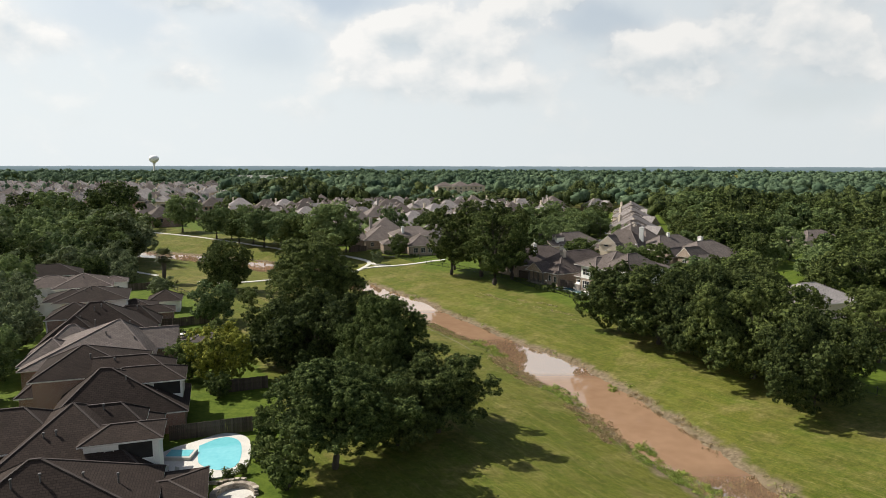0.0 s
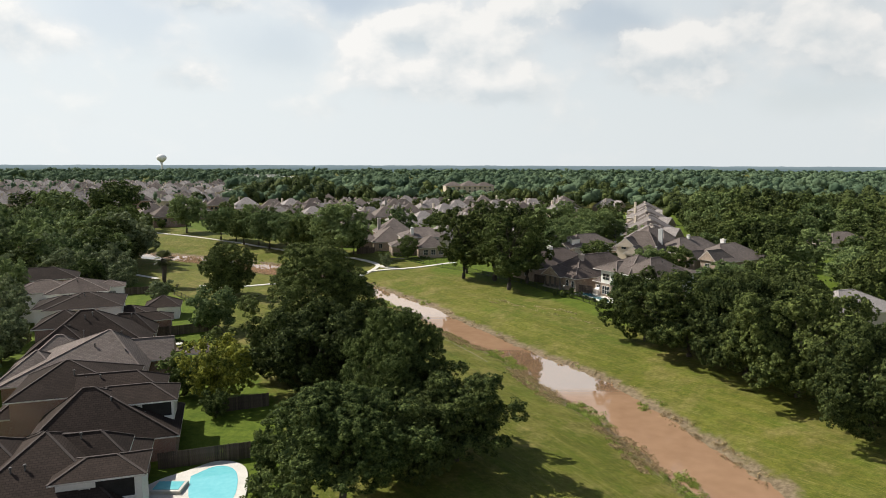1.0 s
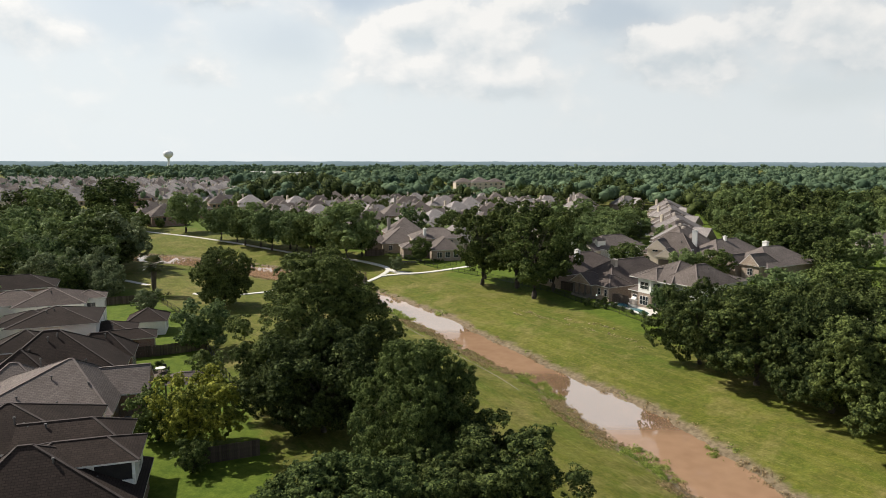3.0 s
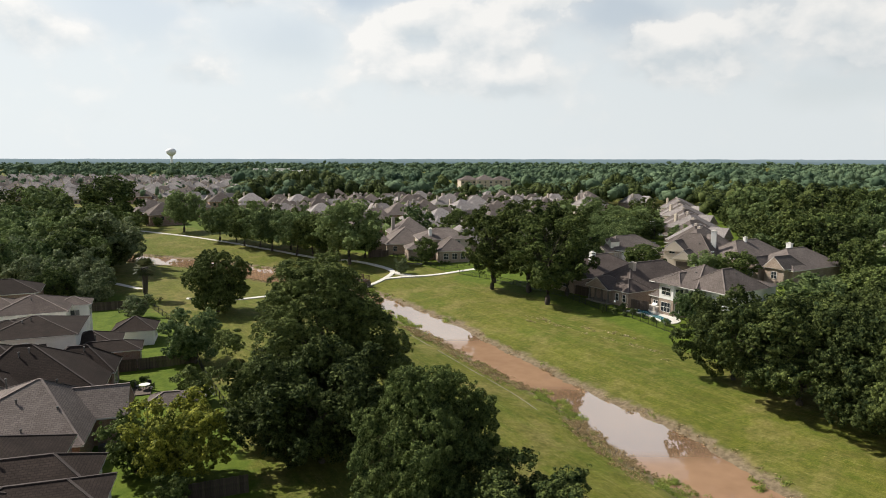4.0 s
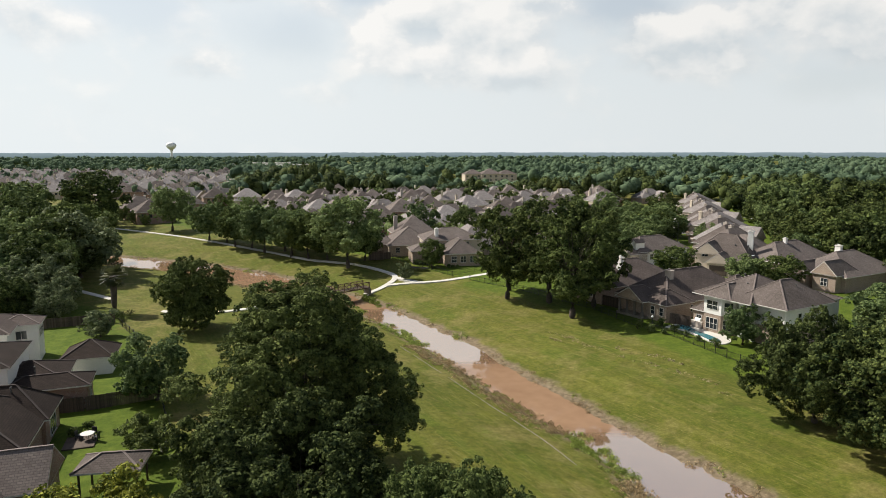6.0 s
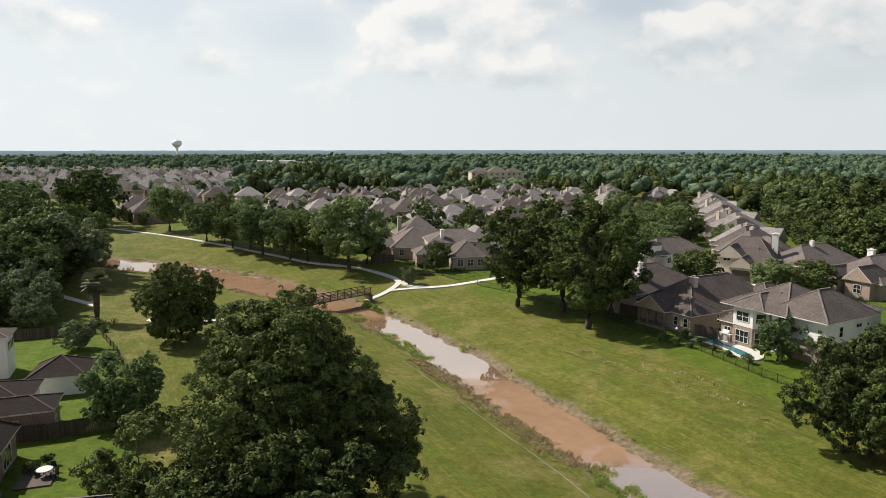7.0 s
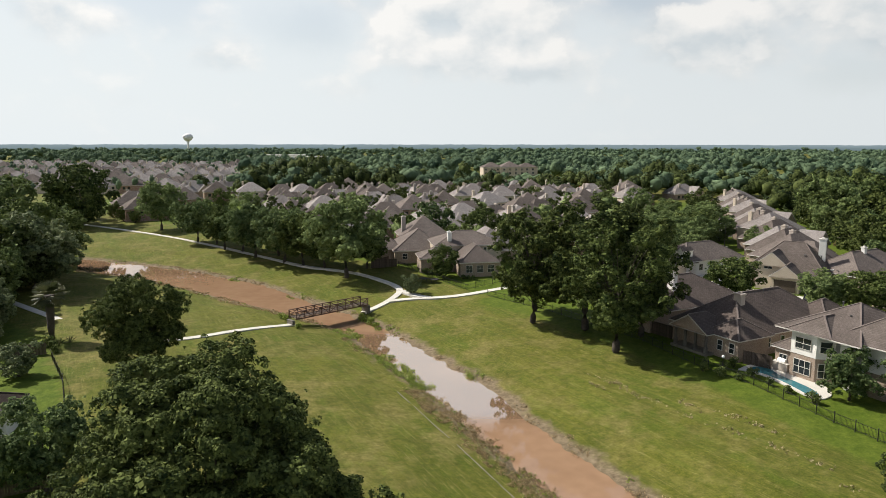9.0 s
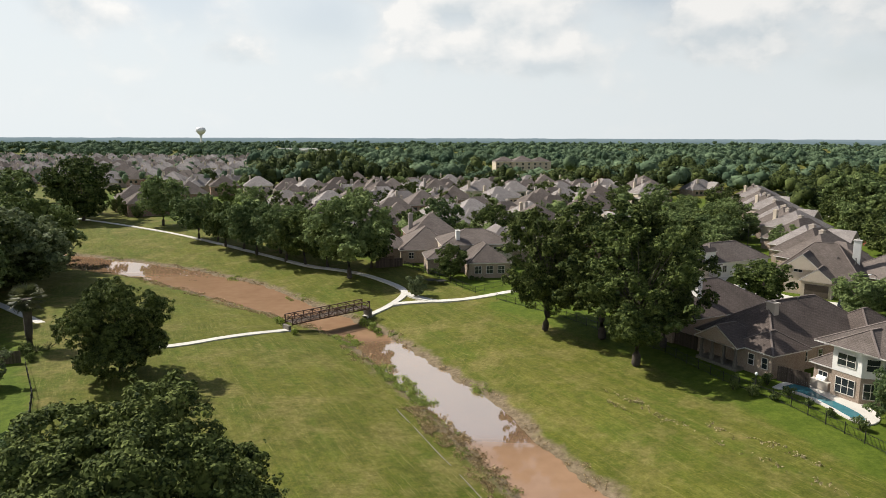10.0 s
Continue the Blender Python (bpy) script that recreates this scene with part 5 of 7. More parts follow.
for x, y, wd in ((-255, 1046, 70), (-330, 1160, 90)):
    hall = thing("warehouse", pose(x, y, 3.9, 0, 0, 8), "long low white warehouse with flat roof", "building")
    bm = bmesh.new()
    box(bm, -wd / 2, wd / 2, -12, 12, 0, 9, bevel=0.2)
    part("wall", bm, CREAM, hall)
    bm = bmesh.new()
    box(bm, -wd / 2 - 0.6, wd / 2 + 0.6, -12.6, 12.6, 9, 10, bevel=0.15)
    part("roof", bm, TRIM, hall)

# water tower
tower = thing("water_tower", pose(-752, 1800, 3.8), "white water tower with bulbous tank on one stem", "water tower")
bm = bmesh.new()
tube(bm, [(0, 0, 0), (0, 0, 3), (0, 0, 26), (0, 0, 33)], [5.0, 3.0, 2.4, 4.2], 20)
part("stem", bm, CREAM, tower)
bm = bmesh.new()
prof = [(4.2, 32.5), (8.5, 35.5), (11.8, 39.5), (12.8, 43.5), (11.6, 47.5), (8.0, 50.6), (3.2, 52.2), (0.3, 52.5)]
tube(bm, [(0, 0, z) for _, z in prof], [r for r, _ in prof], 28)
tank = part("tank", bm, CREAM, tower)
tank.data.shade_smooth()


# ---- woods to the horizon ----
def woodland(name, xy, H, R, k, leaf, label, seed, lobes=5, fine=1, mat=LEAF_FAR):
    """Crowns of sprays, k to a tree, joined into one mesh."""
    g = np.random.default_rng(seed)
    n = len(xy)
    # stands of taller and of lower trees
    stand = np.array([noise.noise((x / 70, y / 70, 4.0)) for x, y in xy])
    h = H * g.uniform(0.65, 1.2, n) * (1 + 0.45 * stand)
    r = R * g.uniform(0.65, 1.15, n)
    # a few uneven domes to each crown, and sprays of leaves over them
    bm = bmesh.new()
    bmesh.ops.create_icosphere(bm, subdivisions=fine, radius=1.0)
    base, tris = np.array([v.co for v in bm.verts]), np.array([[v.index for v in f.verts] for f in bm.faces])
    bm.free()
    la, le = g.uniform(0, math.tau, (n, lobes)), g.uniform(-0.15, 1.3, (n, lobes))
    lc = np.stack((np.cos(la) * np.cos(le), np.sin(la) * np.cos(le), np.sin(le)), 2) * g.uniform(0.30, 0.60, (n, lobes, 1))
    lr = g.uniform(0.36, 0.52, (n, lobes))
    size = np.stack((r, r, h * 0.5), 1)
    foot = np.c_[xy, 3.8 + h * 0.48]
    V0 = foot[:, None, None] + (lc[:, :, None] + base * (lr[:, :, None, None] * g.uniform(0.70, 1.18, (n, lobes, len(base), 1)))) * size[:, None, None]
    F0 = (tris[None] + (np.arange(n * lobes) * len(base))[:, None, None]).reshape(-1, 3)
    V0 = V0.reshape(-1, 3)
    which = g.integers(0, lobes, (n, k))
    d = g.normal(size=(n, k, 3))
    d[:, :, 2] += 0.6
    d /= np.linalg.norm(d, axis=2)[:, :, None]
    q = np.take_along_axis(lc, which[:, :, None], 1) + d * np.take_along_axis(lr, which, 1)[:, :, None] * g.uniform(0.98, 1.12, (n, k, 1))
    P = (foot[:, None] + q * size[:, None]).reshape(-1, 3)
    N = d.reshape(-1, 3) + g.normal(size=P.shape) * 0.3
    N /= np.linalg.norm(N, axis=1)[:, None]
    T = np.cross(N, g.normal(size=P.shape))
    T /= np.linalg.norm(T, axis=1)[:, None]
    B = np.cross(N, T)
    s = leaf * g.uniform(0.6, 1.3, (len(P), 1))
    V = np.vstack((V0, np.stack((P - T * s, P + B * s * 0.7, P + T * s, P - B * s * 0.7), 1).reshape(-1, 3)))
    quads = np.arange(4 * len(P)).reshape(-1, 4) + len(V0)
    loops = np.r_[F0.ravel(), quads.ravel()]
    starts = np.r_[np.arange(0, F0.size, 3), F0.size + np.arange(0, quads.size, 4)]
    me = bpy.data.meshes.new(name)
    me.vertices.add(len(V))
    me.vertices.foreach_set("co", V.astype(np.float32).ravel())
    me.loops.add(len(loops))
    me.loops.foreach_set("vertex_index", loops.astype(np.int32))
    me.polygons.add(len(starts))
    me.polygons.foreach_set("loop_start", starts.astype(np.int32))
    tone_ = g.normal(0.5, 0.17, n)
    tone_at = me.attributes.new("tone", "FLOAT", "POINT")
    tone_at.data.foreach_set("value", np.r_[np.repeat(tone_, lobes * len(base)), np.repeat(tone_, 4 * k)].astype(np.float32))
    me.update(calc_edges=True)
    me.materials.append(mat)
    me.shade_smooth()
    return tagged(new(name, me), label, "woods", kind="stuff")


def spread(n, y0, y1, seed):
    """Spots over the view's wedge between two distances, clear of houses and lawns."""
    g = np.random.default_rng(seed)
    y = np.sqrt(g.uniform(y0 * y0, y1 * y1, n * 3))
    x = g.uniform(-0.85, 0.72, n * 3) * y
    suburb = (x < -0.32 * (y - 81) - 25) & (y < 940) & (y > 330)
    centre = (x > -130) & (x < np.maximum(76, 30 + 0.24 * y)) & (y < 440)
    lawn = ((np.abs(x - 5) < 40) & (np.abs(y - 520) < 26)) | ((np.abs(x - 20 + (640 - y) * 0.03) < 30) & (y > 500) & (y < 670)) | ((np.abs(x + 0.245 * y) < 0.05 * y) & (y > 900) & (y < 1180))
    field = (y < 340) & (x < 58 + (y - 60) * 0.2) | (np.hypot(x - 77, y - 132) < 13) | (np.hypot(x - 140, y - 240) < 16) | (np.hypot(x - 112, y - 280) < 19) | (np.hypot(x - 80, y - 178) < 14) | (np.hypot(x - 76, y - 206) < 14)
    keep = ~(suburb | centre | lawn | field)
    return np.c_[x, y][keep][:n]


near_spots = spread(560, 110, 470, 1)
g = np.random.default_rng(14)
for k, (x, y) in enumerate(p for p in near_spots if 142 < p[1] < 330 and p[0] < 40 + 0.62 * p[1]):
    plant(FAR[int(g.integers(0, 5))], float(x), float(y), "dense green tree of the woods behind the houses", scale=float(g.uniform(0.5, 0.85) if y < 230 else g.uniform(0.65, 1.15)), wide=float(g.uniform(0.95, 1.3)), group="trees of the east woods")
# LEAF_E's dark colour stands in for a cloud's shadow over these woods
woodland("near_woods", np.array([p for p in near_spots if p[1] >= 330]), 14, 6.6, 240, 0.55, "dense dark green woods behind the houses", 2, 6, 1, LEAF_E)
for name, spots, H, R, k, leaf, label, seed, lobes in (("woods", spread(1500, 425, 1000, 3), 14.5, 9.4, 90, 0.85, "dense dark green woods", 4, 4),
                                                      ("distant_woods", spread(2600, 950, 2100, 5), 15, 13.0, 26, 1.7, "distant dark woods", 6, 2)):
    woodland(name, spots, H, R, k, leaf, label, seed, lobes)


# the hazy wooded plain beyond two kilometres, one wide band of distance
def distance_material():
    m = bpy.data.materials.new("hazy_distance")
    m.use_nodes = True
    n, l = m.node_tree.nodes, m.node_tree.links
    n.clear()
    co, mp, tex, xyz = n.new("ShaderNodeTexCoord"), n.new("ShaderNodeMapping"), n.new("ShaderNodeTexNoise"), n.new("ShaderNodeSeparateXYZ")
    mp.inputs["Scale"].default_value = (0.006, 0.006, 0.16)
    tex.inputs["Scale"].default_value, tex.inputs["Detail"].default_value = 1.0, 6.0
    l.new(co.outputs["Object"], mp.inputs[0])
    l.new(mp.outputs[0], tex.inputs["Vector"])
    l.new(co.outputs["Object"], xyz.inputs[0])
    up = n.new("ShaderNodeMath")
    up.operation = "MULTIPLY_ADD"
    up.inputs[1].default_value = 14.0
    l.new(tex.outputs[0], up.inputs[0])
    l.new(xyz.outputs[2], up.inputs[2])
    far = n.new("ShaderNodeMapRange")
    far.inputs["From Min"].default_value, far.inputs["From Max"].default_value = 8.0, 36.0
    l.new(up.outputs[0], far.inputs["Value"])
    # haze put into the colour: paler and bluer upwards, glowing by itself
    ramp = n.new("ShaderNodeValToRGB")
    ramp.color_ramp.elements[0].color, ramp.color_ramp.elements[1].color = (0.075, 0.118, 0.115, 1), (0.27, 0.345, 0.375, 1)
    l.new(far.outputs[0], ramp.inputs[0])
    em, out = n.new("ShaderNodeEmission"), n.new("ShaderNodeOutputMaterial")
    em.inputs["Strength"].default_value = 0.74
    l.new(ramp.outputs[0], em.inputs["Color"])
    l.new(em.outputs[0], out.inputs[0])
    return m


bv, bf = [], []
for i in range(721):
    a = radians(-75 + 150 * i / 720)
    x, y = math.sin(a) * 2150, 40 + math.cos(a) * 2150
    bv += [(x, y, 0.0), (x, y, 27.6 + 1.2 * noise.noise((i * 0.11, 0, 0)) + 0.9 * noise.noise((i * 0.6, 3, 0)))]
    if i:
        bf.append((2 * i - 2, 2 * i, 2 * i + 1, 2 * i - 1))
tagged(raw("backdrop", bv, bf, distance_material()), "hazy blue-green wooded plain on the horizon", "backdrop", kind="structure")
g = np.random.default_rng(31)
garden_spots, stand_spots = [], []
while len(garden_spots) < 110:
    y = g.uniform(246, 450)
    x = g.uniform(-60 - (y - 246) * 0.45, 26 + (y - 246) * 0.3)
    if min(math.hypot(x - a, y - b) for a, b in taken) > 9.5:
        garden_spots.append((x, y))
woodland("garden_trees", np.array(garden_spots), 7.0, 3.9, 170, 0.34, "small leafy trees between the houses", 12, 5, 1, LEAF_M)
for x, y, n in ((-128, 478, 9), (-106, 474, 9), (-80, 520, 8), (-34, 515, 7), (40, 470, 6), (74, 520, 7), (106, 500, 8)):
    stand_spots += [(x + g.normal() * 13, y + g.normal() * 8) for _ in range(n)]
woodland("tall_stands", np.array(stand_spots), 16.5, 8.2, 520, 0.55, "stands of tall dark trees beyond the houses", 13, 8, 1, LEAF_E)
sub = np.random.default_rng(9)
sy = np.sqrt(sub.uniform(430 ** 2, 1080 ** 2, 900))
sx = -0.33 * (sy - 81) - 30 - sub.uniform(0, 1, 900) * 0.62 * sy
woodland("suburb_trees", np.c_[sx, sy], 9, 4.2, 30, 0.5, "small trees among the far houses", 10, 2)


# ---- paths and bridge ----
def ribbon(name, pts, width, label, lift=0.04, thick=0.1, mat=None):
    line = smooth_line(pts, 1.0)
    v, f = [], []
    sides = []
    for i, p in enumerate(line):
        d = line[min(i + 1, len(line) - 1)] - line[max(i - 1, 0)]
        sides.append(np.array((-d[1], d[0])) / np.hypot(*d) * width / 2)
    level = np.array([max(ground_z(*p), ground_z(*(p + w)), ground_z(*(p - w))) for p, w in zip(line, sides)])
    even = np.convolve(np.pad(level, 4, mode="edge"), np.ones(9) / 9, mode="valid")
    for p, w, z in zip(line, sides, np.maximum(even, level - 0.05)):
        for q in (p - w, p + w):
            v += [(*q, z + lift), (*q, z - 0.4)]
    for i in range(len(line) - 1):
        a, b = 4 * i, 4 * i + 4
        f += [(a, b, b + 2, a + 2), (a, a + 1, b + 1, b), (a + 2, b + 2, b + 3, a + 3)]
    return tagged(raw(name, v, f, mat or CONCRETE), label, "path", kind="structure")


ribbon("pavement_1", [(-95, 194), (-81.5, 184.4), (-70.8, 176.8), (-62.5, 171), (-56, 169.8), (-50.2, 173), (-45.4, 179.4), (-38.3, 187.0)], 1.35, "pale concrete footpath across the grass", lift=0.07)
ribbon("pavement_2", [(-28, 198.4), (-23.1, 204.3), (-21.6, 211.5), (-26.3, 218.4), (-33.9, 227.0), (-40.3, 231.8), (-48.3, 236.2), (-63.2, 249.0), (-82.5, 265.0), (-101.9, 279.8), (-123.8, 294.4), (-149.5, 310.5), (-180, 326), (-215, 340)], 1.35, "pale concrete footpath along the trees", lift=0.16)
ribbon("pavement_3", [(-23.6, 203.6), (-19.5, 204.5), (-12.4, 203.9), (-7.1, 205.7), (2, 212)], 1.7, "pale concrete footpath to the houses", lift=0.055)
ribbon("pavement_4", [(-21.6, 210.5), (-19.6, 207.2), (-15.5, 204.2)], 1.7, "short concrete link of the footpath", lift=0.06)
ribbon("road_1", [(36, 216), (42, 226), (54, 250), (66, 276), (80, 310), (88, 350)], 7.0, "pale concrete residential street", lift=0.06)
ribbon("road_2", [(-64, 60), (-72, 84), (-82, 108), (-98, 136), (-116, 160)], 7.0, "pale concrete residential street", lift=0.06)
ribbon("road_3", [(48, 190), (53, 202), (46, 214), (38, 222)], 5.0, "pale concrete driveway", lift=0.08)

A_, B_ = Vector((-38.6, 187.2, 3.05)), Vector((-27.8, 198.7, 3.05))
span = (B_ - A_).length
bridge = thing("footbridge", Matrix.Translation(A_) @ (B_ - A_).to_track_quat("X", "Z").to_matrix().to_4x4(), "rusted steel truss footbridge over the muddy stream", "bridge")
planks = 42
plank_me = None
for i in range(planks):
    if plank_me is None:
        bm = bmesh.new()
        box(bm, 0.01, span / planks - 0.012, -1.05, 1.05, -0.05, 0.02)
        ob = part("plank", bm, WOOD, bridge)
        plank_me = ob.data
    else:
        ob = new("plank", plank_me)
        ob.parent = bridge
    ob.location = (i * span / planks, 0, 0)
for s in (-1.15, 1.15):
    for name, z, t in (("bottom_chord", -0.2, 0.20), ("top_chord", 1.1, 0.14), ("handrail", 0.8, 0.06), ("mid_rail", 0.5, 0.06), ("lower_rail", 0.2, 0.06)):
        bm = bmesh.new()
        box(bm, -0.1, span + 0.1, s - t / 2, s + t / 2, z - t / 2, z + t / 2)
        part(name, bm, STEEL, bridge)
    bays = 9
    for i in range(bays + 1):
        x = i * span / bays
        bm = bmesh.new()
        box(bm, x - 0.07, x + 0.07, s - 0.07, s + 0.07, -0.35, 1.16)
        part("post", bm, STEEL, bridge)
        if i < bays:
            bm = bmesh.new()
            x2 = x + span / bays
            up_first = i % 2 == 0
            tube(bm, [(x, s, -0.2 if up_first else 1.1), (x2, s, 1.1 if up_first else -0.2)], [0.065, 0.065], 6)
            part("diagonal", bm, STEEL, bridge)
for x in (-0.4, span + 0.4):
    bm = bmesh.new()
    box(bm, x - 0.25, x + 0.25, -1.0, 1.0, -2.4, -0.42, bevel=0.05)
    part("abutment", bm, STONE_DARK, bridge, "stained dark concrete abutment")


# ---- fences ----
def iron_fence(pts, label, h=1.2, mat=None, pitch=0.14):
    """Posts and panels of thin pickets along a line."""
    mat = mat or IRON
    line = np.array(pts, float)
    f = thing("fence", pose(*line[0], ground_z(*line[0])), label, "fence")
    base = np.array((*line[0], ground_z(*line[0])))
    bm = bmesh.new()
    box(bm, 0, 2.4, -0.018, 0.018, 0, 0.04)
    pme = bpy.data.meshes.new("rail")
    bm.to_mesh(pme)
    bm.free()
    pme.materials.append(mat)
    pv, pf = [], []
    bm = bmesh.new()
    box(bm, -0.04, 0.04, -0.04, 0.04, -0.3, h + 0.08)
    box(bm, -0.055, 0.055, -0.055, 0.055, h + 0.08, h + 0.12)
    qme = bpy.data.meshes.new("post")
    bm.to_mesh(qme)
    bm.free()
    qme.materials.append(mat)
    for a, b in zip(line[:-1], line[1:]):
        d = b - a
        ln = np.hypot(*d)
        n = max(1, round(ln / 2.4))
        for i in range(n):
            p, q = a + d * i / n, a + d * (i + 1) / n
            z0, z1 = ground_z(*p), ground_z(*q)
            o = new("post", qme)
            o.parent = f
            o.location = Vector((*p, z0)) - Vector(base)
            way = Vector((q[0] - p[0], q[1] - p[1], z1 - z0))
            at = Matrix.Translation(Vector((*p, z0)) - Vector(base)) @ way.to_track_quat("X", "Z").to_matrix().to_4x4()
            for up_ in (0.15, h - 0.12):
                o = new("rail", pme)
                o.parent = f
                o.matrix_local = at @ Matrix.Translation((0, 0, up_)) @ Matrix.Diagonal((way.length / 2.4, 1, 1, 1))
            for k in range(1, int(way.length / pitch)):
                for dx, dy, dz in ((-0.013, 0, 0.05), (0.013, 0, 0.05), (0.013, 0, h), (-0.013, 0, h)):
                    pv.append(at @ Vector((k * pitch + dx, dy, dz)))
                for dx, dy, dz in ((0, -0.013, 0.05), (0, 0.013, 0.05), (0, 0.013, h), (0, -0.013, h)):
                    pv.append(at @ Vector((k * pitch + dx, dy, dz)))
                pf += [tuple(range(len(pv) - 8, len(pv) - 4)), tuple(range(len(pv) - 4, len(pv)))]
    tagged(raw("picket_infill", pv, pf, mat, f), kind="stuff")
    return f


def board_fence(a, b, label, h=1.8, z=3.5):
    """A close-boarded wooden fence, each board a part."""
    a, b = Vector((*a, z)), Vector((*b, z))
    way = b - a
    f = thing("wooden_fence", Matrix.Translation(a) @ way.to_track_quat("X", "Z").to_matrix().to_4x4(), label, "fence", "yard fences")
    n = int(way.length / 0.2)
    me = None
    g = random.Random(int(a.x * 10 + a.y))
    for i in range(n):
        if me is None:
            bm = bmesh.new()
            box(bm, 0.006, 0.194, -0.012, 0.012, -0.2, h)
            ob = part("board", bm, WOOD, f)
            me = ob.data
        else:
            ob = new("board", me)
            ob.parent = f
        ob.location = (i * 0.2, g.uniform(-0.012, 0.012), g.uniform(-0.05, 0.02))
    bm = bmesh.new()
    box(bm, 0, way.length, 0.03, 0.08, 0.3, 0.39)
    box(bm, 0, way.length, 0.03, 0.08, h - 0.4, h - 0.31)
    part("rail", bm, WOOD, f)


iron_fence([(-4.0, 204), (6, 193), (13, 183), (19.3, 173.9), (23.6, 163.1), (28.4, 155.2), (32.6, 144.3), (40, 129), (47, 121)], "black iron picket fence along the east yards")
iron_fence([(56, 88), (60, 80), (66, 66)], "black iron picket fence by the oaks")
iron_fence([(-25.2, 234.1), (-21.3, 229), (-8.1, 209.2), (-0.9, 216)], "black iron picket fence round a lawn")
iron_fence([(-30, 103), (-39.4, 119), (-49.8, 138.8), (-58.2, 151.7), (-66.4, 162)], "thin black wire fence behind the yards", mat=IRON, pitch=0.4)
board_fence((-50.5, 122.6), (-43.5, 126.6), "weathered brown board fence between yards")
board_fence((-55.0, 121.0), (-50.5, 122.6), "weathered brown board fence between yards")
board_fence((-79.0, 158.0), (-67.5, 163.0), "weathered brown board fence between yards")
board_fence((-30.5, 70.0), (-22.0, 73.0), "weathered brown board fence between yards")
board_fence((-31.0, 85.0), (-24.0, 88.0), "weathered brown board fence between yards")
board_fence((26.0, 172.0), (21.5, 178.5), "weathered brown board fence between yards", z=3.9)
board_fence((30.2, 163.4), (33.0, 160.8), "weathered brown board fence between yards", z=3.9)


# ---- pools ----
POOL = material("pool_water", (0.12, 0.42, 0.46), (0.19, 0.52, 0.54), scale=0.4, fine=2.0, rough=0.04, bump=0.0, spec=0.5)
POOL_D = material("dark_pool_water", (0.035, 0.13, 0.155), (0.05, 0.18, 0.20), scale=0.4, fine=2.0, rough=0.04, bump=0.0, spec=0.5)


def slab(name, pts, z0, z1, mat, parent, label=""):
    line = smooth_line(list(pts) + [pts[0]], 0.5)[:-1]
    bm = bmesh.new()
    top = [bm.verts.new((x, y, z1)) for x, y in line]
    low_ = [bm.verts.new((x, y, z0)) for x, y in line]
    bm.faces.new(top)
    for i in range(len(line)):
        j = (i + 1) % len(line)
        bm.faces.new((low_[i], low_[j], top[j], top[i]))
    bmesh.ops.recalc_face_normals(bm, faces=bm.faces)
    return part(name, bm, mat, parent, label)


pool = thing("swimming_pool", pose(0, 0, 3.5), "turquoise kidney-shaped pool with pale stone deck and square spa", "pool")
slab("deck", [(-30.5, 64.5), (-29.8, 67.5), (-27.4, 69.6), (-25.2, 72.3), (-22.0, 71.2), (-20.7, 67.6), (-19.8, 62.8), (-22, 60.6), (-27, 60.8), (-30, 61.0)], -0.3, 0.16, CONCRETE, pool)
slab("water", [(-26.6, 68.4), (-24.9, 71.0), (-22.7, 70.2), (-21.5, 67.0), (-20.9, 63.4), (-22.4, 62.2), (-25.0, 63.6), (-25.9, 65.8)], 0.0, 0.18, POOL, pool)
bm = bmesh.new()
box(bm, -29.2, -26.2, 64.7, 66.9, 0, 0.5, bevel=0.05)
spa = part("spa", bm, CONCRETE, pool)
bm = bmesh.new()
box(bm, -28.9, -26.5, 65.0, 66.6, 0.3, 0.53)
part("spa_water", bm, POOL, spa)
pool2 = thing("swimming_pool", pose(0, 0, 3.74), "curved dark teal pool with pale stone coping", "pool")
slab("deck", [(28.6, 160.8), (31.0, 163.0), (34.0, 163.0), (36.5, 158), (37.2, 152.5), (33.6, 149.6), (32.0, 155.5), (31.0, 158.6)], -0.3, 0.12, CONCRETE, pool2)
slab("water", [(29.6, 160.6), (31.3, 162.1), (32.9, 161.6), (33.0, 158.6), (34.6, 155.0), (35.0, 152.0), (33.6, 150.9), (32.7, 155.6), (31.4, 159.2)], 0.0, 0.14, POOL_D, pool2)

# ---- weeds on the banks ----
WEED = material("bank_weeds", (0.09, 0.135, 0.018), (0.31, 0.365, 0.070), scale=0.6, fine=3.0, rough=0.7, bump=0.0, per_island=0.5, translucent=0.3)
DRY = material("dry_weeds", (0.17, 0.124, 0.060), (0.43, 0.325, 0.170), scale=0.6, fine=3.0, rough=0.8, bump=0.0, per_island=0.5, translucent=0.2)
g = np.random.default_rng(21)
green, dry = [], []
LUSH = ((58, 76), (88, 97), (112, 124), (160, 174), (181, 188))
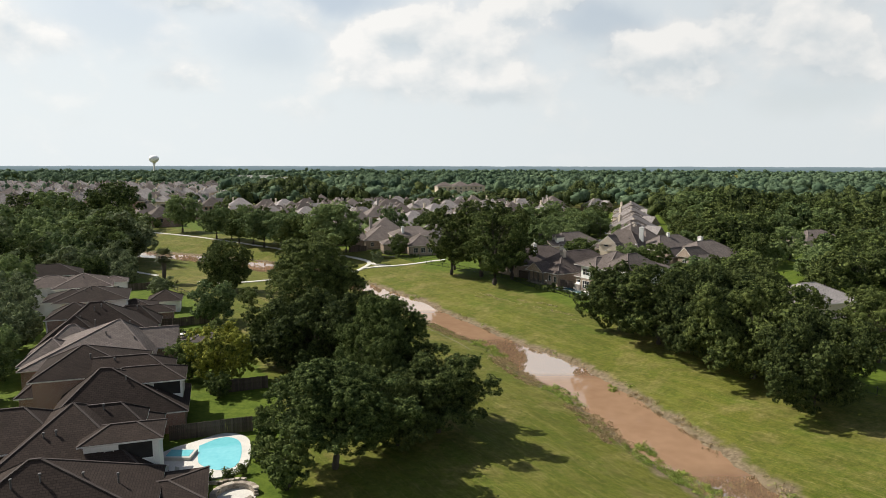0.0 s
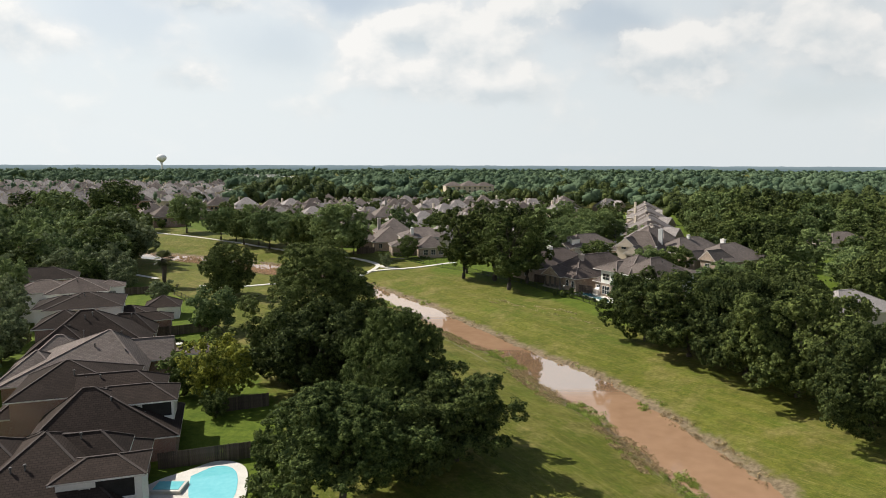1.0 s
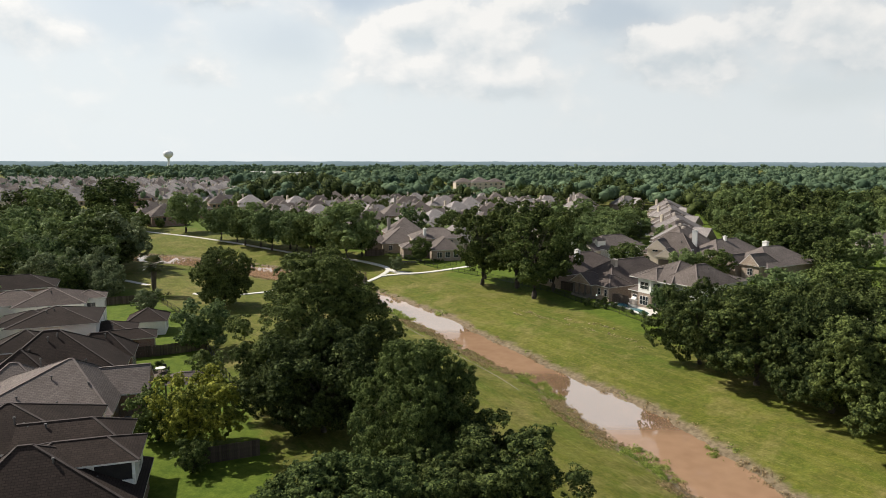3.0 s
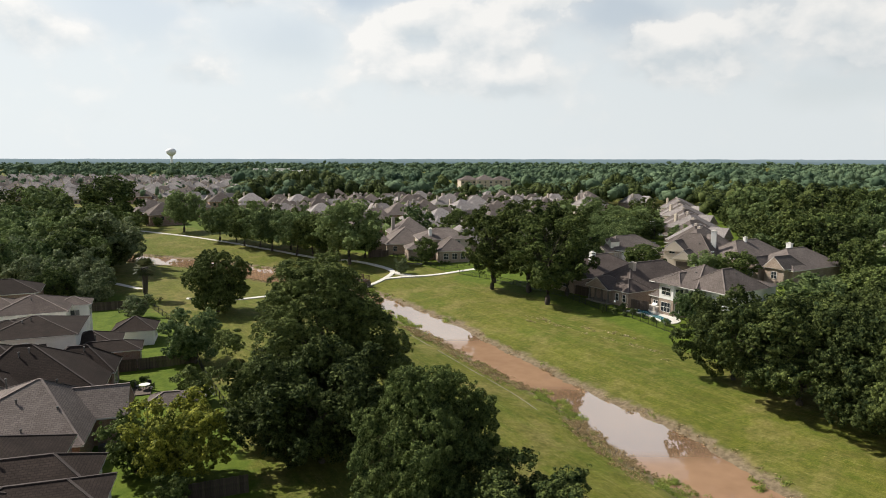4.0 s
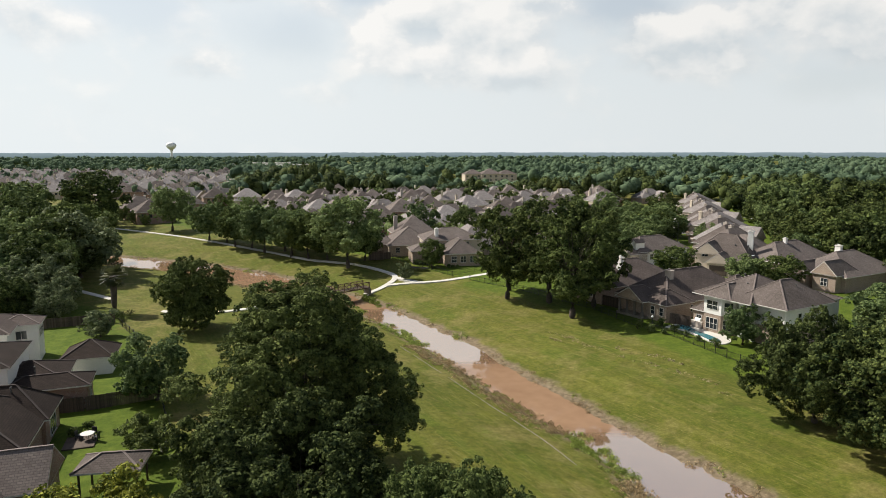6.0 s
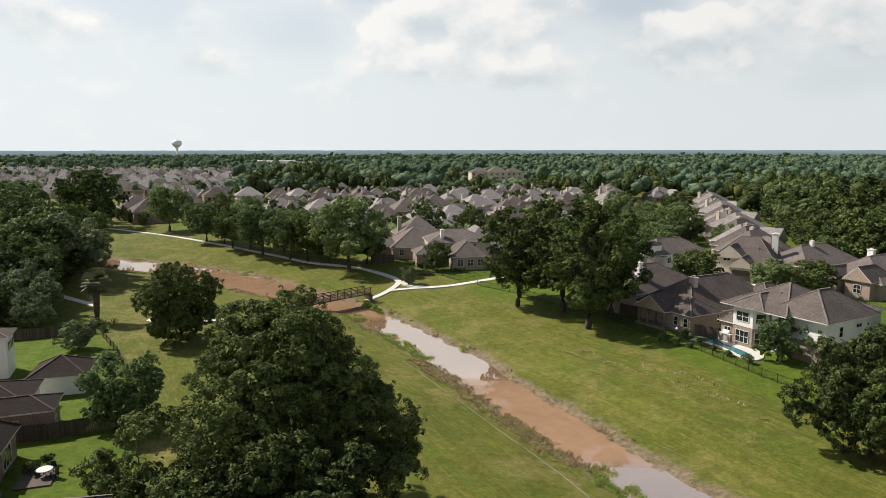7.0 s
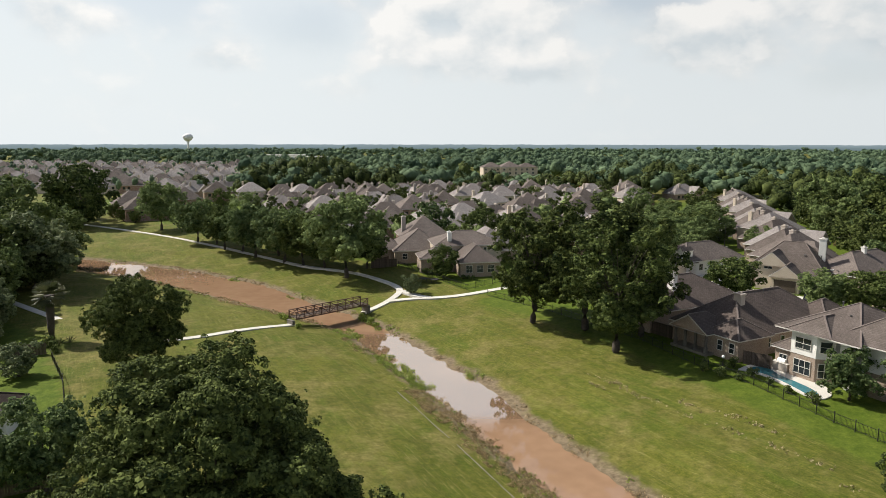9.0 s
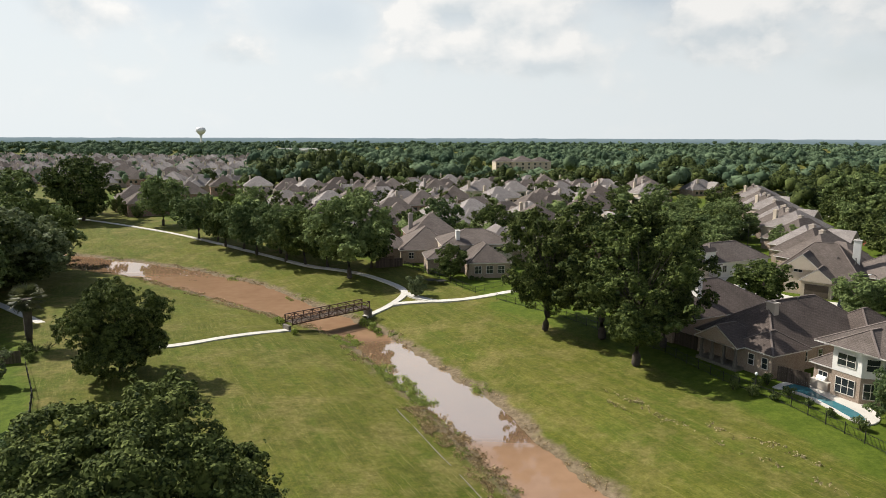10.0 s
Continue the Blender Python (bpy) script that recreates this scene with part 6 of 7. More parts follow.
for line, side in ((left_line, -1), (right_line, 1)):
    for i in range(1, len(line) - 1):
        p = line[i]
        if not 44 < p[1] < 262:
            continue
        d = (line[i + 1] - line[i - 1]) / np.hypot(*(line[i + 1] - line[i - 1]))
        out = np.array((d[1], -d[0])) * side
        thick = noise.noise((p[0] / 6, p[1] / 6, 3.0 + side))
        lush = any(a < p[1] + 3 * thick < b for a, b in LUSH) if side < 0 else thick > 0.34
        # mounds crowded round spots at the water's edge; a matted brown belt on the west side
        for _ in range((7 if lush else 15 if p[1] < 160 else 4) if side < 0 else 3):
            if g.random() > (0.75 if lush else 0.75 + 0.5 * thick if side < 0 else 0.30 + 0.9 * thick):
                continue
            at_ = p + out * (g.uniform(-1.6, 1.6) if lush else g.uniform(-0.7, 3.3) if side < 0 else g.uniform(-0.3, 1.5))
            long_, wide_ = g.uniform(0.5, 1.5), g.uniform(0.3, 0.7)
            kind = green if g.random() < (0.88 if lush else 0.09) else dry
            for _ in range(int(5 + 8 * long_ * wide_)):
                q = at_ + d * g.normal() * long_ * 0.5 + out * g.normal() * wide_ * 0.5
                r = g.uniform(0.16, 0.36) * (1.25 if lush and kind is green else 0.8)
                kind.append(((q[0], q[1], max(WATER, ground_z(*q)) + r * 0.1), r))
for name, lumps, mat, label in (("bank_weeds", green, WEED, "low green weeds along the water's edge"), ("dry_weeds", dry, DRY, "low brown drift and dry weeds along the water's edge")):
    tagged(new(name, leaf_mesh(name, g, lumps, 240, 0.08, mat, 0.55)), label, "weeds", kind="stuff")
# dry cuttings left in streaks on the east bank
STRAW = material("dry_cuttings", (0.22, 0.175, 0.085), (0.42, 0.355, 0.20), scale=0.6, fine=3.0, rough=0.9, bump=0.0, per_island=0.4, translucent=0.15)
wisps = []
for x, y in ((10.6, 159.1), (12.2, 157.6), (13.1, 154.6), (14.0, 152.8), (15.4, 151.2), (17.9, 147.0), (22.1, 147.1), (23.6, 145.6), (21.4, 142.8), (9.4, 157.0), (19.0, 149.6), (25.0, 143.0), (24.2, 139.0), (26.4, 136.2), (27.6, 131.0)):
    for _ in range(int(g.integers(7, 20))):
        along, across = g.normal() * 1.1, g.normal() * 0.28
        q = (x + 0.52 * along + 0.85 * across, y - 0.85 * along + 0.52 * across)
        r = g.uniform(0.14, 0.34)
        wisps.append(((q[0], q[1], ground_z(*q) + 0.02), r))
tagged(new("dry_cuttings", leaf_mesh("dry_cuttings", g, wisps, 130, 0.10, STRAW, 0.3)), "streaks of pale dry cut grass on the mown bank", "grass", kind="stuff")
# thin pale edge of the mown bank
edge_pts = [tuple(left_line[i] + np.array((-1.0, -0.45)) * (3.9 + 0.35 * noise.noise((i * 0.12, 0, 8)))) for i in range(0, len(left_line), 4) if 112 < left_line[i][1] < 163]
ribbon("trim_1", edge_pts, 0.09, "thin grey concrete edging along the mown bank", lift=0.04, mat=EDGING)


# ---- yards ----
def shrub(x, y, r, label, mat=LEAF, z=None, tall=1.0):
    """A rounded garden shrub: short stems and a crown."""
    gz_ = ground_z(x, y) if z is None else z
    sh = thing("shrub", pose(x, y, gz_), label, "shrub")
    q = np.random.default_rng(int(abs(x * 13 + y * 7)) + 1)
    lumps = [((q.uniform(-0.5, 0.5) * r, q.uniform(-0.5, 0.5) * r, r * tall * q.uniform(0.35, 1.2)), r * q.uniform(0.4, 0.6)) for _ in range(9)]
    o = new("crown", leaf_mesh("crown", q, lumps, 260 / max(r, 0.5), 0.11, mat))
    o.parent = sh
    bm = bmesh.new()
    for k in range(4):
        a = k * 1.6 + q.uniform(0, 1)
        tube(bm, [(0, 0, -0.2), (math.cos(a) * r * 0.4, math.sin(a) * r * 0.4, r * tall * 0.8)], [0.05, 0.02], 5)
    part("stems", bm, BARK, sh)
    return sh


for x, y, r in ((23.9, 160.5, 0.8), (25.4, 158.6, 0.9), (26.6, 161.0, 0.8), (28.4, 161.8, 0.9), (27.5, 157.2, 0.7), (29.4, 158.2, 0.8), (30.4, 155.2, 0.7), (31.6, 152.8, 0.7), (33.0, 149.6, 0.9), (24.8, 162.6, 0.7)):
    shrub(x, y, r, "clipped green garden shrub by the pool fence", LEAF_B)
for x, y, r in ((-21.2, 60.9, 0.8), (-22.8, 60.3, 0.7), (-20.0, 62.0, 0.8), (-24.2, 60.2, 0.6), (-19.4, 65.0, 0.9)):
    shrub(x, y, r, "low shrub on the rim of the pool deck", LEAF_B, 3.5)
for x, y, r in ((-27.0, 194.4, 1.3), (-25.6, 192.6, 1.1), (-24.4, 190.8, 0.9), (-28.4, 202.0, 1.0), (-40.6, 190.6, 1.0), (-42.2, 192.4, 0.9), (-37.0, 184.6, 0.8)):
    shrub(x, y, r, "rank green weeds by the end of the footbridge", WEED, None, 0.7)
for x, y, r in ((-9, 219.5, 0.6), (-8, 219.2, 0.6), (-7, 218.8, 0.6), (-15.2, 223.0, 0.8), (-16.6, 224.2, 0.9), (-18.0, 225.4, 0.8)):
    shrub(x, y, r, "dark hedge shrub on the lawn", LEAF)
for x, y, r in ((-68, 165, 1.0), (-69.5, 166.5, 1.1), (-66.8, 163.8, 0.9), (-47.6, 100.5, 0.8), (-47.0, 117.0, 0.7), (-48.0, 115.5, 0.8)):
    shrub(x, y, r, "dark shrub beside the yard fence", LEAF, 3.5)

# open garden shelter with hipped roof
shelter = thing("garden_shelter", pose(-37.8, 104.4, 3.5, 0, 0, 10), "open wooden garden shelter with brown hipped roof", "shelter")
wing(shelter, -2.6, 2.6, -1.7, 1.7, 2.5, 3.6, WOOD, (ROOF[2], CAP[2]), "u", HIP, over=0.3, body=(-0.05, 0.05, -0.05, 0.05))
for u in (-2.4, 2.4):
    for v in (-1.5, 1.5):
        bm = bmesh.new()
        box(bm, u - 0.08, u + 0.08, v - 0.08, v + 0.08, -0.2, 2.5, bevel=0.01)
        part("post", bm, WOOD, shelter)
# patio by the brick house
patio = thing("patio", pose(-48.0, 113.5, 3.5, 0, 0, 20), "weathered wooden patio deck behind a brick house", "patio")
bm = bmesh.new()
box(bm, 0.2, 3.2, -1.6, 1.6, -0.2, 0.1, bevel=0.02)
part("slab", bm, WOOD, patio)
bench = thing("garden_bench", pose(-36.6, 112.6, 3.5, 0, 0, 60), "white garden bench on the lawn", "bench")
for k in range(3):
    bm = bmesh.new()
    box(bm, -0.7, 0.7, -0.2 + k * 0.14, -0.09 + k * 0.14, 0.42, 0.46)
    part("slat", bm, TRIM, bench)
bm = bmesh.new()
box(bm, -0.7, 0.7, 0.22, 0.27, 0.5, 0.95)
part("backrest", bm, TRIM, bench)
for u in (-0.6, 0.6):
    bm = bmesh.new()
    box(bm, u - 0.04, u + 0.04, -0.2, 0.25, -0.05, 0.42)
    part("leg", bm, TRIM, bench)

# fan palm by the fence
palm = thing("palm_tree", pose(-71.0, 169.5, ground_z(-71, 169.5)), "fan palm with a shaggy brown trunk", "palm")
bm = bmesh.new()
tube(bm, [(0, 0, -0.3), (0, 0, 2), (0.1, 0, 5), (0.15, 0, 7.2)], [0.55, 0.5, 0.6, 0.75], 9)
part("trunk", bm, BARK, palm)
q = np.random.default_rng(77)
FROND = material("palm_fronds", (0.045, 0.055, 0.02), (0.15, 0.15, 0.065), scale=0.5, fine=3.0, rough=0.6, bump=0.0, per_object=0.5, translucent=0.2)
for k in range(34):
    a, e = k * 2.4, 1.2 - 2.2 * k / 34
    bm = bmesh.new()
    ln = q.uniform(1.5, 2.1)
    spokes = 9
    base_v = bm.verts.new((0, 0, 0))
    tips = []
    for i in range(spokes * 2 + 1):
        b = (i / (spokes * 2) - 0.5) * 2.0
        r = ln if i % 2 == 0 else ln * 0.62
        tips.append(bm.verts.new((math.cos(b) * r, math.sin(b) * r, -0.12 * r * r * 0.5)))
    for t0, t1 in zip(tips, tips[1:]):
        bm.faces.new((base_v, t0, t1))
    o = part("frond", bm, FROND, palm)
    o.matrix_local = pose(0.15 + math.cos(a) * math.cos(e) * 0.9, math.sin(a) * math.cos(e) * 0.9, 7.1 + math.sin(e) * 0.9, 0, math.degrees(-e), math.degrees(a))


# ---- small things ----
PAINT = {k: material("car_paint_" + k, a, b, scale=2.0, fine=30.0, rough=0.25, bump=0.0, spec=0.6) for k, a, b in (("white", (0.66, 0.66, 0.65), (0.74, 0.74, 0.73)), ("silver", (0.30, 0.31, 0.32), (0.38, 0.39, 0.40)), ("dark", (0.02, 0.022, 0.026), (0.04, 0.042, 0.046)), ("red", (0.22, 0.02, 0.018), (0.30, 0.035, 0.03)))}
RUBBER = material("tyre_rubber", (0.012, 0.012, 0.012), (0.03, 0.03, 0.03), rough=0.85)
RED = material("red_paint", (0.16, 0.035, 0.028), (0.25, 0.06, 0.045), fine=8.0, rough=0.6)
STONE = material("field_stone", (0.20, 0.165, 0.125), (0.44, 0.38, 0.31), scale=1.3, fine=9.0, rough=0.9, per_object=0.6)
PLASTIC = material("orange_plastic", (0.55, 0.13, 0.03), (0.65, 0.20, 0.05), rough=0.4, bump=0.0)
LAMP_GLASS = material("frosted_globe", (0.74, 0.74, 0.72), (0.82, 0.82, 0.80), rough=0.3, bump=0.0)


def car(x, y, yaw, colour, label, van=False):
    """A parked car: body, cabin glass, wheels, lights."""
    c = thing("car", pose(x, y, ground_z(x, y) + 0.06, 0, 0, yaw), label, "car", "parked cars")
    hgt, cab = (1.95, 1.2) if van else (1.5, 0.95)
    bm = bmesh.new()
    side = [(-2.25, 0.35), (-2.3, 0.8), (-2.1, cab), (-0.2 if van else 0.75, cab + 0.02), (2.1, cab - 0.16), (2.3, 0.65), (2.2, 0.35)]
    for sy in (-0.88, 0.88):
        bm.faces.new([bm.verts.new((u, sy * (1.0 if z < 0.9 else 0.94), z)) for u, z in side])
    bm.verts.ensure_lookup_table()
    n = len(side)
    for i in range(n):
        j = (i + 1) % n
        bm.faces.new((bm.verts[i], bm.verts[j], bm.verts[n + j], bm.verts[n + i]))
    bmesh.ops.recalc_face_normals(bm, faces=bm.faces)
    body = part("body", bm, PAINT[colour], c)
    roof = [(-1.9, cab), (-1.6, hgt), (0.5 if not van else 0.9, hgt), (1.3 if not van else 1.6, cab - 0.02)]
    bm = bmesh.new()
    for sy in (-0.8, 0.8):
        bm.faces.new([bm.verts.new((u, sy * (0.86 if z > cab + 0.1 else 1), z)) for u, z in roof])
    bm.verts.ensure_lookup_table()
    for i in range(4):
        j = (i + 1) % 4
        bm.faces.new((bm.verts[i], bm.verts[j], bm.verts[4 + j], bm.verts[4 + i]))
    bmesh.ops.recalc_face_normals(bm, faces=bm.faces)
    part("cabin_glass", bm, GLASS, c)
    bm = bmesh.new()
    box(bm, -1.62, 0.52 if not van else 0.92, -0.70, 0.70, hgt - 0.01, hgt + 0.05, bevel=0.02)
    part("roof", bm, PAINT[colour], c)
    for u in (-1.4, 1.4):
        for v in (-0.8, 0.8):
            bm = bmesh.new()
            tube(bm, [(u, v - 0.11, 0.32), (u, v + 0.11, 0.32)], [0.33, 0.33], 14)
            w = part("wheel", bm, RUBBER, c)
            bm = bmesh.new()
            tube(bm, [(u, v - 0.125, 0.32), (u, v + 0.125, 0.32)], [0.19, 0.19], 10)
            part("rim", bm, PIPE, w)
    for v in (-0.62, 0.62):
        bm = bmesh.new()
        box(bm, 2.18, 2.28, v - 0.2, v + 0.2, 0.62, 0.78)
        part("headlight", bm, GLASS, c)
    return c


for x, y, yaw, col, lab, van in ((-25.5, 324.3, 20, "white", "white van parked in front of a house", True), (-36.0, 319.8, 110, "white", "white car parked on a drive", False), (70.0, 288.0, 65, "silver", "silver car parked along the street", False), (62.0, 262.0, 63, "dark", "dark car parked along the street", False),
                                 (45.0, 213.5, 40, "silver", "silver car parked on a drive", False), (57.0, 201.0, 60, "dark", "dark car parked in front of a garage", False), (-79.0, 104.0, 66, "white", "white car parked along the street", False), (-93.0, 129.0, 60, "red", "red car parked along the street", False),
                                 (12.0, 322.0, 20, "white", "white car parked on a drive", False), (142.7, 396.5, 30, "white", "white van parked by the woods", True)):
    car(x, y, yaw, col, lab, van)

# drives of the east street
ribbon("road_4", [(38.5, 224), (41.5, 218.5), (45, 211)], 4.0, "pale concrete driveway", lift=0.09)
ribbon("road_5", [(49.5, 196.5), (53.5, 201), (56.5, 205.5)], 4.5, "pale concrete driveway", lift=0.10)
ribbon("road_6", [(52, 199), (58, 190), (66, 180)], 6.0, "pale concrete residential street", lift=0.075)


def street_lamp(x, y, h, yaw, label, globe=False):
    """A lamp on a pole: an arm with a head, or a globe."""
    s = thing("street_lamp", pose(x, y, ground_z(x, y), 0, 0, yaw), label, "street lamp")
    bm = bmesh.new()
    tube(bm, [(0, 0, -0.3), (0, 0, 0.4), (0, 0, h)], [0.13, 0.08, 0.05], 8)
    part("pole", bm, IRON if globe else PIPE, s)
    if globe:
        bm = bmesh.new()
        prof_ = [(0.02, h), (0.14, h + 0.04), (0.2, h + 0.18), (0.14, h + 0.32), (0.02, h + 0.38)]
        tube(bm, [(0, 0, z) for _, z in prof_], [r for r, _ in prof_], 12)
        part("globe", bm, LAMP_GLASS, s, "white frosted globe")
    else:
        bm = bmesh.new()
        tube(bm, [(0, 0, h - 0.1), (0.7, 0, h + 0.25), (1.5, 0, h + 0.3)], [0.05, 0.04, 0.035], 7)
        arm = part("arm", bm, PIPE, s)
        bm = bmesh.new()
        box(bm, 1.3, 2.0, -0.14, 0.14, h + 0.22, h + 0.36, bevel=0.04)
        part("lamp_head", bm, LAMP_GLASS, arm)
    return s


street_lamp(61, 199, 6.3, 200, "grey street lamp with a single arm")
street_lamp(66, 270, 6.3, 150, "grey street lamp with a single arm")
street_lamp(25.9, 159.0, 2.3, 0, "black garden lamp post with a white globe", True)
street_lamp(-72, 96, 6.3, 20, "grey street lamp with a single arm")


def shed(x, y, yaw, w, d, h, wall, roof, label):
    s = thing("shed", pose(x, y, ground_z(x, y), 0, 0, yaw), label, "shed")
    wing(s, -w / 2, w / 2, -d / 2, d / 2, h, h + w * 0.28, wall, (ROOF[roof], CAP[roof]), "v", GAB, over=0.15, detail=False)
    bm = bmesh.new()
    box(bm, -0.8, 0.8, -d / 2 - 0.05, -d / 2 + 0.01, 0, 2.0, bevel=0.01)
    part("door", bm, TRIM, s)
    return s


shed(100.5, 273.0, 20, 2.4, 3.0, 1.9, RED, 2, "red wooden garden shed with white door")
shed(126.0, 345.0, 20, 6.0, 12.0, 3.2, SIDING, 3, "long pale shed with tin-grey roof")
shed(143.2, 418.0, 15, 3.0, 8.0, 3.0, SIDING, 3, "tall white shed among trees")
shed(48.3, 436.7, 20, 9.0, 12.0, 3.2, STUCCO, 0, "low tan outbuilding with brown roof")

# red-roofed house far off
tiled = thing("house", pose(56, 452, 3.9, 0, 0, 20), "far house with a bright red tiled roof", "house")
TILE_RED = material("red_tiles", (0.30, 0.065, 0.04), (0.42, 0.11, 0.07), scale=0.5, fine=5.0, rough=0.8)
wing(tiled, -7, 7, -5, 5, 3.2, 6.6, STUCCO, (TILE_RED, TILE_RED), "u", HIP, detail=False)

# round stone seat and fire pit below the pool
ring = thing("fire_pit", pose(-19.4, 57.2, 3.5), "round fire pit of rough flat tan stones", "fire pit")
bm = bmesh.new()
tube(bm, [(0, 0, -0.2), (0, 0, 0.05)], [1.9, 1.9], 28)
part("floor", bm, CONCRETE, ring)
q = random.Random(4)
for course in range(3):
    for i in range(22):
        a = i / 22 * math.tau * 0.86 + 0.3 + course * 0.13
        bm = bmesh.new()
        box(bm, -0.30, 0.30, -0.22, 0.22 + 0.1 * (course == 2), 0, 0.19, bevel=0.035)
        for v in bm.verts:
            v.co += Vector((q.uniform(-1, 1), q.uniform(-1, 1), q.uniform(-0.4, 0.4))) * 0.04
        o = part("stone", bm, STONE, ring)
        o.matrix_local = pose(math.cos(a) * 1.9, math.sin(a) * 1.9, 0.02 + course * 0.19, 0, 0, math.degrees(a) - 90 + q.uniform(-5, 5))
# terraced stone edge inside the pool's planting
edging = thing("stone_border", pose(-23.0, 60.4, 3.5), "border of rough tan stones below the pool deck", "border")
for i in range(13):
    bm = bmesh.new()
    box(bm, -0.26, 0.26, -0.2, 0.2, -0.1, 0.3, bevel=0.06)
    for v in bm.verts:
        v.co += Vector((q.uniform(-1, 1), q.uniform(-1, 1), q.uniform(-1, 1))) * 0.05
    o = part("stone", bm, STONE, edging)
    o.matrix_local = pose(-2.6 + i * 0.5, -0.5 + 0.05 * (i - 6) ** 2 * 0.4, q.uniform(-0.05, 0.1), 0, 0, q.uniform(-25, 25))

# round paved play yard with an orange slide
yard_ = thing("play_yard", pose(77.0, 111.0, ground_z(77, 111)), "round pinkish paved play yard on a lawn", "patio")
bm = bmesh.new()
tube(bm, [(0, 0, -0.3), (0, 0, 0.1)], [3.4, 3.4], 36)
part("slab", bm, CONCRETE, yard_)
slide = thing("play_slide", pose(75.6, 110.2, ground_z(77, 111) + 0.1, 0, 0, 30), "small orange plastic garden slide with steps", "slide")
bm = bmesh.new()
box(bm, -0.3, 0.3, -0.06, 0.06, -1.0, 1.0, Matrix.Translation((0.0, 0.55, 0.62)) @ Matrix.Rotation(radians(58), 4, "X"), 0.03)
part("chute", bm, PLASTIC, slide)
for u in (-0.33, 0.33):
    bm = bmesh.new()
    tube(bm, [(u, -0.75, 0), (u, -0.45, 1.5)], [0.04, 0.04], 6)
    rail_ = part("upright", bm, PLASTIC, slide)
for k in range(4):
    bm = bmesh.new()
    box(bm, -0.32, 0.32, -0.72 + k * 0.07, -0.60 + k * 0.07, 0.25 + k * 0.27, 0.30 + k * 0.27)
    part("step", bm, PLASTIC, slide)


# ---- garden furniture ----
def garden_table(x, y, z, r, label, mat):
    t = thing("garden_table", pose(x, y, z), label, "table")
    bm = bmesh.new()
    tube(bm, [(0, 0, 0.69), (0, 0, 0.73)], [r, r], 18)
    part("tabletop", bm, mat, t)
    for k in range(4):
        a = math.pi / 4 + k * math.pi / 2
        bm = bmesh.new()
        tube(bm, [(math.cos(a) * r * 0.7, math.sin(a) * r * 0.7, 0), (math.cos(a) * r * 0.55, math.sin(a) * r * 0.55, 0.7)], [0.03, 0.03], 6)
        part("leg", bm, IRON, t)


def garden_chair(x, y, z, yaw, label, mat):
    c = thing("garden_chair", pose(x, y, z, 0, 0, yaw), label, "chair", "garden chairs")
    bm = bmesh.new()
    box(bm, -0.27, 0.27, -0.27, 0.27, 0.40, 0.46, bevel=0.02)
    part("seat", bm, mat, c)
    bm = bmesh.new()
    box(bm, -0.27, 0.27, 0.22, 0.28, 0.46, 0.95, bevel=0.02)
    part("backrest", bm, mat, c)
    for u in (-0.23, 0.23):
        for v in (-0.23, 0.23):
            bm = bmesh.new()
            box(bm, u - 0.025, u + 0.025, v - 0.025, v + 0.025, 0, 0.41)
            part("leg", bm, IRON, c)


garden_table(-45.9, 114.6, 3.6, 0.7, "pale round garden table on the wooden deck", TRIM)
for dx, dy, a in ((-1.0, 0.1, 90), (1.0, -0.1, -90), (0.1, 1.0, 0)):
    garden_chair(-45.9 + dx, 114.6 + dy, 3.6, a, "dark metal garden chair beside the table", IRON)
garden_table(29.4, 169.6, 4.08, 0.6, "dark garden table under the porch roof", IRON)
for dx, dy, a in ((-0.9, 0.2, 90), (0.2, 0.9, 0)):
    garden_chair(29.4 + dx, 169.6 + dy, 4.08, a, "dark metal garden chair under the porch roof", IRON)
for dx, dy, a in ((-26.2, 61.6, 160), (-27.6, 61.9, 200), (-28.6, 62.8, 140)):
    garden_chair(dx, dy, 3.66, a, "pale garden chair on the pool deck", TRIM)

# outdoor grill counter by the cream house's pool
grill = thing("grill_counter", pose(34.2, 160.6, 4.05, 0, 0, 30), "tan brick grill counter with a steel hood", "grill")
bm = bmesh.new()
box(bm, -0.5, 0.5, -1.1, 1.1, -0.1, 0.9, bevel=0.03)
part("counter", bm, BRICK_T, grill)
bm = bmesh.new()
box(bm, -0.55, 0.55, -1.15, 1.15, 0.9, 0.97, bevel=0.02)
part("worktop", bm, CONCRETE, grill)
bm = bmesh.new()
tube(bm, [(0, -0.55, 1.1), (0, 0.55, 1.1)], [0.36, 0.36], 14)
part("hood", bm, LAMP_GLASS, grill, "bright steel hood")


def air_unit(h, u, v):
    """An air conditioner's outdoor unit beside a wall of a house."""
    a = thing("air_conditioner", h.matrix_world @ pose(u, v, 0), "grey outdoor air conditioning unit on a pad", "air conditioner", "outdoor air conditioners")
    bm = bmesh.new()
    box(bm, -0.5, 0.5, -0.5, 0.5, -0.1, 0.08, bevel=0.01)
    part("pad", bm, CONCRETE, a)
    bm = bmesh.new()
    box(bm, -0.38, 0.38, -0.38, 0.38, 0.08, 0.9, bevel=0.03)
    part("casing", bm, PIPE, a)
    bm = bmesh.new()
    tube(bm, [(0, 0, 0.9), (0, 0, 0.93)], [0.32, 0.32], 14)
    part("grille", bm, IRON, a)


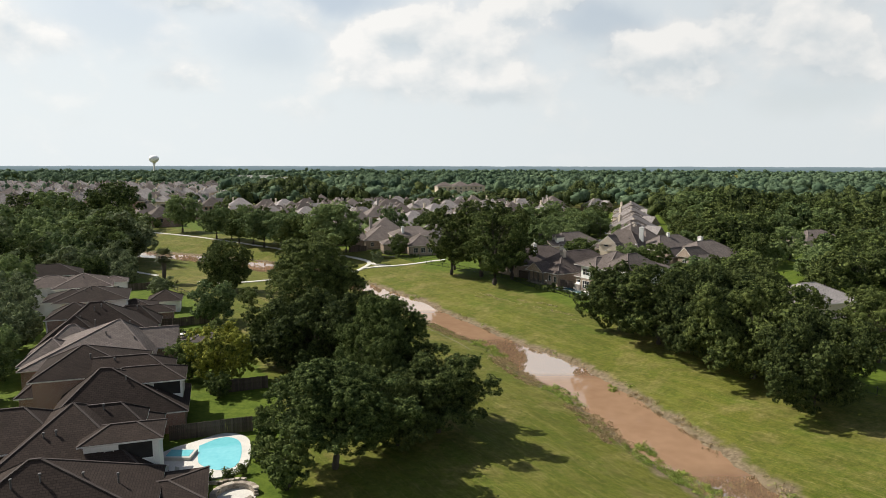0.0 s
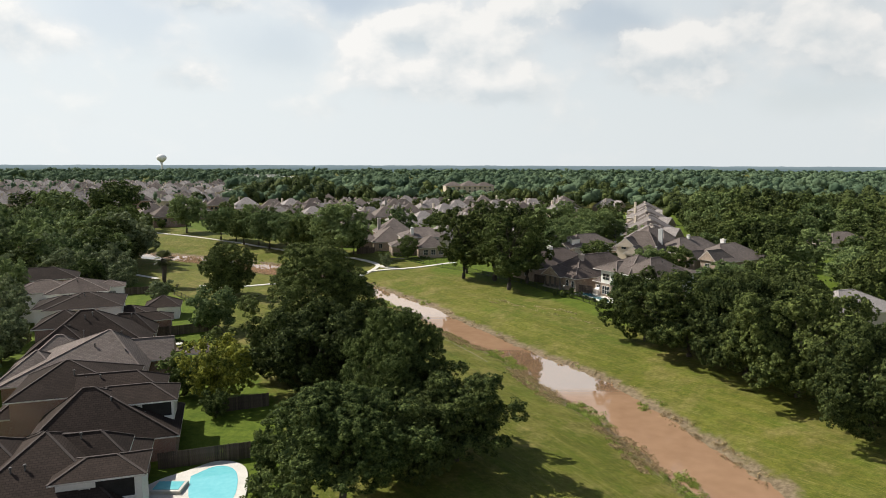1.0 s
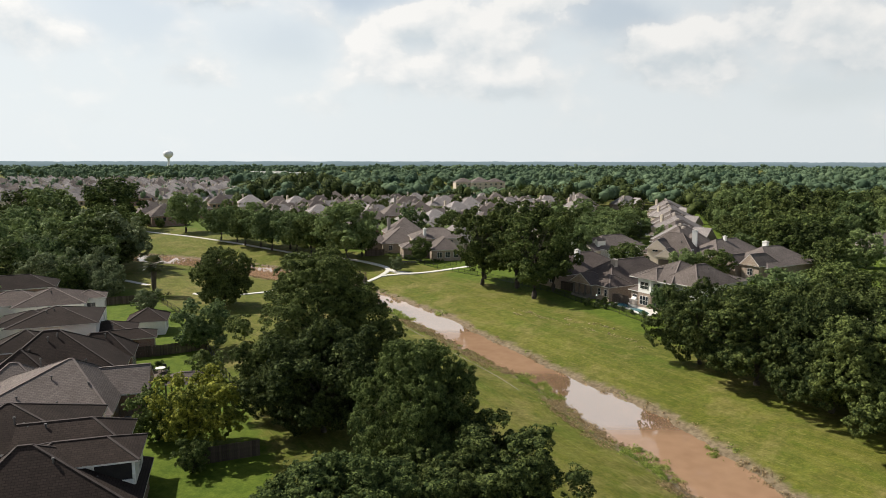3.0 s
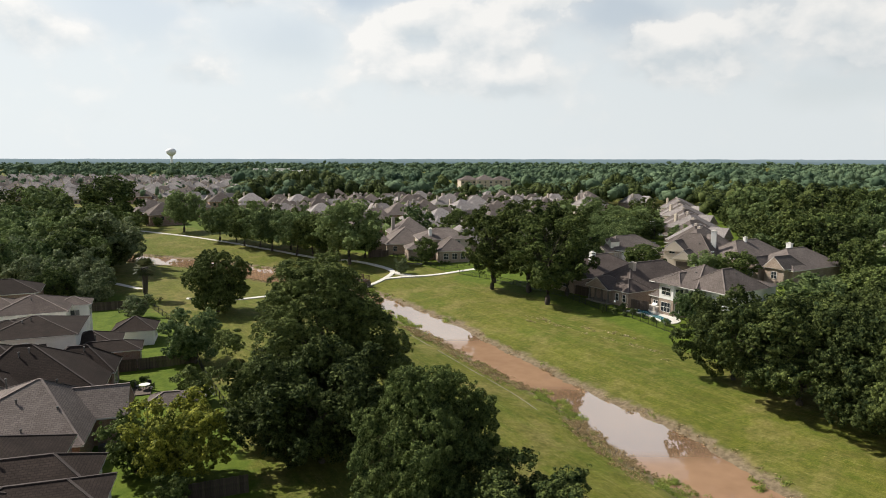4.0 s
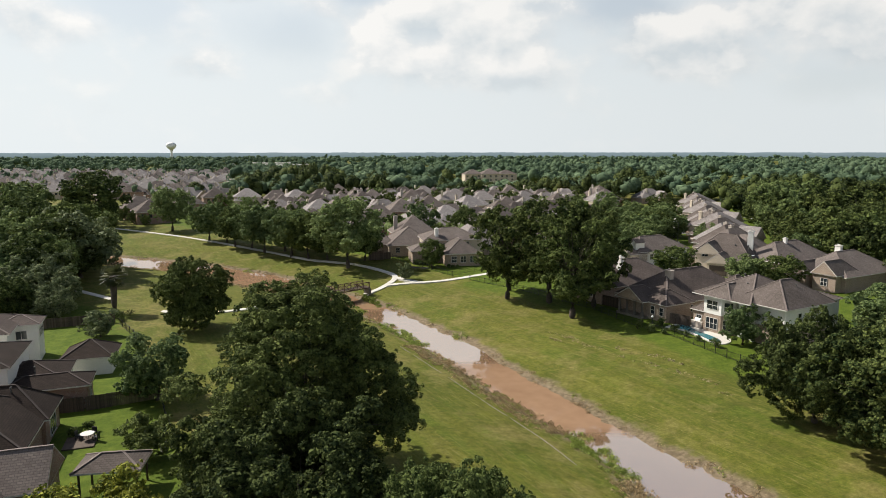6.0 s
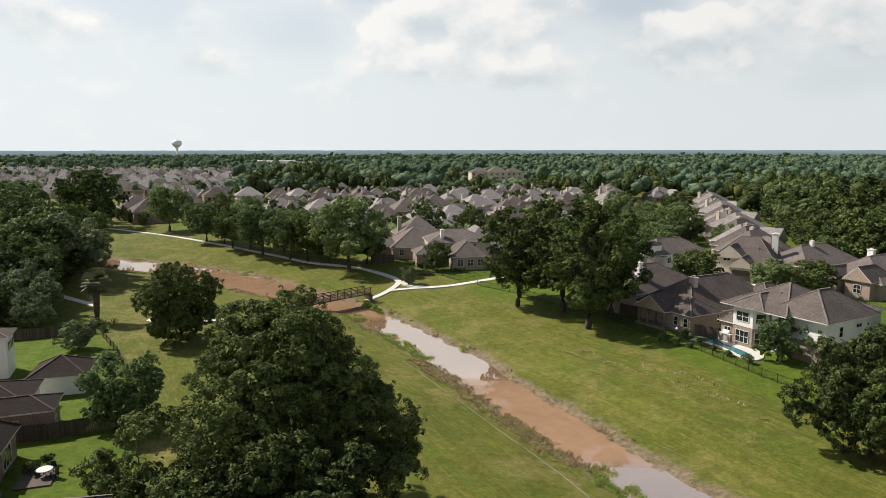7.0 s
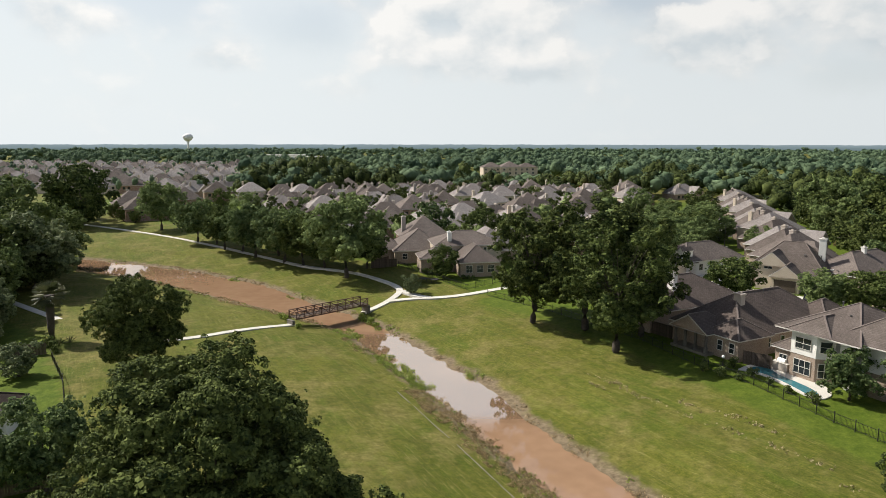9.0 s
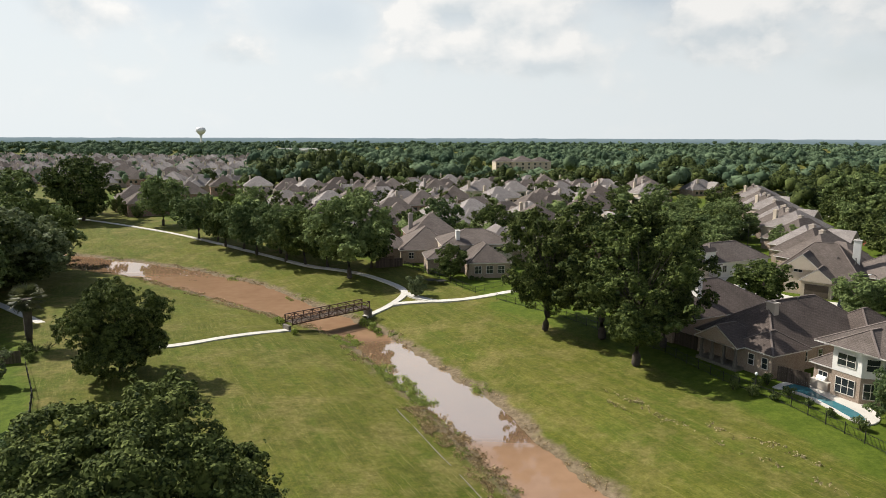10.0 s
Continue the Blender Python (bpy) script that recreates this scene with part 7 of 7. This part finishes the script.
for h, u, v in ((h4, 1.4, 1.0), (h5, 1.2, -3.0), (h6, 6.2, 4.2), (hc, 12, -0.6), (hb, 10, -0.8), (hw, 2.2, 3.4), (ha, 14, 4)):
    air_unit(h, u, v)

# sun umbrellas folded over dark furniture on the fenced lawn
for x, y in ((-17.6, 217.4), (-15.4, 216.6)):
    garden_table(x, y, ground_z(x, y), 1.1, "wide dark garden table on the fenced lawn", DARK)
# board fences by the east houses
board_fence((-28.0, 237.5), (-31.5, 231.5), "weathered brown board fence beside the brick house", z=3.8)
board_fence((-31.5, 231.5), (-25.5, 233.9), "weathered brown board fence beside the brick house", z=3.8)
board_fence((66.0, 118.0), (73.5, 118.5), "grey board fence at the end of a lawn", z=3.8)
board_fence((69, 152), (75, 147), "weathered brown board fence between yards", z=3.9)
# hedge along the near board fence and bushes by the pool
for k in range(9):
    shrub(-24.6 + k * 0.75, 74.2 + k * 0.28, 0.62, "low clipped hedge bush along the board fence", LEAF, 3.5)
for x, y, r, tall in ((-19.6, 70.9, 0.9, 1.5), (-19.2, 68.9, 0.9, 1.2), (-18.7, 66.4, 1.1, 1.1), (-18.4, 64.4, 1.0, 1.1)):
    shrub(x, y, r, "spiky dark green bush beside the pool", LEAF_B, 3.5, tall)
for x, y, r in ((112, 278.6, 1.6), (114.5, 280.2, 1.4), (109.6, 281.2, 1.5)):
    shrub(x, y, r, "yellow-green garden shrub at the edge of the woods", LEAF_Y, None, 1.1)
# yucca clumps beside the palm
for x, y in ((-68.6, 167.4), (-67.6, 168.6), (-69.4, 165.9)):
    yucca = thing("yucca", pose(x, y, ground_z(x, y)), "spiky pale green yucca clump beside the palm", "plant")
    for k in range(16):
        a, e = k * 2.4, 1.35 - k * 0.07
        bm = bmesh.new()
        vs = [bm.verts.new(p) for p in ((0, -0.05, 0), (0, 0.05, 0), (0.75, 0.045, 0.02), (1.3, 0, -0.12), (0.75, -0.045, 0.02))]
        bm.faces.new(vs)
        o = part("leaf", bm, FROND, yucca)
        o.matrix_local = pose(0, 0, 0.1, 0, math.degrees(-e), math.degrees(a))
